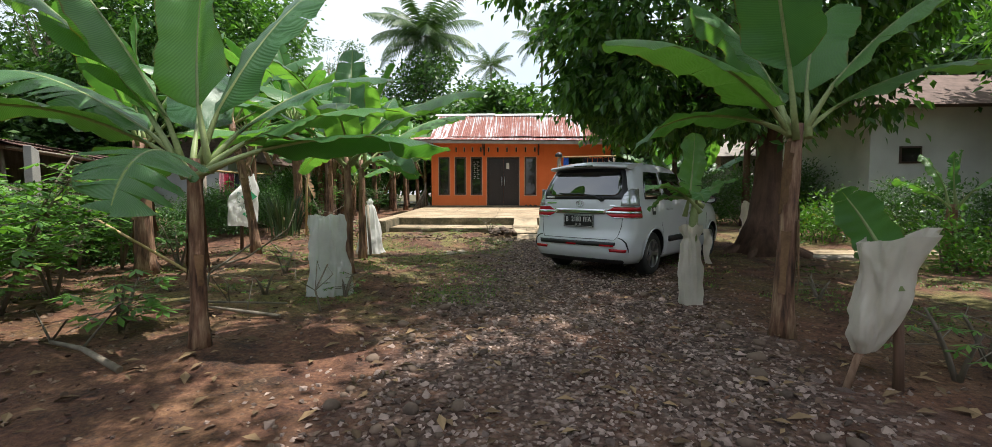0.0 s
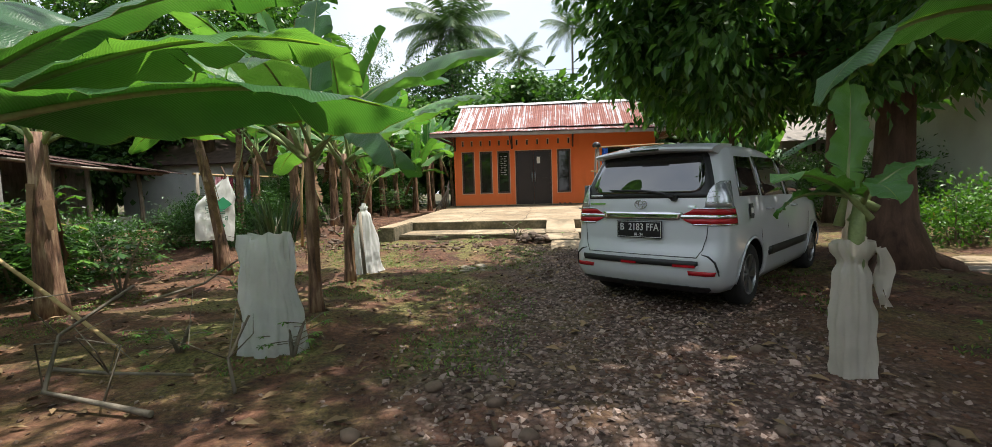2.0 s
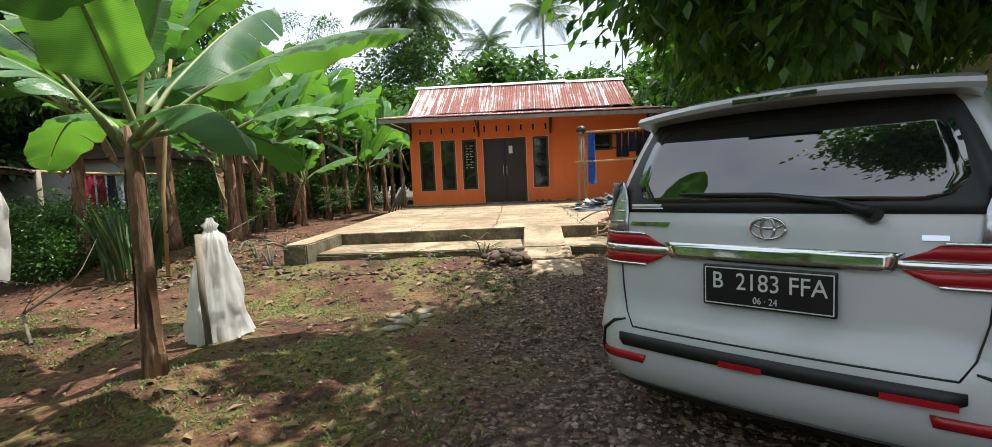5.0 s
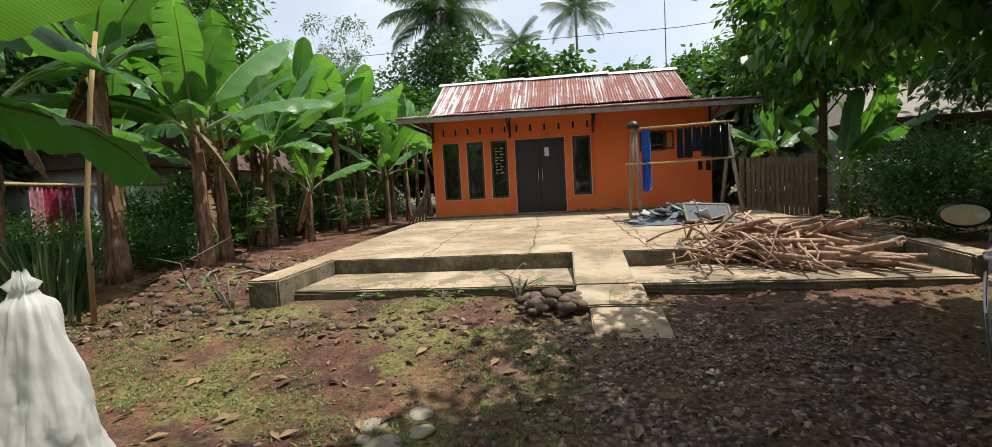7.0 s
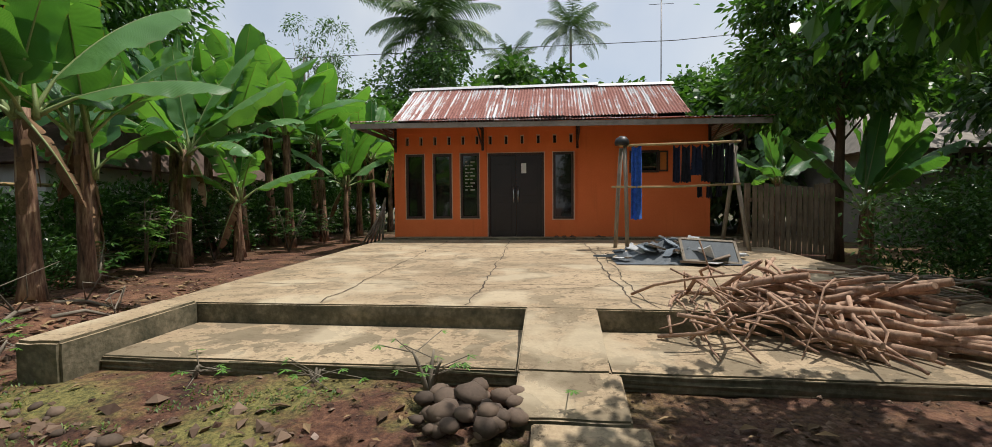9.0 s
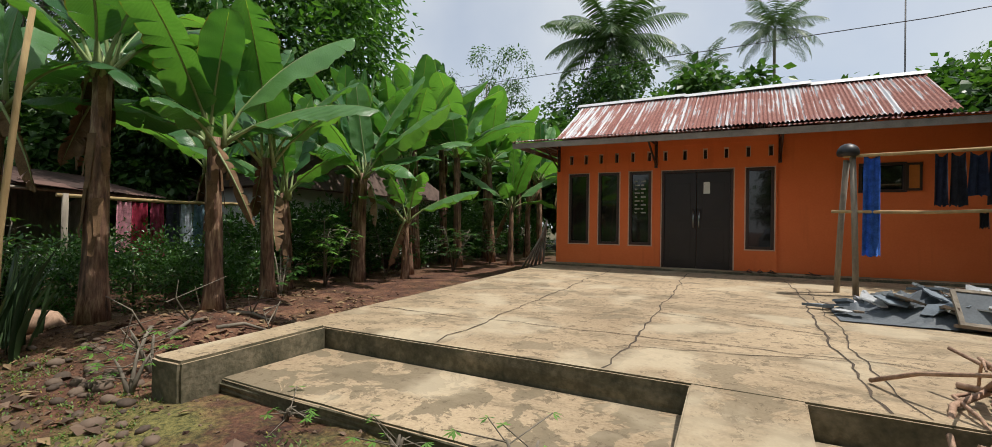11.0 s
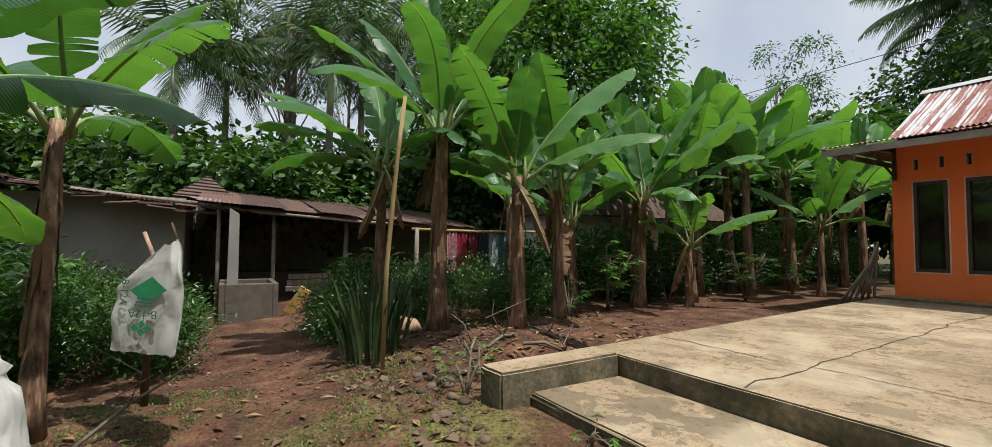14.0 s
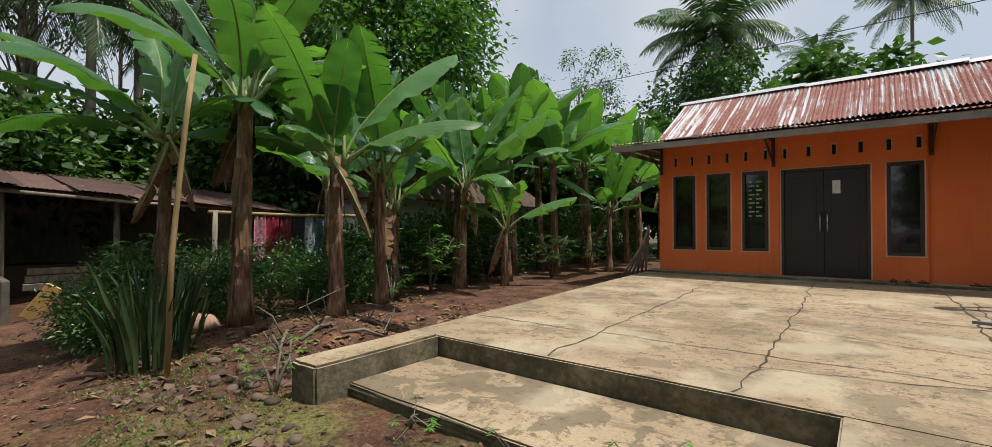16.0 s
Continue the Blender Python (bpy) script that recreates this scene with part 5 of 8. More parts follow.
    add_tube(bm, [(x, rear_y(x, z) - 0.035, z) for x, z in ((0.33, 1.075), (0.22, 1.125), (0.0, 1.155), (-0.36, 1.165))], [0.026, 0.014, 0.012, 0.008], 8)
    add_tube(bm, [(0.33, rear_y(0.33, 1.075) - 0.002, 1.075), (0.33, rear_y(0.33, 1.075) - 0.05, 1.075)], 0.030, 10)
    part("rear_wiper", bm, BLACKPLASTIC, car)
    # tailgate seams
    bm = bmesh.new()
    for s in (-1, 1):
        add_tube(bm, [(s * x, rear_y(x, z) - 0.001, z) for x, z in ((0.655, 1.08), (0.645, 1.0), (0.64, 0.85), (0.63, 0.72), (0.60, 0.60), (0.56, 0.535))], 0.004, 4)
    add_tube(bm, [(x, rear_y(x, 0.535) - 0.001, 0.535) for x in np.linspace(-0.56, 0.56, 12)], 0.004, 4)
    part("tailgate_seam", bm, BLACKPLASTIC, car)
    # lamps
    for s in (-1, 1):
        up = part("tail_lamp", sheet(corner_patch(s, [(0.985, 0.60, 0.30), (1.03, 0.605, 0.285), (1.09, 0.61, 0.27), (1.15, 0.625, 0.25), (1.20, 0.65, 0.235), (1.235, 0.685, 0.22)], 0.010)), CLEARLENS, car, "", True)
        for z in (1.03, 1.08, 1.13):
            tube("lamp_rib", [(s * x, rear_y(x, z) - 0.018, z) for x in (0.63, 0.67, 0.71)], 0.006, CHROME, up, 5)
        lo = part("tail_lamp", sheet(corner_patch(s, [(0.835, 0.50, 0.34), (0.86, 0.44, 0.34), (0.885, 0.40, 0.33)], 0.012)), REDLENS, car, "", True)
        hi = part("tail_lamp", sheet(corner_patch(s, [(0.918, 0.40, 0.325), (0.95, 0.47, 0.315), (0.97, 0.50, 0.31)], 0.012)), REDLENS, car, "", True)
        bm = corner_patch(s, [(0.885, 0.37, 0.33), (0.90, 0.36, 0.328), (0.918, 0.37, 0.325)], 0.014)
        part("lamp_trim", sheet(bm), CHROME, lo, "", True)
        part("lamp_trim", sheet(corner_patch(s, [(0.97, 0.50, 0.31), (0.982, 0.52, 0.305)], 0.014)), CHROME, hi, "", True)
        part("lamp_trim", sheet(corner_patch(s, [(0.823, 0.50, 0.34), (0.835, 0.50, 0.34)], 0.014)), CHROME, lo, "", True)
        part("reflector", sheet(rear_patch([(0.375, s * 0.50, s * 0.715), (0.415, s * 0.49, s * 0.725)], 0.010, 8)), REDLENS, car, "", True)
        bm = bmesh.new()
        add_tube(bm, [(s * x, rear_y(x, z) - 0.003, z) for x, z in ((0.60, 0.565), (0.66, 0.55), (0.715, 0.50), (0.735, 0.42), (0.74, 0.375))], [0.004, 0.008, 0.010, 0.010, 0.004], 5)
        part("bumper_slit", bm, BLACKPLASTIC, car)
    part("garnish", sheet(rear_patch([(0.872, -0.385, 0.385), (0.892, -0.40, 0.40), (0.920, -0.40, 0.40), (0.942, -0.42, 0.42)], 0.018, 20), 0.012), CHROME, car, "chrome garnish strip", True)
    # emblem as plain ovals, model badges as plain bars
    bm = bmesh.new()
    for rx, rz in ((0.062, 0.043), (0.024, 0.040), (0.050, 0.018)):
        zc = 1.015 + (0.018 if rx == 0.050 else 0)
        add_tube(bm, [(rx * math.cos(t), rear_y(rx * math.cos(t), zc) - 0.012, zc + rz * math.sin(t)) for t in np.linspace(0, 2 * math.pi, 25)], 0.006, 6)
    part("emblem", bm, CHROME, car)
    bm = rear_patch([(1.012, -0.60, -0.41), (1.030, -0.59, -0.40)], 0.008, 10)
    part("badge", sheet(bm), CHROME, car)
    part("badge", sheet(rear_patch([(0.985, 0.46, 0.53), (1.003, 0.46, 0.53)], 0.008, 4)), CHROME, car)
    part("sticker", sheet(rear_patch([(1.092, -0.60, -0.44), (1.098, -0.60, -0.44)], 0.012, 6), 0.002), WHITEINK, car)
    part("sticker", sheet(rear_patch([(1.104, -0.60, -0.45), (1.116, -0.60, -0.45)], 0.012, 6), 0.002), WHITEINK, car)
    # number plate
    yp = rear_y(0, 0.70) - 0.030
    pl = box("number_plate", -0.236, 0.236, yp, yp + 0.022, 0.690, 0.862, PLATEBLACK, car, 0.006, "black number plate with white characters")
    bm = bmesh.new()
    for x0, x1, z0, z1 in ((-0.227, 0.227, 0.699, 0.703), (-0.227, 0.227, 0.849, 0.853), (-0.227, -0.223, 0.703, 0.849), (0.223, 0.227, 0.703, 0.849)):
        add_box(bm, x0, x1, yp - 0.002, yp + 0.001, z0, z1)
    part("plate_border", bm, WHITEINK, pl)
    for text, x, z, size in (("B", -0.176, 0.795, 0.098), ("2183", -0.027, 0.795, 0.098), ("FFA", 0.143, 0.795, 0.098), ("06 · 24", 0.0, 0.725, 0.038)):
        ob = lettering(text, size, pose(x, yp - 0.002, z, 90, 0, 0), WHITEINK, pl)
        ob.scale.x = 0.82
    # bumper strip with red ends
    part("bumper_strip", sheet(rear_patch([(0.445, -0.60, 0.54), (0.47, -0.62, 0.58), (0.505, -0.62, 0.58)], 0.012, 20), 0.01), BLACKPLASTIC, car, "", True)
    for a, b in ((-0.16, 0.0), (0.36, 0.56)):
        part("bumper_reflector", sheet(rear_patch([(0.445, a, b), (0.468, a, b)], 0.024, 8)), REDLENS, car)
    part("bumper_lip", sheet(rear_patch([(0.205, -0.62, 0.62), (0.24, -0.66, 0.66), (0.265, -0.66, 0.66)], 0.008, 16)), BLACKPLASTIC, car)
    # flank windows, pillars, handles, moulding
    for s in (-1, 1):
        part("side_window", sheet(side_patch(s, [(1.075, 0.48, 1.05), (1.20, 0.50, 1.06), (1.36, 0.56, 1.07), (1.50, 0.64, 1.08)], 0.006)), CARGLASS, car, "", True)
        part("side_window", sheet(side_patch(s, [(1.065, 1.12, 1.98), (1.20, 1.13, 1.97), (1.36, 1.14, 1.96), (1.515, 1.15, 1.95)], 0.006)), CARGLASS, car, "", True)
        part("side_window", sheet(side_patch(s, [(1.055, 2.06, 3.05), (1.20, 2.05, 2.82), (1.36, 2.04, 2.58), (1.50, 2.03, 2.34)], 0.006)), CARGLASS, car, "", True)
        bm = bmesh.new()
        for path in (((1.02, 1.08), (1.02, 0.70), (1.10, 0.45), (1.16, 0.28)), ((2.02, 1.08), (2.02, 0.7), (2.04, 0.28)), ((3.0, 1.02), (3.05, 0.8), (3.02, 0.55))):
            add_tube(bm, [(s * side_x(y, z) + s * 0.0005, y, z) for y, z in path], 0.004, 4)
        part("door_seam", bm, BLACKPLASTIC, car)
        for y in (1.18, 2.16):
            bm = bmesh.new()
            add_tube(bm, [(s * (side_x(y, 0.93) + o), y + d, 0.93) for d, o in ((0, 0.0), (0.02, 0.028), (0.15, 0.030), (0.18, 0.0))], 0.012, 6)
            part("door_handle", bm, PAINT, car)
        part("side_moulding", sheet(side_patch(s, [(0.44, 1.28, 2.90), (0.47, 1.25, 2.95), (0.53, 1.25, 2.95)], 0.008), 0.008), BLACKPLASTIC, car, "black side moulding", True)
        mb = bmesh.new()
        bmesh.ops.create_uvsphere(mb, u_segments=14, v_segments=10, radius=1.0)
        for v in mb.verts:
            v.co = Vector((s * (0.92 + 0.115 * v.co.x), 2.92 + 0.07 * v.co.y * (1 if v.co.y > 0 else 0.45), 1.06 + 0.075 * v.co.z))
        mir = part("door_mirror", mb, BLACKPLASTIC, car, "", True)
        bm = bmesh.new()
        add_tube(bm, [(s * 0.79, 2.93, 1.02), (s * 0.85, 2.93, 1.03)], 0.02, 6)
        part("mirror_arm", bm, BLACKPLASTIC, mir)
        bm = bmesh.new()
        q = [bm.verts.new((s * (0.92 + 0.095 * math.cos(t)), 2.886, 1.06 + 0.058 * math.sin(t))) for t in np.linspace(0, 2 * math.pi, 18)[:-1]]
        bm.faces.new(q)
        part("mirror_glass", bm, CHROME, mir)
    part("fuel_flap_sticker", sheet(side_patch(1, [(0.86, 0.66, 0.75), (0.89, 0.65, 0.76), (0.97, 0.65, 0.76), (1.0, 0.66, 0.75)], 0.014, 6), 0.003), BLACKPLASTIC, car)
    part("fuel_flap_mark", sheet(side_patch(1, [(0.91, 0.675, 0.735), (0.96, 0.675, 0.735)], 0.018, 4), 0.002), WHITEINK, car)
    # windscreen and front lamps
    bm = bmesh.new()
    grid = [[bm.verts.new((x, front_y(x, z) + 0.006, z)) for x in np.linspace(-w, w, 13)] for z, w in ((1.07, 0.62), (1.22, 0.62), (1.36, 0.59), (1.50, 0.55), (1.56, 0.52))]
    for a, b in zip(grid, grid[1:]):
        for k in range(12):
            bm.faces.new((a[k], b[k], b[k + 1], a[k + 1]))
    part("windscreen", sheet(bm), CARGLASS, car, "", True)
    for s in (-1, 1):
        bm = bmesh.new()
        grid = [[bm.verts.new((s * x, front_y(x, z) + 0.008, z)) for x in np.linspace(0.42, 0.74, 8)] for z in (0.72, 0.80, 0.88)]
        for a, b in zip(grid, grid[1:]):
            for k in range(7):
                bm.faces.new((a[k], b[k], b[k + 1], a[k + 1]))
        part("headlight", sheet(bm), CLEARLENS, car, "", True)
    # lower the cabin a little
    for ob in car.children_recursive:
        if ob.type == "MESH" and ob.matrix_basis == Matrix.Identity(4):
            for v in ob.data.vertices:
                if v.co.z > 1.08:
                    v.co.z = 1.08 + (v.co.z - 1.08) * 0.9
    return car


car = build_car()

# ---- sacks, posts and sprouts in the yard ----
def sack_tube(x, y, height, r_low, r_top, seed, material, label, tied=False, open_top=True, lean=(0, 0), z0=None, flat=0.75, ang=0.0, name="woven_sack", tent=False):
    """A woven sack pulled over a plant or a stake: a folded tube with an uneven hem."""
    rnd = random.Random(seed)
    z = rest(x, y) - 0.015 if z0 is None else z0
    root = empty(name, pose(x, y, z, 0, 0, ang), label, "sack", "sacks in the yard")
    n, rows = 88, 34
    verts, faces = [], []
    folds = [(rnd.randrange(3, 13), rnd.uniform(0, 6), rnd.uniform(0.06, 0.13)) for _ in range(4)]
    for j in range(rows + 1):
        f = j / rows
        r = r_low + (r_top - r_low) * f
        r *= 1 + 0.10 * noise.noise((seed, 0, f * 3.5))
        if tent:
            r = r_low * (0.16 + 0.90 * (1 - f) ** 0.85) * (1 - 0.5 * math.exp(-((f - 0.90) / 0.03) ** 2)) * (1 if f < 0.95 else 0.5)
        if tied:
            r *= 1 - 0.30 * math.exp(-((f - 0.84) / 0.05) ** 2) + 0.10 * smooth_step(0.86, 0.96, f)
        for k in range(n):
            t = 2 * math.pi * k / n
            q = r
            for c, ph, a in folds:
                q *= 1 + a * (1 - 2.6 * abs(noise.noise((math.cos(t) * c * 0.32 + ph, math.sin(t) * c * 0.32, 0.9 * f + ph)))) * (0.7 + 0.7 * f) * (0.8 if tent else 1)
            q *= 1 + 0.18 * noise.noise((math.cos(t) * 1.7 + seed, math.sin(t) * 1.7, f * 4)) + 0.26 * (0.25 - abs(noise.noise((math.cos(t) * 2.6 + seed, math.sin(t) * 2.6, f * 3.2 + 1.2 * math.cos(t))))) + 0.12 * (0.25 - abs(noise.noise((math.cos(t) * 5 + seed, math.sin(t) * 5, f * 8))))
            zz = height * f
            if j == 0:
                zz += 0.025 * noise.noise((math.cos(t) * 2, math.sin(t) * 2, seed))
            if j == rows:
                zz += (0.02 if tent else 0.09) * height * noise.noise((math.cos(t) * 1.3, math.sin(t) * 1.3, seed + 5))
            q *= 1 + (0.35 * (f - 0.7) / 0.3 * abs(math.cos(t)) if tent and f > 0.7 else 0)
            verts.append((math.cos(t) * q + lean[0] * f, math.sin(t) * q * flat + lean[1] * f, zz))
    for j in range(rows):
        for k in range(n):
            faces.append((j * n + k, j * n + (k + 1) % n, (j + 1) * n + (k + 1) % n, (j + 1) * n + k))
    soup("cloth", verts, faces, material, root, smooth=True)
    return root


WHITE_SACK = "white woven plastic sack standing open on the earth"
s1 = sack_tube(-1.97, 6.08, 0.93, 0.20, 0.125, 11, SACK, "white woven plastic sack pulled over a banana sprout", flat=0.6, ang=12)
tube("stake", [(0.0, 0, 0.0), (0.02, 0.0, 0.55), (0.02, 0.01, 0.9)], 0.02, GREYWOOD, s1, 7)
s2 = sack_tube(-2.56, 9.30, 1.00, 0.215, 0.05, 12, SACK, "white woven sack tied to a stake like a tent", flat=0.85, ang=40, tent=True)
tube("stake", [(-0.10, -0.24, 0.0), (-0.11, -0.20, 0.45), (-0.10, -0.13, 0.88)], 0.026, GREYWOOD, s2, 7)
s3 = sack_tube(2.06, 5.86, 0.84, 0.105, 0.072, 13, SACK_TAN, "tall off-white woven sack tied round a banana sprout", flat=0.85, lean=(-0.03, 0), tied=True)
bm = bmesh.new()
add_tube(bm, [(0, 0, 0.3), (0.0, 0, 0.9), (0.02, 0, 1.15)], [0.05, 0.045, 0.03], 8)
part("sprout_stem", bm, PETIOLE, s3)
rnd = random.Random(31)
for az, el, ln, w, dr in ((120, 86, 0.72, 0.36, 8), (200, 40, 0.5, 0.24, 70), (170, 15, 0.45, 0.22, 95), (20, 50, 0.45, 0.2, 60), (260, 30, 0.4, 0.2, 90)):
    banana_leaf(s3, pose(0.01, 0, 1.12, 0, 0, az) @ pose(0.08, 0, 0, 12, 0, 0), ln, w, radians(dr), rnd, 0.2, 0.3, radians(el), stalk=0.18)
# rag tied beside it
bm = bmesh.new()
for k in range(2):
    prev = None
    for j in range(9):
        f = j / 8
        row = [bm.verts.new((0.10 + 0.06 * f + 0.03 * q + 0.02 * math.sin(5 * f + q + k), -0.06 + 0.04 * math.sin(7 * f + 2 * q) + 0.05 * k, 0.80 - 0.36 * f)) for q in (-1, 0, 1)]
        if prev:
            for q in (0, 1):
                bm.faces.new((prev[q], prev[q + 1], row[q + 1], row[q]))
        prev = row
part("hanging_rag", bm, SACK_TAN, s3, "torn strips of the sack", True)

# leaning sprout wrapped in a dirty sack
s4 = empty("wrapped_sprout", pose(2.33, 3.68, rest(2.33, 3.68) - 0.03), "dirty white sack wrapped round a leaning banana sprout", "sack", "sacks in the yard")
tube("stake", [(-0.06, 0.06, 0), (-0.02, 0.03, 0.22), (0.05, 0.0, 0.42)], [0.022, 0.02, 0.018], BRANCH, s4, 7)
tube("stake", [(0.22, 0.02, 0), (0.2, 0.02, 0.5)], [0.03, 0.025], BARK, s4, 7)
verts, faces = [], []
n, rows = 96, 44
for j in range(rows + 1):
    f = j / rows
    r = (0.05 + 0.15 * f ** 0.7) * (1 + 0.18 * math.sin(6 * f))
    for k in range(n):
        t = 2 * math.pi * k / n
        q = r * (1 + 0.28 * noise.noise((math.cos(t) * 1.6, math.sin(t) * 1.6, 3 * f)) + 0.09 * math.sin(7 * t + 4 * f) + 0.30 * (0.35 - abs(noise.noise((math.cos(t) * 2.1 + 0.8 * f, math.sin(t) * 2.1, 3.2 * f + 1.7 * math.cos(t))))) + 0.14 * (0.3 - abs(noise.noise((math.cos(t) * 4.5, math.sin(t) * 4.5, 7 * f)))))
        verts.append((0.02 + 0.16 * f + math.cos(t) * q, 0.02 + math.sin(t) * q * 0.65, 0.27 + 0.70 * f + 0.22 * q * math.cos(t) + 0.05 * noise.noise((math.cos(t), math.sin(t), 9)) * f))
for j in range(rows):
    for k in range(n):
        faces.append((j * n + k, j * n + (k + 1) % n, (j + 1) * n + (k + 1) % n, (j + 1) * n + k))
soup("cloth", verts, faces, SACK_TAN, s4, smooth=True)
banana_leaf(s4, pose(0.14, 0.02, 0.80, 0, 0, 200) @ pose(0.02, 0, 0, 25, 0, 0), 0.50, 0.30, radians(12), rnd, 0.1, 0.25, radians(84), stalk=0.15)

# printed sack hung on a stick
def printed_sack():
    root = empty("printed_sack", pose(-5.17, 9.49, rest(-5.17, 9.49) - 0.02, 0, 4, 62), "white printed fertiliser sack hung upside down on a stick", "sack", "sacks in the yard")
    tube("stick", [(0.03, 0.02, 0), (0.0, 0.02, 0.6), (0.10, 0.02, 1.25), (0.16, 0.02, 1.55), (0.10, 0.02, 1.68)], [0.035, 0.03, 0.02, 0.014, 0.008], BARK, root, 7)
    n, rows = 30, 18
    verts, faces = [], []
    rr = random.Random(5)
    for j in range(rows + 1):
        f = j / rows
        w = 0.285 * (1 if f < 0.64 else 1 - 0.78 * (f - 0.64) / 0.36)
        sh = 0.0 if f < 0.6 else 0.13 * (f - 0.6) / 0.4
        d = 0.035 + 0.03 * math.sin(math.pi * f)
        for k in range(n):
            t = 2 * math.pi * k / n
            c, s = math.cos(t), math.sin(t)
            q = 0.022 * noise.noise((c * 2 + 1, s * 2, f * 5)) * (1 + 2.2 * f)
            verts.append((sh + w * math.copysign(abs(c) ** 0.6, c) * (1 + 0.05 * math.sin(5 * f)), d * s + q - 0.02, 0.50 + 0.98 * f + 0.05 * noise.noise((c * 3, f, 2)) + 0.05 * c * f))
    for j in range(rows):
        for k in range(n):
            faces.append((j * n + k, j * n + (k + 1) % n, (j + 1) * n + (k + 1) % n, (j + 1) * n + k))
    soup("cloth", verts, faces, SACK, root, smooth=True)
    yy = -0.115
    lettering("B-12A", 0.10, pose(0.02, yy, 0.86, 90, 180, 0), PRINTGREY, root, extrude=0.001)
    lettering("B-12A", 0.09, pose(-0.16, yy, 1.04, 90, 90, 0), PRINTGREY, root, extrude=0.001)
    bm = bmesh.new()
    for cx, cz, r in ((0.02, 0.70, 0.035), (0.02, 0.77, 0.035), (-0.035, 0.735, 0.035), (0.075, 0.735, 0.035)):
        bm.faces.new([bm.verts.new((cx + r * a, yy, cz + r * b)) for a, b in ((1, 0), (0, 1), (-1, 0), (0, -1))])
    part("print", bm, PRINTGREEN, root)
    bm = bmesh.new()
    bm.faces.new([bm.verts.new((0.05 + a, yy, 1.06 + b)) for a, b in ((0.16, 0.02), (0.02, 0.13), (-0.16, 0.0), (-0.02, -0.11))])
    part("print", bm, PRINTGREEN, root)
    bm = bmesh.new()
    for k in range(3):
        add_box(bm, -0.06 + 0.01 * k, 0.10, yy - 0.001, yy + 0.001, 0.925 + 0.03 * k, 0.94 + 0.03 * k)
    part("print_lines", bm, PRINTGREY, root)
    return root


printed_sack()
# sack hung by the big tree
s6 = sack_tube(5.0, 10.9, 0.9, 0.24, 0.2, 16, SACK_TAN, "dirty sack standing behind the big tree", flat=0.8)

# ---- more banana plants: beside the yard and in the long row ----
rnd = random.Random(77)
banana_plant(-4.78, 6.75, 1.85, random_leaves(rnd, 8, 1.6), 41, 0.12, scruff=9)
banana_plant(-4.53, 8.93, 2.45, [(36, 24, 1.75, 0.40, 40), (-40, 40, 1.5, 0.40, 60), (95, 65, 1.4, 0.44, 40), (200, 45, 1.6, 0.5, 60), (160, 25, 1.5, 0.45, 80), (18, 52, 1.6, 0.44, 50), (270, 35, 1.5, 0.45, 70)], 42, 0.078, (-0.40, -0.02), scruff=9)
banana_plant(-5.50, 12.50, 2.62, [(236, 48, 2.0, 0.42, 26), (224, 62, 2.0, 0.44, 28), (195, 76, 1.9, 0.44, 34), (144, 85, 1.9, 0.46, 10), (60, 70, 1.45, 0.32, 16), (55, 46, 1.25, 0.34, 78), (35, 36, 1.2, 0.36, 66), (110, 55, 1.7, 0.42, 55), (160, 40, 1.7, 0.42, 80), (-40, 58, 1.6, 0.42, 70), (270, 44, 1.6, 0.42, 80), (10, 62, 1.7, 0.42, 45)], 100, 0.115, (-0.10, 0.08), scruff=12, group="banana row", dead=2)
banana_plant(-6.50, 12.00, 2.42, [(238, 32, 1.7, 0.42, 46), (252, 14, 1.3, 0.42, 72), (228, 48, 1.8, 0.42, 45), (150, 60, 1.6, 0.42, 50), (60, 45, 1.3, 0.4, 70), (190, 70, 1.6, 0.42, 35), (285, 40, 1.5, 0.42, 70), (100, 84, 1.5, 0.34, 12), (20, 30, 1.3, 0.40, 85)], 101, 0.085, (0.05, 0.05), scruff=9, group="banana row", dead=2)
row = [(-5.09, 13.46, 2.0, 11, 1.6, 0.10), (-5.62, 14.53, 1.95, 11, 1.55, 0.095), (-6.75, 15.7, 1.7, 9, 1.5, 0.10), (-6.65, 17.3, 2.2, 11, 1.9, 0.12),
       (-7.35, 17.9, 2.4, 10, 1.9, 0.11), (-6.75, 19.0, 2.3, 10, 1.9, 0.11), (-7.5, 20.2, 3.0, 11, 2.2, 0.13), (-6.95, 21.4, 2.8, 11, 2.2, 0.12), (-8.1, 22.4, 3.3, 11, 2.3, 0.13), (-7.2, 23.8, 2.9, 11, 2.2, 0.12),
       (-8.4, 25.5, 3.1, 10, 2.3, 0.13), (-7.3, 26.8, 2.8, 10, 2.2, 0.12), (-8.7, 28.8, 3.0, 10, 2.3, 0.12), (-7.2, 30.0, 2.8, 9, 2.2, 0.12), (-8.4, 15.4, 2.2, 9, 1.7, 0.11), (-6.0, 25.0, 2.5, 9, 2.0, 0.11), (-6.1, 28.2, 2.5, 9, 2.0, 0.11),
       (-8.6, 18.8, 2.6, 9, 2.0, 0.11), (-5.9, 22.6, 1.6, 8, 1.6, 0.09), (-8.9, 20.8, 2.8, 9, 2.1, 0.12), (-6.2, 18.2, 1.2, 7, 1.3, 0.08), (-6.6, 32.5, 2.8, 9, 2.2, 0.12), (-5.2, 30.5, 2.4, 8, 2.0, 0.11)]
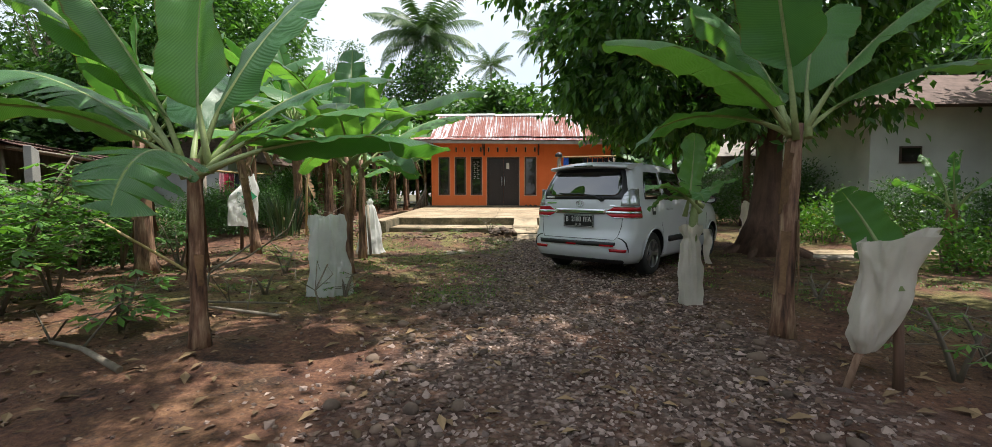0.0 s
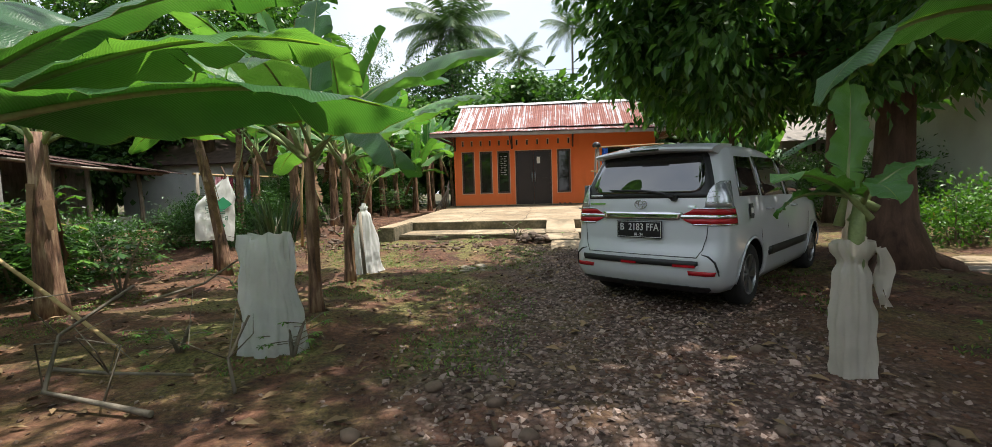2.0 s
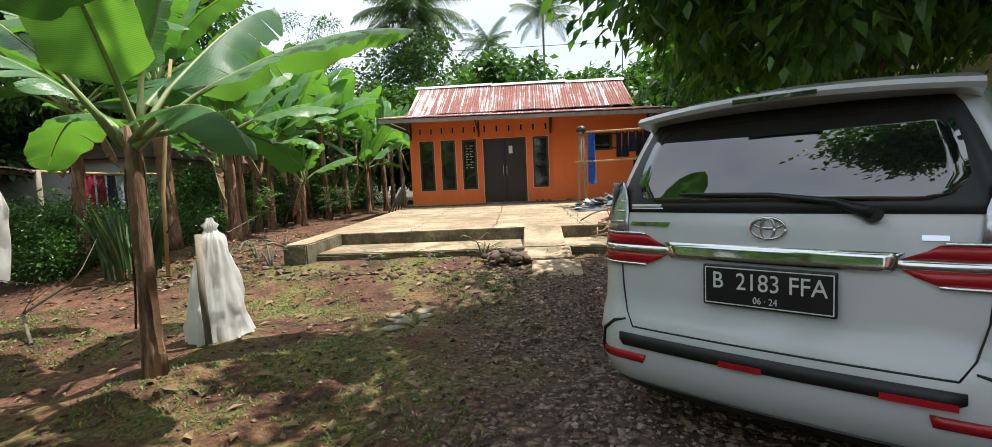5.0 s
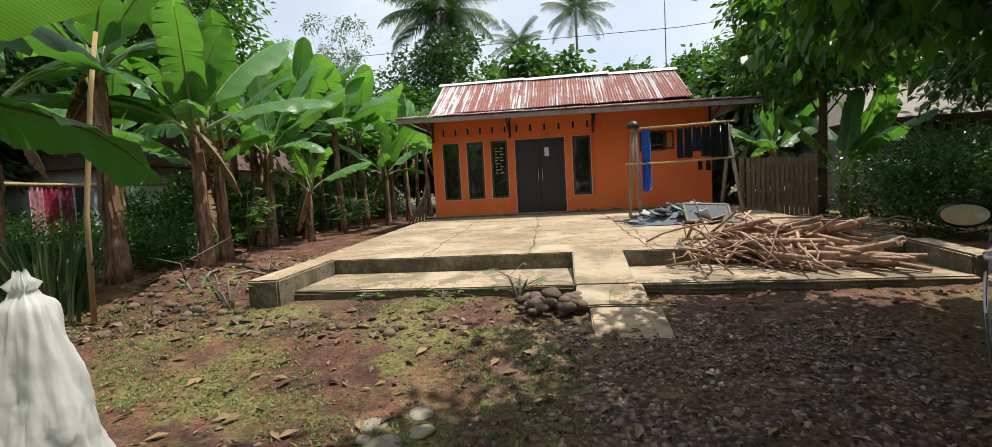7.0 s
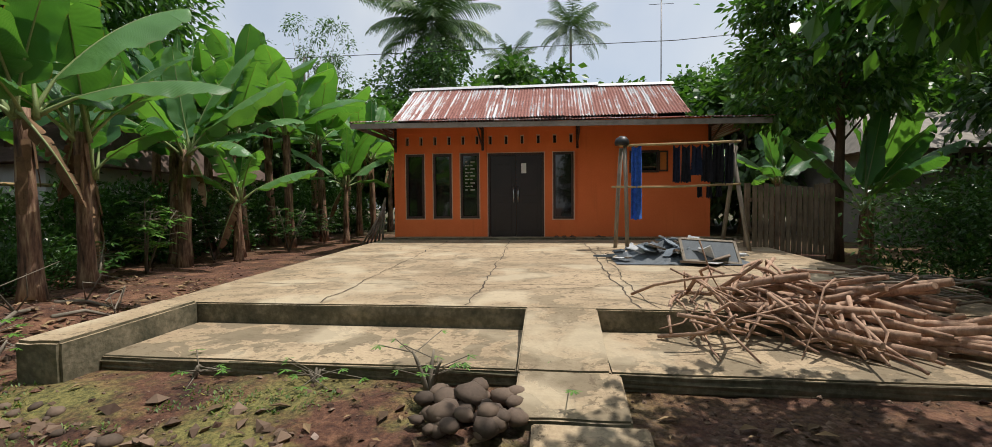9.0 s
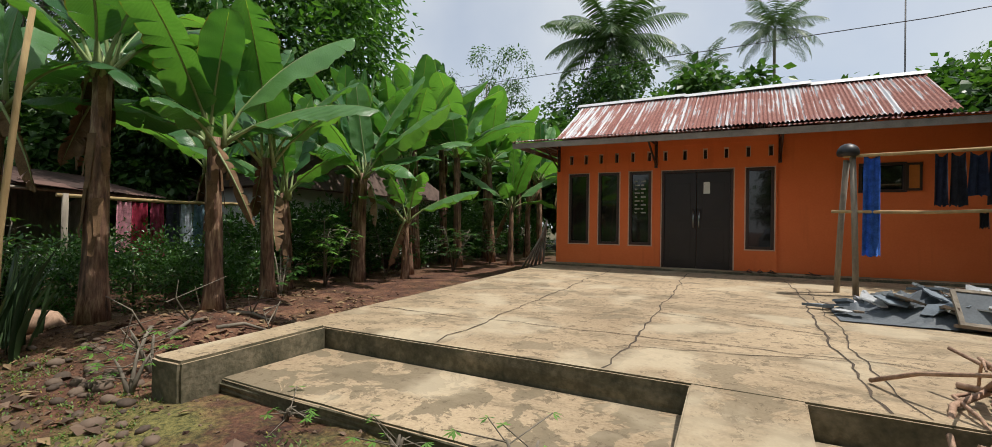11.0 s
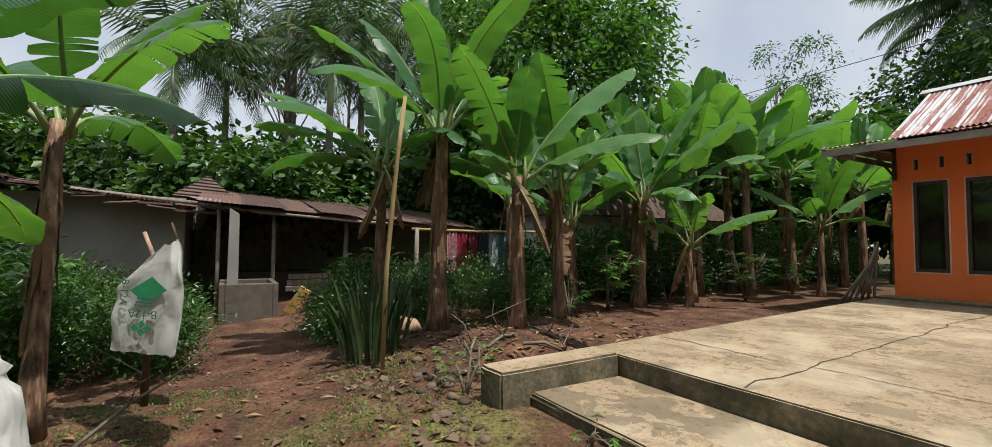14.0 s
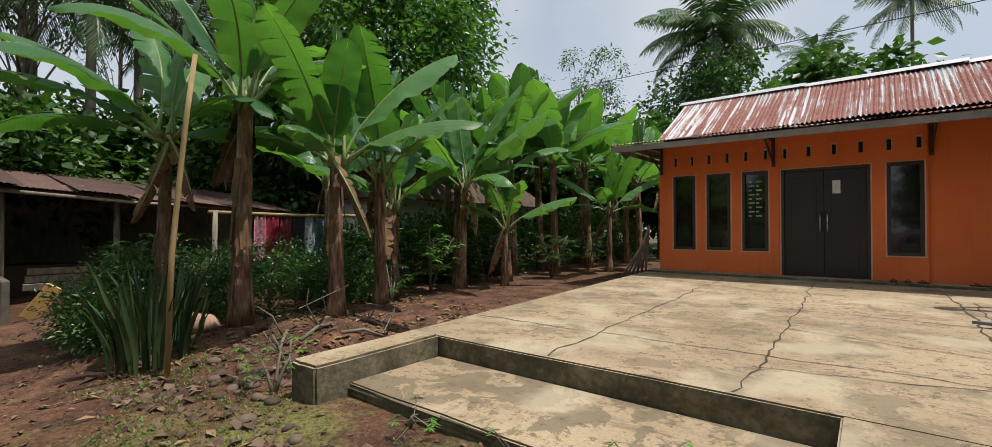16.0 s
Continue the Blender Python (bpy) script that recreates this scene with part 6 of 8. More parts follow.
for k, (x, y, h, n, ln, r) in enumerate(row):
    banana_plant(x, y, h * (1.13 if y > 18 else 1.0), random_leaves(rnd, n, ln, 14 if k % 3 == 0 else 26), 102 + k, r, (rnd.uniform(-0.12, 0.12), rnd.uniform(-0.12, 0.12)), scruff=8 if y < 20 else 4, group="banana row", dead=1)
for k, (x, y, h, n, ln) in enumerate(((6.3, 19.5, 1.2, 7, 1.7), (7.6, 21.5, 1.6, 8, 1.8), (7.4, 9.2, 1.0, 5, 0.9), (6.4, 23.5, 1.9, 8, 1.9))):
    banana_plant(x, y, h, random_leaves(rnd, n, ln), 140 + k, 0.10, group="banana plants by the hedge")

# ---- trees ----
tree(4.6, 9.66, 5.4, 4.5, (3.7, 2.55, 2.45), 190, 36000, BIGLEAF, 0.19, 201, 0.27, BARK, "big shade tree with dark broad leaves over the drive", centre=(-0.95, -0.2), extra=[(-2.4, 1.0, 0.6, 1.6, 2.5, 4.4, 26), (-3.6, -1.8, -0.4, 0.9, 2.75, 4.5, 34), (-1.8, 1.6, -0.8, 0.8, 2.45, 4.0, 24), (-2.4, 0.8, 1.4, 2.1, 2.5, 4.9, 26), (-2.75, -0.9, 2.1, 2.6, 2.35, 4.0, 9)], clump=0.5, droop=0.8, slim=0.52, buttress=0.5, low=-0.95)
# added shade caster: crown and extra clumps sit out of view above the drive
tree(6.8, 4.9, 8.4, 8.5, (2.6, 2.0, 1.3), 130, 62000, BIGLEAF, 0.24, 204, 0.2, BARK, "added tall tree whose unseen crown casts shade on the drive and yard", centre=(-0.8, -1.3), extra=[(-6.9, -2.3, 1.3, 3.1, 7.6, 8.8, 16), (-2.0, 0.2, 0.9, 2.8, 7.6, 8.8, 24), (-0.8, 1.6, -1.5, 1.4, 7.6, 8.8, 40), (-8.6, -5.9, -2.4, -1.0, 7.8, 8.8, 18), (-4.2, -1.0, -1.6, -0.4, 7.8, 8.8, 14)], clump=0.85, droop=0.7, slim=0.52)
tree(9.6, 8.2, 5.6, 5.4, (2.2, 2.2, 1.7), 34, 2600, BIGLEAF, 0.23, 202, 0.18, BARK, "dark leafy tree beside the neighbour's wall", clump=0.75, droop=0.7, slim=0.52)
tree(14.5, 12.2, 6.0, 5.0, (3.4, 2.2, 3.0), 110, 13000, BIGLEAF, 0.26, 203, 0.18, BARK, "leafy tree beyond the hedge", clump=0.8, slim=0.5)
tree(6.7, 15.1, 4.8, 4.5, (2.1, 2.0, 1.75), 75, 12000, BIGLEAF, 0.2, 205, 0.12, BARK, "small dark leafy tree beside the terrace", clump=0.6, slim=0.5)
tree(6.0, 19.9, 5.4, 4.7, (1.9, 1.7, 2.0), 70, 12000, BIGLEAF, 0.2, 207, 0.12, BARK, "dark leafy tree beside the house", clump=0.55, slim=0.5)
tree(13.0, 20.5, 6.0, 5.2, (3.6, 2.8, 3.0), 90, 9000, FARLEAF, 0.3, 206, 0.18, BARK, "leafy tree beyond the hedge", clump=0.9, slim=0.5)

# ---- hedges and shrubs ----
shrub("hedge", 5.0, 12.5, 15.0, 17.6, 2.0, 30000, HEDGELEAF, 0.10, 301, "dense dark green hedge along the terrace", "hedge")
shrub("hedge", 7.0, 12.5, 10.8, 12.4, 1.3, 14000, HEDGELEAF, 0.09, 302, "dark green hedge by the path", "hedge")
shrub("hedge", -9.4, -6.5, 8.0, 9.7, 1.1, 24000, HEDGELEAF, 0.07, 303, "clipped green hedge beside the dirt path", "hedge")
shrub("hedge", -7.9, -6.2, 11.4, 12.5, 1.0, 12000, HEDGELEAF, 0.065, 304, "rounded green hedge by the dirt path", "hedge")
shrub("hedge", -9.3, -6.4, 12.7, 15.2, 0.95, 16000, HEDGELEAF, 0.07, 305, "low green hedge behind the banana row", "hedge")
shrub("undergrowth", -9.8, -7.6, 15.6, 21.0, 1.7, 16000, HEDGELEAF, 0.13, 306, "dark undergrowth behind the banana row", "undergrowth")
shrub("undergrowth", -10.0, -8.0, 21.0, 31.0, 2.2, 18000, HEDGELEAF, 0.14, 307, "dark undergrowth behind the far bananas", "undergrowth")
shrub("bush", 6.1, 7.3, 10.9, 11.9, 1.0, 2200, BRIGHTLEAF, 0.09, 308, "bright green garden bush by the path", "bush")
shrub("bush", 6.6, 7.6, 8.2, 9.0, 0.9, 1500, BRIGHTLEAF, 0.10, 309, "bright green garden bush", "bush")
shrub("bush", -8.6, -6.0, 3.8, 6.6, 1.9, 13000, BRIGHTLEAF, 0.13, 310, "thick green shrubs at the edge of the yard", "bush")
shrub("bush", -10.5, -7.4, 6.2, 8.0, 1.6, 12000, HEDGELEAF, 0.13, 311, "dark green shrubs at the edge of the yard", "bush")
shrub("undergrowth", -9.0, -3.4, -3.5, 1.5, 2.4, 5000, HEDGELEAF, 0.15, 312, "shrubs behind the start of the walk", "undergrowth")
shrub("undergrowth", 4.5, 11.0, -3.5, 2.5, 2.2, 5000, HEDGELEAF, 0.15, 313, "shrubs beside the start of the walk", "undergrowth")
for k, (x, y, h) in enumerate(((-4.0, 4.1, 1.45), (-4.7, 4.9, 1.7), (-5.3, 4.4, 1.6), (-5.0, 5.7, 1.3), (-6.3, 7.3, 1.4), (-6.9, 8.0, 1.5), (-5.9, 7.6, 1.1), (-3.2, 4.6, 0.5), (-6.6, 16.4, 1.3), (-6.9, 18.4, 1.4), (-6.1, 15.1, 0.8), (-6.7, 12.1, 1.2), (-6.3, 20.2, 1.2), (-6.8, 23.0, 1.3), (-5.2, 7.9, 0.9))):
    cassava(x, y, h, 330 + k, 46 if k < 4 else 24 if h > 1 else 10, BRIGHTLEAF if k < 9 or k == 11 else HEDGELEAF, 0.17)


def sword_plant(x, y, n, h, seed):
    rnd = random.Random(seed)
    root = empty("snake_plant", pose(x, y, rest(x, y) - 0.03), "clump of upright sword-shaped dark green leaves", "plant")
    for k in range(n):
        a, r = rnd.uniform(0, 6.28), 0.34 * math.sqrt(rnd.random())
        p = Vector((r * math.cos(a), r * math.sin(a), 0))
        out = Vector((math.cos(a), math.sin(a), 0)) * rnd.uniform(0.02, 0.38)
        hh = h * rnd.uniform(0.6, 1.1)
        t = rnd.uniform(0, 3.14)
        s = Vector((math.cos(t), math.sin(t), 0)) * 0.024
        c = Vector((-math.sin(t), math.cos(t), 0)) * 0.012
        verts, faces = [], []
        for j in range(6):
            f = j / 5
            q = p + out * f * f + Vector((0, 0, hh * f))
            w = (1 - f ** 3) * (0.6 + 0.6 * math.sin(2.6 * f))
            verts += [q - s * w, q + c * w, q + s * w]
        for j in range(5):
            b = 3 * j
            faces += [(b, b + 1, b + 4, b + 3), (b + 1, b + 2, b + 5, b + 4)]
        soup("leaf", verts, faces, SWORD, root, smooth=True)
    return root


SWORD = leaf_material("sword_leaf", (0.024, 0.050, 0.022), (0.085, 0.135, 0.055), 0.4, 0.12, island=False)
sword_plant(-5.42, 11.64, 62, 1.02, 401)
sword_plant(-5.75, 11.88, 20, 0.9, 402)
tube("bamboo_pole", [(-4.90, 11.62, 0.22), (-4.87, 11.64, 1.4), (-4.74, 11.70, 2.6), (-4.65, 11.74, 3.2)], [0.026, 0.025, 0.023, 0.02], BAMBOO, None, 9)
tagged(bpy.data.objects["bamboo_pole"], "yellowed bamboo pole propped upright beside the bananas", "pole")
pole = tube("bamboo_pole", [(-3.1, 5.9, 0.12), (-4.15, 6.2, 0.52), (-5.35, 6.5, 1.0)], [0.016, 0.018, 0.016], BAMBOO, None, 8)
tagged(pole, "thin bamboo pole leaning over the ground into the shrubs", "pole")


# ---- shed and lean-to on the far side ----
def build_shed():
    h = empty("shed", pose(-12.4, 8.0, 0.05), "old plastered shed with a sagging rusty roof", "shed")
    box("wall", -0.12, 0.12, -5.5, 1.35, 0, 2.55, GREYPLASTER, h)
    box("plinth", 0.122, 0.16, -5.5, 1.36, 0, 0.95, simple("dark_plaster", (0.16, 0.15, 0.14), 0.9, vary=0.3), h)
    box("wall", -4.0, -0.122, 1.15, 1.35, 0, 2.5, GREYPLASTER, h)
    box("wall", -4.2, -4.0, -5.5, 8.5, 0, 2.3, GREYPLASTER, h)
    rnd = random.Random(21)
    r = empty("roof")
    r.parent = h
    for k in range(9):
        y0 = -5.6 + 0.84 * k
        drop = 0.11 * k
        n = 24
        verts = []
        for i in range(2):
            for q in range(n + 1):
                y = y0 + 0.90 * q / n
                x, z = ((0.75 + rnd.uniform(-0.12, 0.12) * (q % 8 == 0), 3.25 - drop) if i == 0 else (-2.2, 3.42 - drop * 0.9))
                verts.append((x, y, z - 0.10 * (y - y0) + 0.014 * math.sin(2 * math.pi * y / 0.09)))
        faces = [(q, q + 1, n + 2 + q, n + 1 + q) for q in range(n)]
        soup("roof_sheet", verts, faces, RUSTSHEET, r, smooth=True)
        z0 = 3.20 - drop
        box("roof_tile_edge", 0.35, 0.72 + 0.1 * (k % 2), y0, y0 + 0.8, z0 - 0.06, z0 - 0.02, TILE, r, 0, m=pose(0, 0, 0, -2, 0, 0))
    bm = bmesh.new()
    add_tube(bm, [(0.55, -5.6, 3.1), (0.5, 0.0, 2.55), (0.5, 1.6, 2.42)], 0.05, 6)
    part("eave_beam", bm, GREYWOOD, r)
    # broken sheet hanging from the eave
    box("loose_sheet", -0.02, 0.0, -0.55, -0.05, 2.05, 2.55, RUSTSHEET, r, 0, m=pose(0.5, 0.3, 0.15, 35, 0, 0))
    # tiled hip of the room behind
    bm = bmesh.new()
    q = [bm.verts.new(p) for p in ((-2.7, 1.0, 2.70), (-1.0, 1.0, 2.70), (-1.0, 2.4, 2.62), (-2.7, 2.4, 2.62), (-1.95, 1.7, 3.30), (-1.7, 1.7, 3.30))]
    for f in ((0, 1, 5, 4), (1, 2, 5), (2, 3, 4, 5), (3, 0, 4), (3, 2, 1, 0)):
        bm.faces.new([q[i] for i in f])
    part("hip_roof", bm, TILE, r)
    for k in range(7):
        f = (k + 0.5) / 7
        tube("tile_course", [(-0.98 - 0.7 * f, 0.98 + 0.7 * f, 2.71 + 0.6 * f), (-0.98 - 0.7 * f, 2.42 - 0.7 * f, 2.63 + 0.67 * f)], 0.016, TILE, r, 5)
    # split boards and torn sheets along the eave
    for k in range(12):
        y = -5.2 + 0.56 * k
        box("eave_scrap", -0.32, 0.30, -0.26, 0.22, 0, 0.012, RUSTSHEET if k % 4 else GREYWOOD, r, 0, m=pose(0.66, y, 3.16 - 0.13 * (y + 5.5), rnd.uniform(-9, 3), rnd.uniform(2, 16), rnd.uniform(-35, 35)))
    return h


def build_lean_to():
    h = empty("lean_to", pose(-12.4, 11.0, 0.1), "open lean-to kitchen with timber posts and patched rusty roof", "lean-to")
    rnd = random.Random(22)
    for x, y, z, r in ((0.5, 0.1, 2.35, 0.045), (0.4, 1.75, 2.1, 0.06), (0.5, 2.6, 2.05, 0.06), (-1.0, 3.2, 2.2, 0.05), (0.3, 4.3, 2.0, 0.06), (0.9, -1.0, 2.4, 0.04)):
        tube("post", [(x, y, -0.05), (x + rnd.uniform(-0.04, 0.04), y, z * 0.5), (x + rnd.uniform(-0.06, 0.06), y, z)], [r * 1.1, r, r * 0.9], GREYWOOD, h, 8)
    tube("beam", [(0.5, -1.4, 2.35), (0.45, 2.0, 2.12), (0.4, 5.0, 2.0)], 0.05, GREYWOOD, h, 6)
    tube("beam", [(1.2, -0.4, 2.2), (1.1, 2.0, 2.05), (1.0, 4.6, 2.0)], 0.035, GREYWOOD, h, 6)
    for k in range(8):
        y0 = -1.4 + 0.80 * k
        n = 24
        zf, zb = 2.36 - 0.055 * k + rnd.uniform(-0.06, 0.06), 3.08 - 0.05 * k
        xf = 1.15 + rnd.uniform(-0.25, 0.3)
        verts = []
        for x, z in ((xf, zf), (-3.2, zb)):
            for q in range(n + 1):
                y = y0 + 0.88 * q / n
                verts.append((x, y, z - 0.06 * (y - y0) + 0.013 * math.sin(2 * math.pi * y / 0.088)))
        soup("roof_sheet", verts, [(q, q + 1, n + 2 + q, n + 1 + q) for q in range(n)], RUSTSHEET, h, smooth=True)
    for k in range(7):
        x, y = rnd.uniform(0.2, 1.1), -1.0 + 0.85 * k
        box("loose_sheet", -0.35, 0.35, -0.5, 0.5, 0, 0.012, ZINC if k % 3 == 0 else RUSTSHEET, h, 0, m=pose(x, y, 2.42 - 0.06 * k, rnd.uniform(-8, 4), rnd.uniform(8, 16), rnd.uniform(-30, 30)))
    box("back_board", -3.0, -2.9, -1.6, 5.5, 0, 2.5, GREYWOOD, h)
    for k in range(6):
        box("plank", -0.03, 0.0, 0.2, 2.5, 0.55 + 0.14 * k, 0.67 + 0.14 * k, GREYWOOD, h, 0.004, m=pose(0.2, 0.2 + 0.03 * k, -0.15, 0, 12 - 3 * k, 0)) if k < 3 else None
    box("white_board", 0.0, 0.03, 2.7, 4.4, 0.1, 0.75, WHITEPLASTER, h)
    box("dark_bench", -1.8, -0.8, -0.8, 1.6, 0.0, 0.8, FRAMEWOOD, h, 0.02)
    return h


build_shed()
build_lean_to()
post = empty("concrete_post", pose(-10.25, 10.27, 0.08), "square grey concrete post beside a water tub", "post")
bm = bmesh.new()
add_box(bm, -0.11, 0.11, -0.10, 0.10, 0, 2.2, 0.015)
for v in bm.verts:
    if v.co.z > 1.0:
        v.co.x *= 0.85
        v.co.y *= 0.85
    if v.co.z > 2.1 and v.co.y > 0:
        v.co.z -= 0.1
part("shaft", bm, GREYPLASTER, post)
tubm = empty("water_tub", pose(-10.6, 10.55, 0.08), "old concrete washing trough beside the post", "tub")
bm = bmesh.new()
for a in ((-0.7, 0.7, -0.5, -0.4), (-0.7, 0.7, 0.4, 0.5), (-0.7, -0.6, -0.4, 0.4), (0.6, 0.7, -0.4, 0.4)):
    add_box(bm, *a, 0, 0.78, 0.02)
part("basin", bm, simple("wet_concrete", (0.12, 0.10, 0.08), 0.85, vary=0.4, bump=0.3), tubm)
stick = tube("leaning_stick", [(-9.8, 9.55, 0.1), (-10.15, 9.2, 0.9), (-10.5, 8.85, 1.8)], 0.035, BRANCH, None, 7)
tagged(stick, "thin pole leaning against the shed", "stick")
board = box("yellow_board", -0.3, 0.3, -0.02, 0.02, 0, 0.22, simple("yellow_wood", (0.62, 0.40, 0.14), 0.7, vary=0.2), None, 0.006, m=pose(-10.0, 11.5, 0.42, 20, -55, 60))
tagged(board, "small yellow board lying against the trough", "board")


# ---- clothes lines ----
def garment(parent, x, z, w, h, color, seed, depth=0.06, sleeves=False, name="garment", along="x", label=""):
    rnd = random.Random(seed)
    mat = cloth(color)
    bm = bmesh.new()
    cols, rows = 12, 10
    grid = []
    for j in range(rows + 1):
        f = j / rows
        r = []
        for k in range(cols + 1):
            u = k / cols - 0.5
            ww = w * (0.86 + 0.2 * f)
            o = depth * (0.35 * math.sin(9 * u + seed) * (0.25 + f) + 0.3 * math.sin(17 * u + 2 * f + seed))
            zz = z - h * f - 0.025 * math.cos(6.28 * u) * (1 - f) - 0.04 * rnd.random() * (j == rows)
            r.append(bm.verts.new((x + ww * u, o, zz) if along == "x" else (o, x + ww * u, zz)))
        grid.append(r)
    for a, b in zip(grid, grid[1:]):
        for k in range(cols):
            bm.faces.new((a[k], a[k + 1], b[k + 1], b[k]))
    bmesh.ops.solidify(bm, geom=bm.faces[:], thickness=0.012)
    return part(name, bm, mat, parent, label, True)


CLOTHS = {}


def cloth(color):
    if color not in CLOTHS:
        CLOTHS[color] = simple("cloth_%d" % len(CLOTHS), color, 0.9, vary=0.5, scale=14, bump=0.2)
    return CLOTHS[color]


rack = empty("clothes_rack", pose(-0.08, 18.15, terrace_top(18.15) - 0.05), "clothes rack of bamboo rails on timber posts", "clothes rack")
for pts in (((1.60, 0, 0), (1.58, 0, 1.0), (1.55, 0, 1.95)), ((1.42, 0.3, 0), (1.46, 0.25, 1.0), (1.50, 0.1, 1.9)), ((3.62, -0.25, 0), (3.54, 0, 1.0), (3.42, 0.1, 2.0)), ((3.42, 0.55, 0), (3.46, 0.3, 1.0), (3.50, 0.1, 1.9))):
    tube("post", pts, 0.038, GREYWOOD, rack, 8)
tube("rail", [(1.45, 0, 1.94), (2.5, 0, 1.95), (3.55, 0, 1.97)], 0.024, BAMBOO, rack, 8)
tube("rail", [(1.32, 0, 1.19), (2.4, 0, 1.18), (3.55, 0, 1.22)], 0.022, BAMBOO, rack, 8)
hel = bmesh.new()
bmesh.ops.create_uvsphere(hel, u_segments=18, v_segments=12, radius=0.13)
for v in hel.verts:
    v.co.z = max(v.co.z, -0.05) * 0.95
part("helmet_shell", hel, BLACKPLASTIC, None, "", True)
helmet = bpy.data.objects["helmet_shell"]
helmet.name = "helmet"
helmet.matrix_basis = pose(1.42, 18.15, terrace_top(18.15) + 1.94)
tagged(helmet, "dark helmet sitting on top of the rack post", "helmet")
for k, (x, z, w, h, c, lab) in enumerate(((1.76, 1.92, 0.20, 1.30, (0.05, 0.16, 0.52), "bright blue patterned pyjamas hung on the rack"), (2.46, 1.90, 0.14, 0.62, (0.02, 0.025, 0.05), "dark navy shirt hung on the rack"), (2.62, 1.90, 0.16, 0.62, (0.02, 0.022, 0.03), "black shirt hung on the rack"),
                                    (2.80, 1.90, 0.18, 0.5, (0.02, 0.03, 0.06), "dark navy shirt hung on the rack"), (2.98, 1.90, 0.18, 0.62, (0.016, 0.016, 0.02), "black trousers hung on the rack"), (3.17, 1.92, 0.2, 0.66, (0.012, 0.012, 0.015), "black cloth hung on the rack"), (3.36, 1.92, 0.16, 0.68, (0.015, 0.015, 0.02), "black cloth hung on the rack"),
                                    (2.86, 1.19, 0.1, 0.18, (0.015, 0.015, 0.02), "small black cloth on the lower rail"), (3.02, 1.19, 0.1, 0.2, (0.015, 0.015, 0.02), "small black cloth on the lower rail"), (3.18, 1.19, 0.1, 0.18, (0.015, 0.015, 0.02), "small black cloth on the lower rail"))):
    g = empty("garment", pose(-0.08, 18.15, terrace_top(18.15) - 0.05), lab, "clothes", "clothes on the rack")
    garment(g, x, z, w, h, c, 500 + k, name="fabric")

line = empty("clothes_line", pose(-8.6, -0.15, 0.30), "washing line of a pole on posts behind the bananas", "washing line")
tube("rail", [(0, 13.4, 1.62), (0, 15.0, 1.60), (0, 17.0, 1.64)], 0.03, BAMBOO, line, 7)
for y in (13.5, 16.9):
    tube("post", [(0, y, -0.1), (0.02, y, 1.65)], 0.04, GREYWOOD, line, 7)
for k, (y, w, h, c, lab) in enumerate(((14.25, 0.22, 0.8, (0.62, 0.30, 0.36), "pink dress on the washing line"), (14.48, 0.26, 0.95, (0.42, 0.035, 0.08), "dark red patterned dress on the washing line"), (14.74, 0.24, 0.9, (0.32, 0.05, 0.10), "maroon shirt on the washing line"), (14.98, 0.24, 0.8, (0.06, 0.06, 0.10), "navy shirt on the washing line"),
                                    (15.2, 0.2, 0.7, (0.50, 0.54, 0.62), "grey blue shirt on the washing line"), (15.42, 0.2, 0.75, (0.24, 0.36, 0.46), "teal shirt on the washing line"), (15.66, 0.22, 0.7, (0.70, 0.24, 0.32), "pink shirt on the washing line"))):
    g = empty("garment", pose(-8.6, -0.15, 0.30), lab, "clothes", "clothes on the washing line")
    garment(g, y, 1.58, w, h, c, 540 + k, name="fabric", along="y")

# ---- neighbour buildings ----
def neighbour(x0, x1, y0, y1, h, material, roofm, label, vents=False, ang=0, windows=()):
    cx, cy = (x0 + x1) / 2, (y0 + y1) / 2
    b = empty("neighbour_house", pose(cx, cy, 0.1, 0, 0, ang), label, "house")
    hx, hy = (x1 - x0) / 2, (y1 - y0) / 2
    box("wall", -hx, hx, -hy, -hy + 0.15, 0, h, material, b)
    box("wall", -hx, hx, hy - 0.15, hy, 0, h, material, b)
    box("wall", -hx, -hx + 0.15, -hy + 0.15, hy - 0.15, 0, h, material, b)
    box("wall", hx - 0.15, hx, -hy + 0.15, hy - 0.15, 0, h, material, b)
    bm = bmesh.new()
    e = 0.5
    p = [bm.verts.new(q) for q in ((-hx - e, -hy - e, h - 0.1), (hx + e, -hy - e, h - 0.1), (hx + e, hy + e, h - 0.1), (-hx - e, hy + e, h - 0.1), (-hx + 0.6, 0, h + hy * 0.55), (hx - 0.6, 0, h + hy * 0.55))]
    for f in ((0, 1, 5, 4), (2, 3, 4, 5), (1, 2, 5), (3, 0, 4), (3, 2, 1, 0)):
        bm.faces.new([p[i] for i in f])
    part("roof", bm, roofm, b)
    for wx, wz, ww, wh in windows:
        w = box("window", wx - ww / 2, wx + ww / 2, -hy - 0.03, -hy + 0.05, wz, wz + wh, FRAMEWOOD, b, 0.004)
        box("pane", wx - ww / 2 + 0.05, wx + ww / 2 - 0.05, -hy - 0.036, -hy - 0.031, wz + 0.05, wz + wh - 0.05, DARKGLASS, w)
    if vents:
        for k in range(8):
            box("vent", -hx + 0.5 + 0.32 * k, -hx + 0.64 + 0.32 * k, -hy - 0.01, -hy - 0.002, h - 0.55, h - 0.22, DOORWOOD, b)
    return b


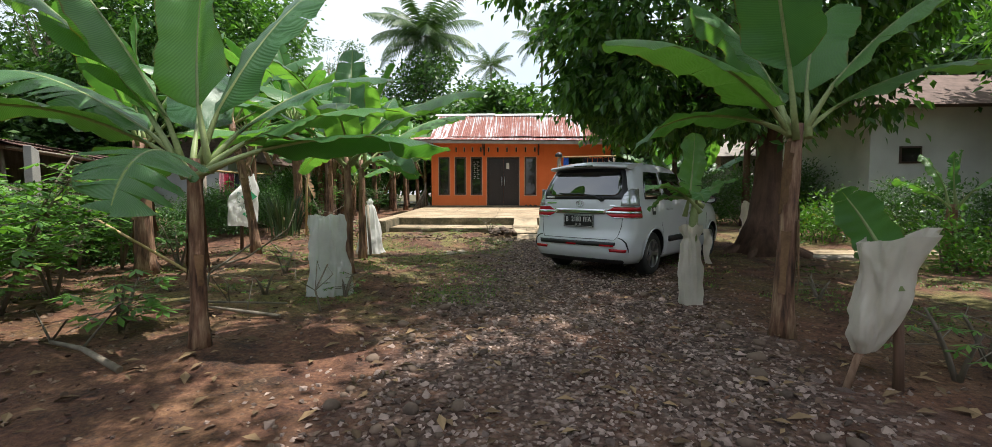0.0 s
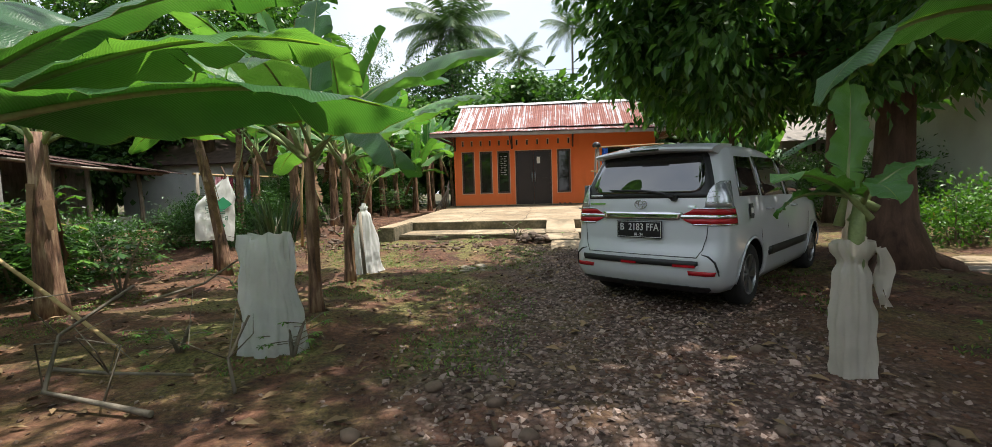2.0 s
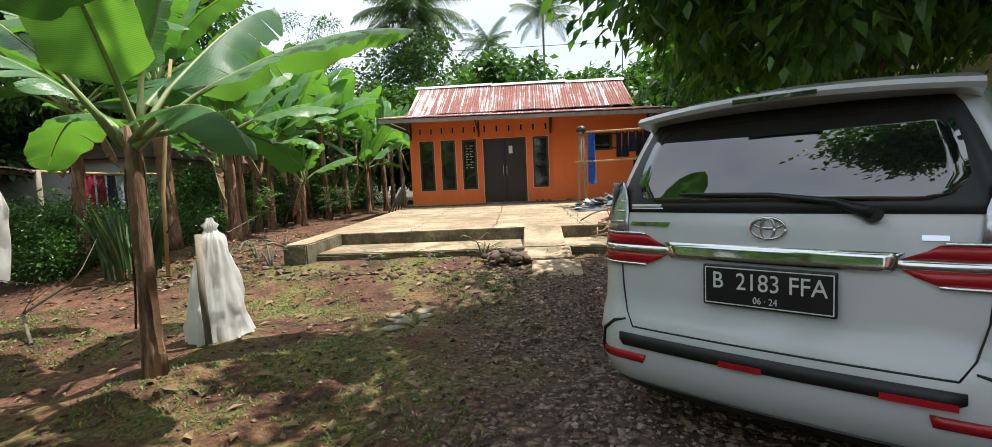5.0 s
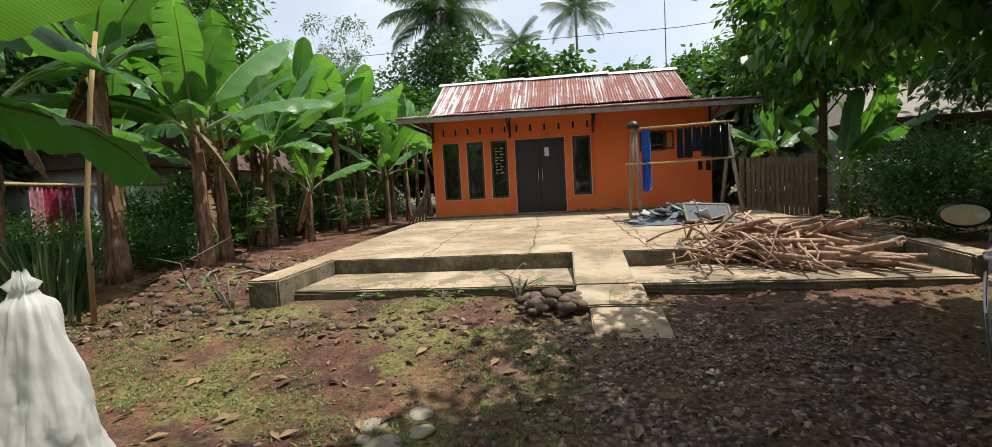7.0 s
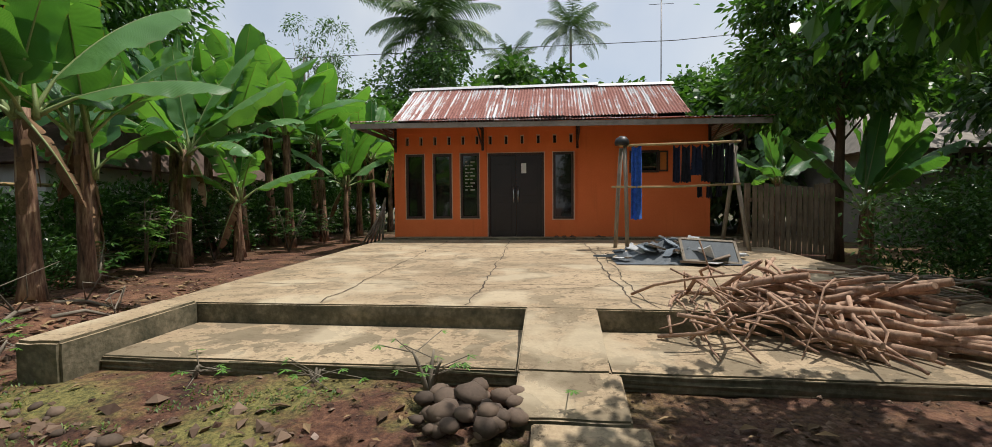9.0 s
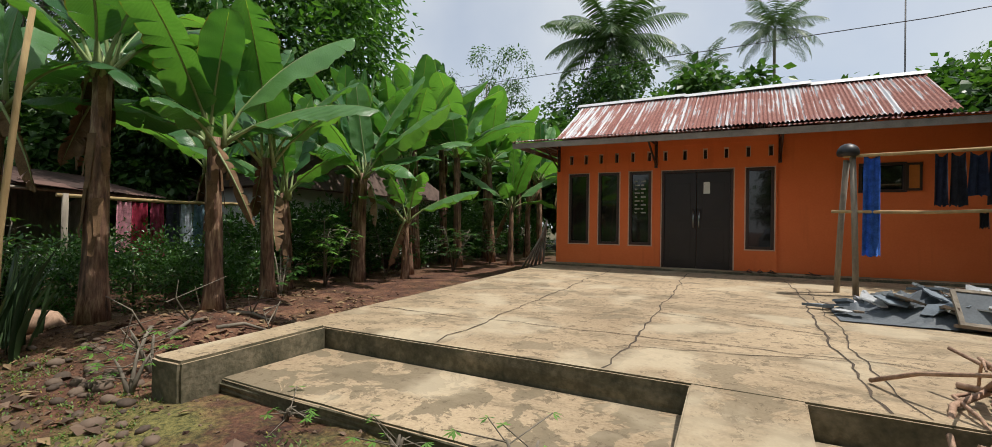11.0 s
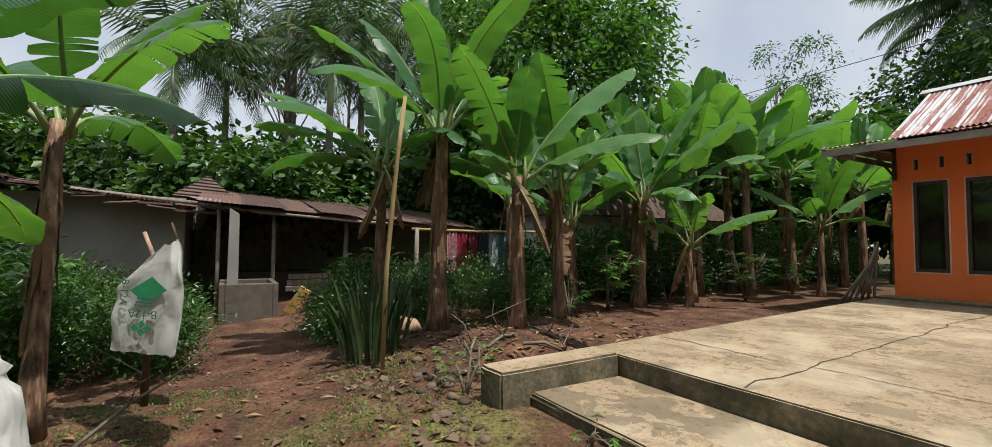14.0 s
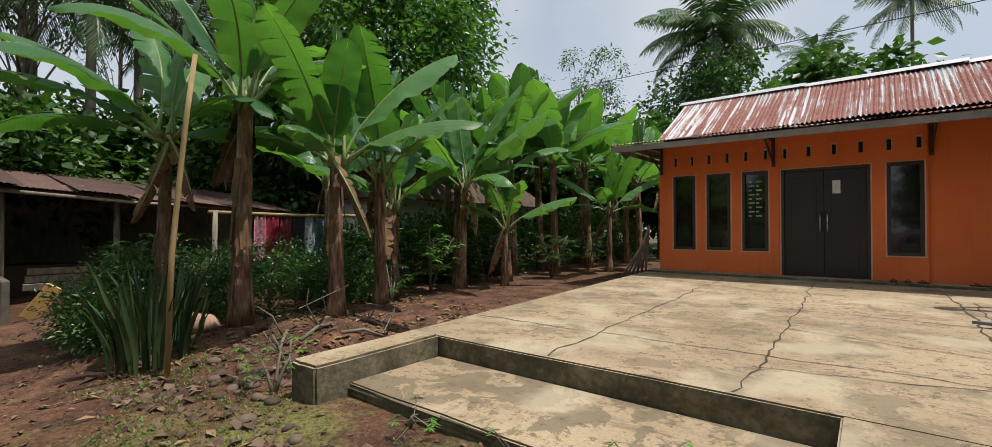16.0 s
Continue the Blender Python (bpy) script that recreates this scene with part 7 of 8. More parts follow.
neighbour(9.3, 15.5, 14.0, 18.5, 3.5, WHITEPLASTER, TILE, "white plastered neighbour house behind trees", windows=((-2.1, 1.95, 0.55, 0.45), (1.2, 1.5, 0.8, 1.0)))
neighbour(9.4, 14.0, 24.0, 29.0, 3.0, GREYPLASTER, FASCIA, "grey plastered neighbour house behind the hedge", vents=True)
neighbour(-16.5, -11.6, 19.0, 27.0, 2.6, WHITEPLASTER, TILE, "low plastered house behind the banana row")

# fence of upright slats beside the house
fence = empty("slat_fence", pose(3.85, 18.6, 0.55, 0, 0, 12), "weathered upright slat fence panel beside the house", "fence")
rnd = random.Random(61)
for k in range(15):
    x = 0.11 * k
    bm = bmesh.new()
    add_box(bm, x, x + 0.085, -0.012, 0.012, 0, 1.30 + rnd.uniform(-0.06, 0.06), 0.004)
    part("slat", bm, FENCEWOOD, fence)
for z in (0.45, 1.0):
    box("rail", -0.05, 1.65, 0.014, 0.05, z, z + 0.07, FENCEWOOD, fence)
for x in (-0.05, 1.62):
    box("post", x - 0.04, x + 0.04, 0.052, 0.13, -0.1, 1.35, FENCEWOOD, fence)

# ---- firewood, rubble and tarpaulin on the terrace ----
def firewood():
    rnd = random.Random(71)
    pile = empty("firewood_pile", pose(2.2, 13.14, 0.43), "heap of dry branches and split firewood on the terrace", "firewood")
    for k in range(120):
        thick = k > 72
        cx = rnd.uniform(-1.0, 0.3) if not thick else rnd.uniform(-0.2, 1.05)
        cy = rnd.uniform(-0.35, 0.75)
        env = 0.22 * max(0.15, 1 - ((cx + 0.1) / 1.7) ** 2) * max(0.2, 1 - ((cy - 0.15) / 0.85) ** 2)
        z = rnd.uniform(0.02, 1.0) * env + 0.02 + (0.19 if cy > 0.3 else 0)
        ln = rnd.uniform(0.5, 1.15)
        az = rnd.gauss(-1.0, 0.3) if thick else rnd.gauss(-1.5, 0.7)
        el = rnd.gauss(0.12, 0.2) if thick else rnd.gauss(0.1, 0.4)
        d = Vector((math.cos(az) * math.cos(el), math.sin(az) * math.cos(el), math.sin(el)))
        bend = Vector((rnd.gauss(0, 0.06), rnd.gauss(0, 0.06), abs(rnd.gauss(0, 0.05)))) * (1.8 if not thick else 0.5)
        c = Vector((cx, cy, z))
        pts = [c - d * ln / 2, c - d * ln / 6 + bend, c + d * ln / 6 + bend * 0.7, c + d * ln / 2]
        for p in pts:
            p.z = max(p.z, 0.02 if p.y < 0.2 else 0.22)
        r = rnd.uniform(0.026, 0.054) if thick else rnd.uniform(0.007, 0.022)
        tube("branch", pts, [r, r * 0.95, r * 0.85, r * 0.6], BRANCH, pile, 6)
    for k in range(40):
        cx, cy = rnd.uniform(1.0, 1.9), rnd.uniform(0.2, 1.3)
        az = rnd.uniform(-0.9, 0.3)
        d = Vector((math.cos(az), math.sin(az), rnd.gauss(0, 0.06)))
        c = Vector((cx - 0.3, cy, 0.22 + rnd.uniform(0.0, 0.2)))
        ln = rnd.uniform(0.3, 0.8)
        tube("branch", [c - d * ln / 2, c + Vector((0, 0, 0.04)), c + d * ln / 2], [0.012, 0.011, 0.006], BARK_GREY, pile, 5)
    return pile


firewood()
heap = empty("rubble_heap", pose(2.02, 16.65, terrace_top(16.65)), "heap of rubble and grey sheets under a tarpaulin", "rubble")
rnd = random.Random(73)
verts, faces = [], []
n = 26
for j in range(n + 1):
    for i in range(n + 1):
        u, v = 2 * i / n - 1, 2 * j / n - 1
        r = math.hypot(u, v)
        z = 0.22 * max(0, 1 - r ** 1.3) + 0.22 * noise.noise((u * 3, v * 3, 1)) * max(0, 1.1 - r) + 0.16 * abs(noise.noise((u * 7, v * 7, 4))) * max(0, 1.1 - r)
        verts.append((0.95 * u, 0.62 * v, max(z, 0.0) + 0.003))
for j in range(n):
    for i in range(n):
        faces.append((j * (n + 1) + i, j * (n + 1) + i + 1, (j + 1) * (n + 1) + i + 1, (j + 1) * (n + 1) + i))
soup("tarpaulin", verts, faces, TARP, heap)
box("screen_panel", -0.36, 0.40, -0.02, 0.02, 0, 0.36, TARP, heap, 0.006, m=pose(0.30, -0.58, 0.02, -38, 4, 8))
bm = bmesh.new()
for a in ((-0.38, -0.34, 0, 0.38), (0.40, 0.44, 0, 0.38), (-0.34, 0.40, 0.36, 0.39), (-0.34, 0.40, 0, 0.03)):
    add_box(bm, a[0], a[1], -0.03, -0.005, a[2], a[3], m=pose(0.30, -0.58, 0.02, -38, 4, 8))
part("panel_frame", bm, GREYWOOD, heap)
BROKEN = [simple("broken_sheet_%s" % tone, c, 0.8, vary=0.35, scale=7, bump=0.3) for tone, c in (("pale", (0.42, 0.43, 0.44)), ("slate", (0.15, 0.18, 0.21)), ("brown", (0.20, 0.15, 0.11)))]
for k in range(74):
    # jagged plates: an uneven polygon with a few centimetres of thickness
    a, r = rnd.uniform(0, 6.28), rnd.uniform(0.05, 1.05) ** 0.7
    wide = rnd.uniform(0.05, 0.20)
    corners = sorted(rnd.uniform(0, 6.28) for _ in range(rnd.randrange(5, 8)))
    bm = bmesh.new()
    f = bm.faces.new([bm.verts.new((wide * math.cos(t) * rnd.uniform(0.7, 1.3), wide * 0.75 * math.sin(t) * rnd.uniform(0.7, 1.3), 0)) for t in corners])
    ext = bmesh.ops.extrude_face_region(bm, geom=[f])
    bmesh.ops.translate(bm, vec=(0, 0, rnd.uniform(0.008, 0.03)), verts=[v for v in ext["geom"] if isinstance(v, bmesh.types.BMVert)])
    bmesh.ops.recalc_face_normals(bm, faces=bm.faces)
    z = 0.03 + 0.26 * max(0, 1 - r ** 1.3) + rnd.uniform(0, 0.06) * (r < 0.9)
    bmesh.ops.transform(bm, matrix=pose(r * math.cos(a) * 1.05, r * math.sin(a) * 0.66, z, rnd.gauss(0, 22) * (r < 0.9), rnd.gauss(0, 22) * (r < 0.9), rnd.uniform(0, 360)), verts=bm.verts)
    part("broken_sheet", bm, BROKEN[(0, 1, 1, 0, 2)[k % 5]], heap)


def rock(name, x, y, z, s, seed, material=None, parent=None, flat=0.65):
    rnd = random.Random(seed)
    bm = bmesh.new()
    bmesh.ops.create_icosphere(bm, subdivisions=2 if s > 0.05 else 1, radius=1.0)
    a, b = rnd.uniform(0.75, 1.25), rnd.uniform(0.7, 1.1)
    for v in bm.verts:
        k = 1 + 0.22 * noise.noise(v.co * 1.4 + Vector((seed, 0, 0)))
        v.co = Vector((v.co.x * a * s * k, v.co.y * b * s * k, v.co.z * flat * s * k))
    ob = part(name, bm, material or STONE, parent, "", True)
    ob.matrix_basis = pose(x, y, z, rnd.uniform(-12, 12), rnd.uniform(-12, 12), rnd.uniform(0, 360))
    return ob


# stones by the ramp, along the terrace and at the drive's edge
stones = empty("stone_pile", pose(-0.27, 11.78, rest(-0.27, 11.78)), "pile of rounded river stones beside the ramp", "stones")
rnd = random.Random(81)
for k in range(44):
    x, y = rnd.uniform(-0.35, 0.22), rnd.uniform(-0.2, 0.3)
    rock("stone", x + 0.05, y, 0.03 + 0.12 * rnd.random() * max(0, 1 - abs(x) * 1.6), rnd.uniform(0.04, 0.085), 800 + k, parent=stones)
flats = empty("stepping_stones", pose(-1.1, 9.78, rest(-1.1, 9.78)), "flat pale stones set in the moss", "stones")
PALESTONE = simple("pale_flat_stone", (0.26, 0.225, 0.17), 0.9, vary=0.3, scale=8, bump=0.3)
for k, (x, y, s) in enumerate(((0.0, 0, 0.14), (0.16, 0.15, 0.09), (-0.15, 0.22, 0.10), (0.10, 0.36, 0.09), (-0.05, -0.2, 0.12), (0.2, -0.16, 0.07), (-0.12, 0.05, 0.08))):
    rock("stone", x, y, 0.0, s * 0.9, 840 + k, PALESTONE, flats, 0.2)
# cobbles near the drive, each one apart
for k in range(190):
    u = rnd.random()
    if u < 0.34:
        y = rnd.uniform(2.4, 6.4)
        x = -0.55 + 0.05 * y + rnd.gauss(0, 0.28) - 0.1
    elif u < 0.56:
        y = rnd.uniform(2.6, 6.5)
        x = 1.75 + rnd.gauss(0, 0.35)
    elif u < 0.82:
        x = rnd.uniform(-5.6, -1.2)
        y = 11.62 + 0.35 * math.sin(x) * 0.4 + rnd.gauss(0, 0.13) - 0.12 * (x + 3)
        y = min(y, 11.98)
    else:
        x = rnd.uniform(-5.0, -3.3)
        y = 11.9 + 0.2 * (-3.3 - x) + rnd.gauss(0, 0.09)
    s = 0.018 + 0.04 * rnd.random() ** 2 if u < 0.56 else 0.02 + 0.045 * rnd.random() ** 1.7
    rock("stone", x, y, rest(x, y) + s * 0.2, s, 900 + k, parent=ground)


def gravel(n, seed, x_of, y_of, s_of, name, label, material):
    """Loose chips, joined: three- to five-centimetre crushed stone."""
    rnd = random.Random(seed)
    base = [Vector(v) for v in ((1, 0, 0), (-1, 0, 0), (0, 1, 0), (0, -1, 0), (0, 0, 1), (0, 0, -0.6))]
    tri = ((0, 2, 4), (2, 1, 4), (1, 3, 4), (3, 0, 4), (2, 0, 5), (1, 2, 5), (3, 1, 5), (0, 3, 5))
    verts, faces = [], []
    for k in range(n):
        y = y_of(rnd)
        x = x_of(rnd, y)
        s = s_of(rnd)
        m = pose(x, y, rest(x, y) + s * 0.12, rnd.uniform(-40, 40), rnd.uniform(-40, 40), rnd.uniform(0, 360))
        o = len(verts)
        a = [rnd.uniform(0.7, 1.3) for _ in range(3)]
        verts += [m @ Vector((v.x * s * a[0] * rnd.uniform(0.75, 1.2), v.y * s * a[1] * rnd.uniform(0.75, 1.2), v.z * s * 0.62 * a[2])) for v in base]
        faces += [(o + i, o + j, o + q) for i, j, q in tri]
    ob = soup(name, verts, faces, material)
    return tagged(ob, label, "gravel", kind="stuff")


gravel(16000, 91, lambda r, y: 0.72 + 0.03 * y + r.gauss(0, 0.85), lambda r: 1.2 + 10.4 * r.random() ** 1.25, lambda r: 0.008 + 0.020 * r.random() ** 2, "gravel", "dark crushed stone spread over the drive", CHIP)
gravel(7000, 92, lambda r, y: r.uniform(-6.5, 4.5), lambda r: r.uniform(2.0, 14.0), lambda r: 0.008 + 0.02 * r.random() ** 2, "pebbles", "scattered pebbles and clods on the earth", STONE_LOOSE)


def litter(n, seed):
    rnd = random.Random(seed)
    verts, faces = [], []
    for k in range(n):
        x, y = rnd.uniform(-7, 5), rnd.uniform(1.5, 16)
        if x > -3.6 and y > 12.0:
            x = rnd.uniform(-7, -4)
        s = rnd.uniform(0.02, 0.075)
        m = pose(x, y, rest(x, y) + 0.016, rnd.uniform(-15, 15), rnd.uniform(-15, 15), rnd.uniform(0, 360))
        o = len(verts)
        verts += [m @ Vector(v) for v in ((-s, 0, 0), (0, -s * 0.4, s * 0.2), (s, 0, 0.0), (0, s * 0.4, s * 0.25), (0, 0, s * 0.05))]
        faces += [(o, o + 1, o + 4), (o + 1, o + 2, o + 4), (o + 2, o + 3, o + 4), (o + 3, o, o + 4)]
    return tagged(soup("leaf_litter", verts, faces, LITTER), "dry fallen leaves scattered on the earth", "leaf litter", kind="stuff")


litter(2600, 93)


def weeds(n, seed, xr, yr, size):
    rnd = random.Random(seed)
    verts, faces = [], []
    while n > 0:
        x, y = rnd.uniform(*xr), rnd.uniform(*yr)
        if noise.noise((x * 0.9, y * 0.9, 11)) < 0.02:
            n -= 0.25
            continue
        for q in range(7):
            a = rnd.uniform(0, 6.28)
            s = size * rnd.uniform(0.5, 1.3)
            z = rest(x, y)
            d = Vector((math.cos(a), math.sin(a), rnd.uniform(0.25, 1.2))).normalized() * s
            w = Vector((-math.sin(a), math.cos(a), 0)) * s * 0.17
            p = Vector((x + rnd.gauss(0, 0.03), y + rnd.gauss(0, 0.03), z))
            o = len(verts)
            verts += [p, p + d * 0.6 + w, p + d, p + d * 0.6 - w]
            faces += [(o, o + 1, o + 2), (o, o + 2, o + 3)]
        n -= 1
    return tagged(soup("weeds", verts, faces, GRASS), "low grass and moss tufts on the earth", "weeds", kind="stuff")


weeds(4200, 94, (-5.5, 0.0), (5.6, 12.1), 0.032)
gravel(9000, 95, lambda r, y: r.uniform(-9.0, 5.0), lambda r: r.uniform(1.6, 20.0), lambda r: 0.008 + 0.024 * r.random() ** 3, "clods", "dry crumbs of red-brown earth", CLOD)
gravel(220, 96, lambda r, y: r.uniform(-5.6, -1.0), lambda r: 11.45 + r.gauss(0, 0.15), lambda r: 0.02 + 0.045 * r.random() ** 2, "rubble_line", "line of brown stones half sunk in the moss", STONE_LOOSE)
gravel(800, 97, lambda r, y: r.choice((-0.45, 1.7)) + 0.02 * y + r.gauss(0, 0.26), lambda r: r.uniform(1.6, 6.5), lambda r: 0.012 + 0.03 * r.random() ** 2, "gravel_edge", "coarse stones along the edges of the drive", CHIP)
gravel(60, 98, lambda r, y: r.uniform(-5.2, -3.7), lambda r: r.uniform(11.0, 14.5), lambda r: 0.015 + 0.05 * r.random() ** 2, "bank_stones", "brown stones and clods on the bank", STONE_LOOSE)
weeds(700, 95, (2.6, 6.0), (5.0, 9.5), 0.04)
for k, (x, y, h) in enumerate(((-0.6, 12.2, 0.30), (-3.65, 12.0, 0.34), (-4.0, 12.3, 0.4), (-1.4, 12.25, 0.12), (-2.3, 12.25, 0.12), (-1.75, 6.0, 0.3), (3.05, 3.9, 0.5), (3.5, 4.2, 0.5), (-3.3, 7.6, 0.4), (-2.7, 6.0, 0.3), (3.6, 6.3, 0.3), (0.25, 12.2, 0.12))):
    cassava(x, y, h, 600 + k, 4, BRIGHTLEAF, 0.06 if h < 0.4 else 0.09, "small green weed with pointed leaves")


# fallen branches and roots
def fallen(points, r, seed, label="dry fallen branch on the earth"):
    rnd = random.Random(seed)
    x, y = points[0][:2]
    b = empty("fallen_branch", pose(0, 0, 0), label, "branch", "fallen branches")
    pts = [Vector((px, py, rest(px, py) + pz)) for px, py, pz in points]
    r *= 0.6
    tube("limb", pts, [r * (1 - 0.6 * i / len(pts)) for i in range(len(pts))], BARK_GREY, b, 7, 0.08, rnd=rnd)
    for k in range(3):
        q = pts[rnd.randrange(1, len(pts))]
        tube("twig", [q, q + Vector((rnd.uniform(-0.2, 0.2), rnd.uniform(-0.2, 0.2), rnd.uniform(0.08, 0.3))), q + Vector((rnd.uniform(-0.3, 0.3), rnd.uniform(-0.3, 0.3), rnd.uniform(0.1, 0.45)))], [r * 0.4, r * 0.3, r * 0.12], BARK_GREY, b, 5)
    return b


fallen([(-1.95, 4.95, 0.03), (-2.3, 5.0, 0.06), (-2.75, 5.05, 0.10), (-2.8, 5.2, 0.4), (-2.55, 5.5, 0.65)], 0.032, 1)
fallen([(-1.75, 5.35, 0.0), (-1.82, 5.4, 0.2), (-1.73, 5.5, 0.45)], 0.022, 2, "small dry stump with thin twigs")
fallen([(-4.6, 7.6, 0.02), (-4.2, 8.1, 0.15), (-3.9, 8.3, 0.4), (-3.6, 8.2, 0.5)], 0.03, 3)
fallen([(-2.3, 3.6, 0.02), (-2.7, 3.75, 0.1), (-3.2, 4.0, 0.05)], 0.04, 4, "dark half-buried root on the earth")
fallen([(-3.4, 5.6, 0.02), (-2.8, 5.5, 0.04), (-2.2, 5.55, 0.03)], 0.025, 5)
fallen([(-4.2, 9.2, 0.02), (-4.6, 9.5, 0.2), (-4.4, 9.8, 0.45)], 0.028, 6)
for k in range(5):
    a = rnd.uniform(0, 6.28)
    x, y = -4.95 + rnd.uniform(-0.7, 0.5), 13.0 + rnd.uniform(-0.5, 0.7)
    fallen([(x, y, 0.0), (x + 0.25 * math.cos(a), y + 0.25 * math.sin(a), 0.05), (x + 0.5 * math.cos(a), y + 0.5 * math.sin(a), 0.0)], 0.04, 20 + k, "dry banana roots and husks on the bank")
log = rock("tree_stump", -5.85, 12.2, 0.55, 0.22, 77, BRANCH)
tagged(log, "pale cut stump lying at the banana stems", "stump")

# planks leaning at the house corner
lean = empty("leaning_planks", pose(-3.95, 20.45, 0.55), "old planks leaning against the house corner", "planks")
for k in range(6):
    tube("plank", [(-0.55 + 0.09 * k, -0.1 + 0.05 * k, 0), (-0.05, 0.05 * k, 0.85 + 0.07 * k)], 0.028, GREYWOOD, lean, 4)
# flip-flops at the door
for k, (x, a) in enumerate(((0.25, 10), (0.42, -5), (0.62, 30), (1.25, 80))):
    bm = bmesh.new()
    q = [(0.045 * math.cos(t) * (1.15 if math.sin(t) > 0 else 0.85), 0.12 * math.sin(t)) for t in np.linspace(0, 2 * math.pi, 15)[:-1]]
    f = bm.faces.new([bm.verts.new((u, v, 0)) for u, v in q])
    ext = bmesh.ops.extrude_face_region(bm, geom=[f])
    bmesh.ops.translate(bm, vec=(0, 0, 0.02), verts=[v for v in ext["geom"] if isinstance(v, bmesh.types.BMVert)])
    sh = part("sandal", bm, FRAMEWOOD)
    sh.matrix_basis = pose(x, 20.40, 0.778, 0, 0, a)
    bm = bmesh.new()
    add_tube(bm, [(-0.04, 0.0, 0.018), (0, 0.06, 0.05), (0.04, 0.0, 0.018)], 0.007, 5)
    part("strap", bm, BLACKPLASTIC, sh)
    tagged(sh, "brown rubber sandal by the door", "sandal", "sandals at the door")

# concrete path on the other side of the drive
path = empty("side_path", pose(0, 0, 0), "narrow concrete path leading to the neighbour's house", "path", kind="structure")
for k in range(5):
    x = 5.4 + 1.35 * k
    box("path_slab", x, x + 1.33, 9.75, 10.45, ground_z(x, 10) - 0.06, ground_z(x, 10) + 0.05 + 0.006 * (k % 2), CONCRETE, path, 0.015)
shade_board = box("dark_board", 4.9, 6.6, 9.2, 9.5, 0.10, 0.17, GREYWOOD, None, 0.01)
tagged(shade_board, "weathered plank lying beside the path", "plank")

# ---- distance ----
def woods():
    rnd = random.Random(120)
    spots = [(-19, 38, 8, 4.5), (-28, 26, 8, 6), (-22, 14, 5.4, 4.6), (-18.5, 11, 4.8, 3.6), (-19, 18, 5.4, 4), (-7, 37, 7, 3.8), (-11.5, 37, 7.5, 4), (-13.5, 31, 7, 3.6), (-24, 22, 7, 5.5), (-22, 27, 7.5, 5), (-15.5, 33, 7.5, 4), (-26, 6, 6.5, 5.5), (-20, -2, 9, 5), (-10.5, 50, 16.0, 5.8), (-3, 46, 11, 5), (-1, 34, 8.2, 3.8), (5, 42, 8.5, 5), (9, 38, 8.5, 4.5), (14, 36, 9, 5), (18, 28, 10, 5.5),
             (20, 18, 10, 5.5), (22, 8, 10, 5.5), (18, -2, 9, 5), (13, 44, 10, 5), (-22, 44, 10, 5), (22, 40, 11, 6), (-30, 34, 13, 7), (-13, -8, 7, 4.5), (13, -9, 7, 4.5), (-6, -22, 8, 5), (6, -22, 8, 5), (3.2, 33, 6.2, 3.2), (8.0, 30, 6.5, 3.4)]
    for k, (x, y, h, r) in enumerate(spots):
        tree(x, y, h * 0.75, h * 0.56, (r, r, h * 0.46), 130, 20000 if -25 < x < -12 else 15000, FARLEAF, 0.31 if -25 < x < -12 and y < 35 else 0.42, 700 + k, 0.22, BARK_GREY, "tall dark green tree in the wood behind the yard", group="wood behind the yard", clump=1.0 * r / 4.5, slim=0.55, plain=True)


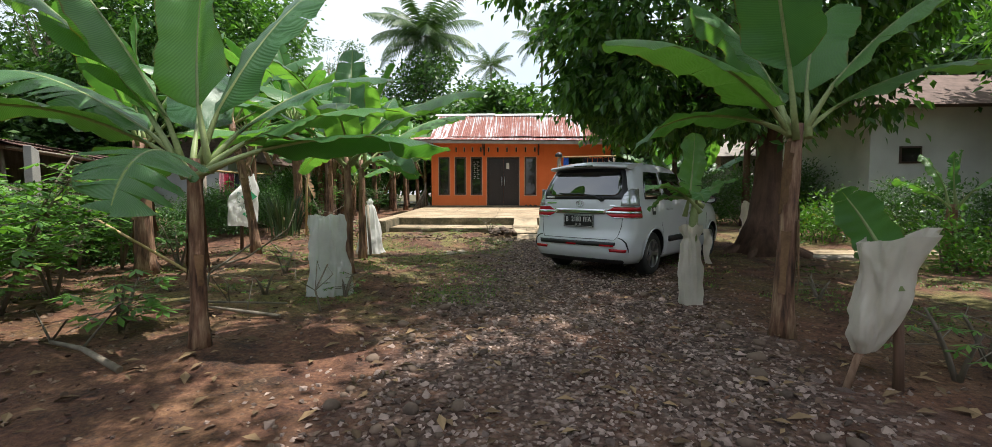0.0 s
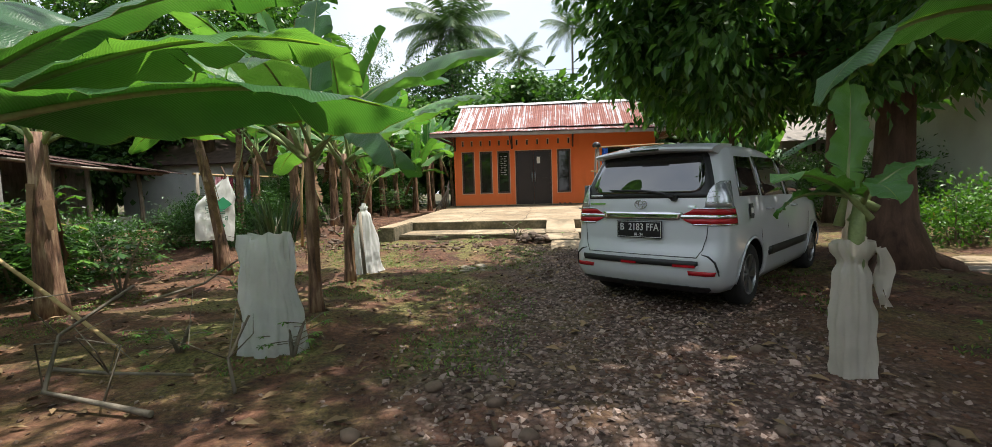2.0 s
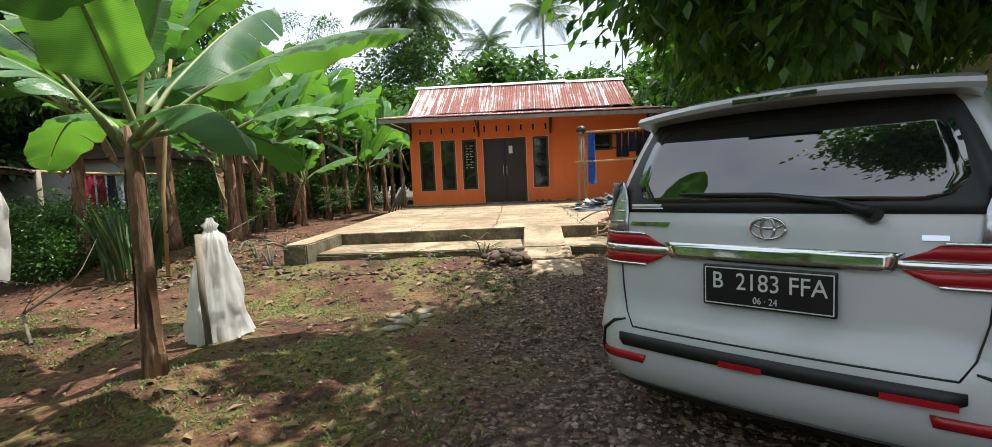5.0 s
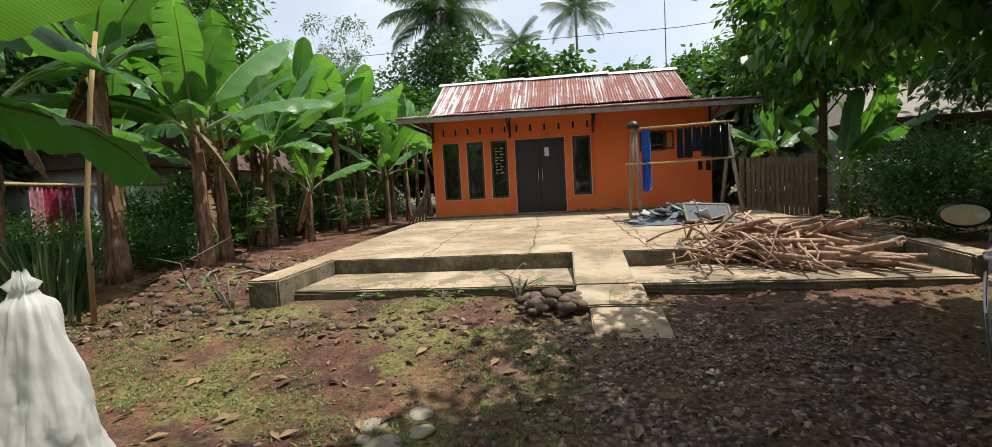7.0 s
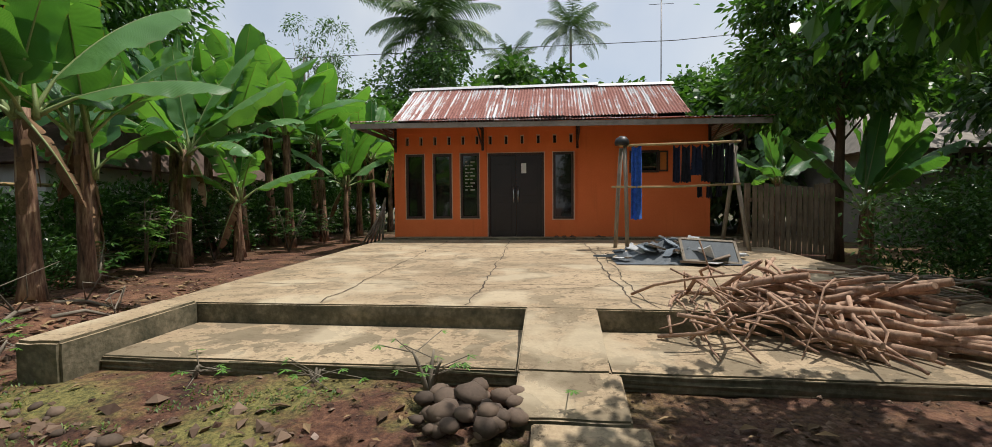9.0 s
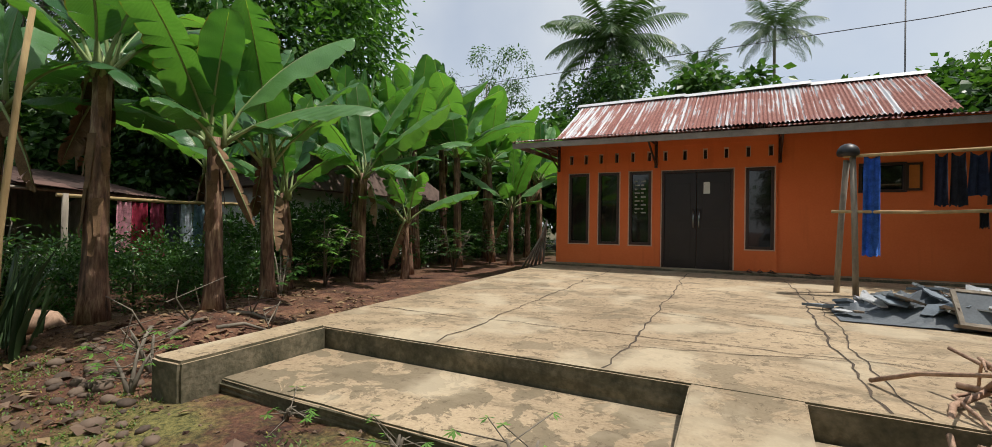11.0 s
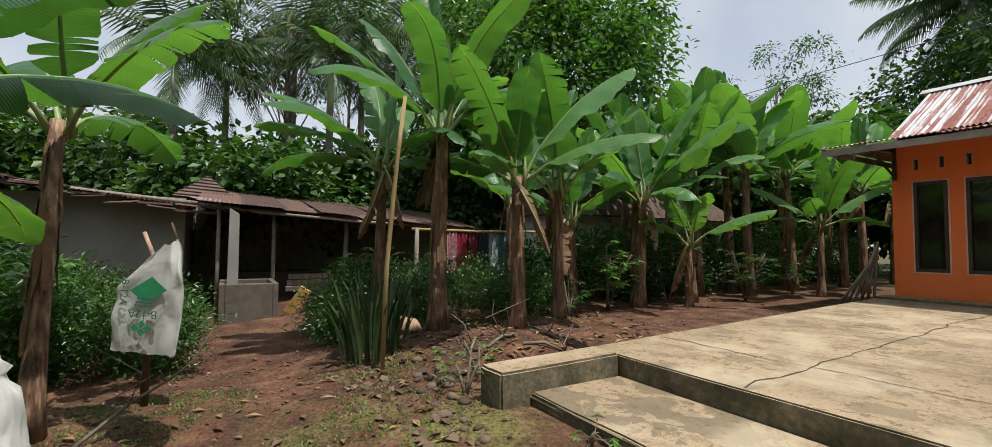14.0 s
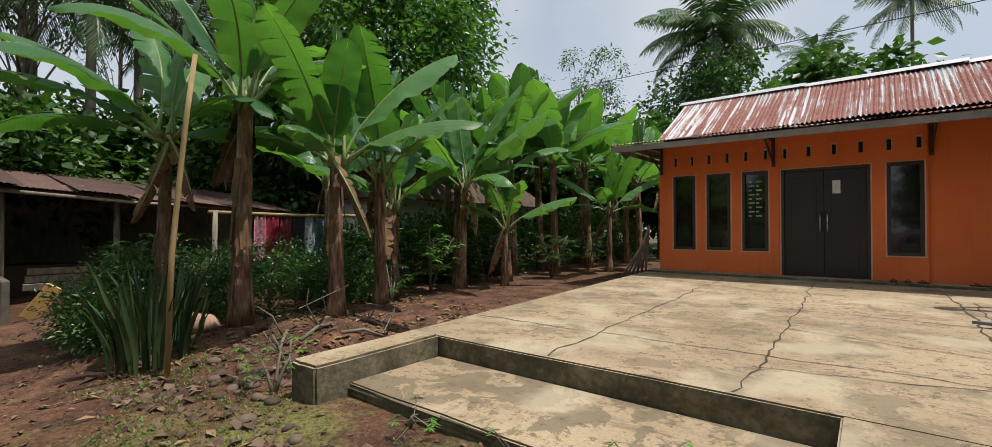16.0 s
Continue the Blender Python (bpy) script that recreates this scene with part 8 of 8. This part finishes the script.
woods()
tree(-13.2, 19.6, 8.0, 6.6, (4.4, 4.4, 3.9), 190, 30000, BIGLEAF, 0.26, 760, 0.25, BARK, "large dark mango tree rising behind the banana row", clump=0.9, slim=0.5)
tree(-15.0, 37, 10.5, 10.9, (3.0, 2.6, 2.6), 26, 2400, FARLEAF, 0.22, 761, 0.14, BARK_GREY, "slender tree with a thin open crown", clump=0.55)
tree(-19.0, 12.0, 10, 9.5, (4.0, 4.0, 3.0), 34, 3200, FARLEAF, 0.26, 762, 0.16, BARK_GREY, "slender feathery tree with a thin crown", clump=0.7)
for k, (x, y, h, w) in enumerate(((-21.5, 16.5, 10.5, 2.4), (-23.5, 12.5, 11.5, 2.8), (-20.5, 20.5, 11.0, 2.4), (-27.0, 16.0, 13.0, 3.0))):
    tree(x, y, h, h * 0.92, (w, w, h * 0.28), 22, 2200, FARLEAF, 0.2, 780 + k, 0.13, BARK_GREY, "slender pale-stemmed tree with a thin open crown", group="slender trees", clump=0.6)
tree(15.0, 46, 10.5, 11.0, (4.0, 3.0, 1.8), 26, 2000, FARLEAF, 0.24, 763, 0.14, BARK_GREY, "slender tree with a thin open crown", clump=0.55)
palm(-10.3, 50, 17.4, 771, 34, 6.3, leaflets=44)
palm(1.9, 60, 20.0, 772, 26, 4.4)
palm(-3.6, 58, 16.4, 773, 22, 3.4, (-0.6, 0))
palm(-20.0, 15.0, 10.6, 774, 22, 4.0)
palm(-17.6, 19.5, 11.8, 775, 22, 3.8)
palm(-24.0, 18.0, 10.0, 776, 22, 3.8)
palm(-19.0, 8.5, 8.2, 777, 20, 3.4)
palm(-23.0, 10.0, 9.2, 778, 20, 3.6)
palm(-18.2, 13.4, 8.6, 779, 20, 3.0)
palm(-26.0, 13.0, 12.4, 790, 20, 3.6)
palm(-22.5, 19.0, 12.6, 791, 20, 3.4)

# overhead wire and aerial
wire = tube("overhead_wire", [(-30, 30, 8.6), (-12, 27, 7.4), (4, 25, 6.7), (20, 24, 7.2)], 0.012, BLACKPLASTIC, None, 5)
tagged(wire, "thin black overhead wire above the yard", "wire")
aer = empty("aerial", pose(5.9, 36, 0.1), "television aerial on a tall thin mast", "aerial")
tube("mast", [(0, 0, 0), (0, 0, 12.8)], 0.03, BLACKPLASTIC, aer, 6)
for z, w in ((12.7, 0.4), (12.45, 0.5), (12.2, 0.65)):
    tube("rod", [(-w, 0, z), (w, 0, z)], 0.012, BLACKPLASTIC, aer, 5)
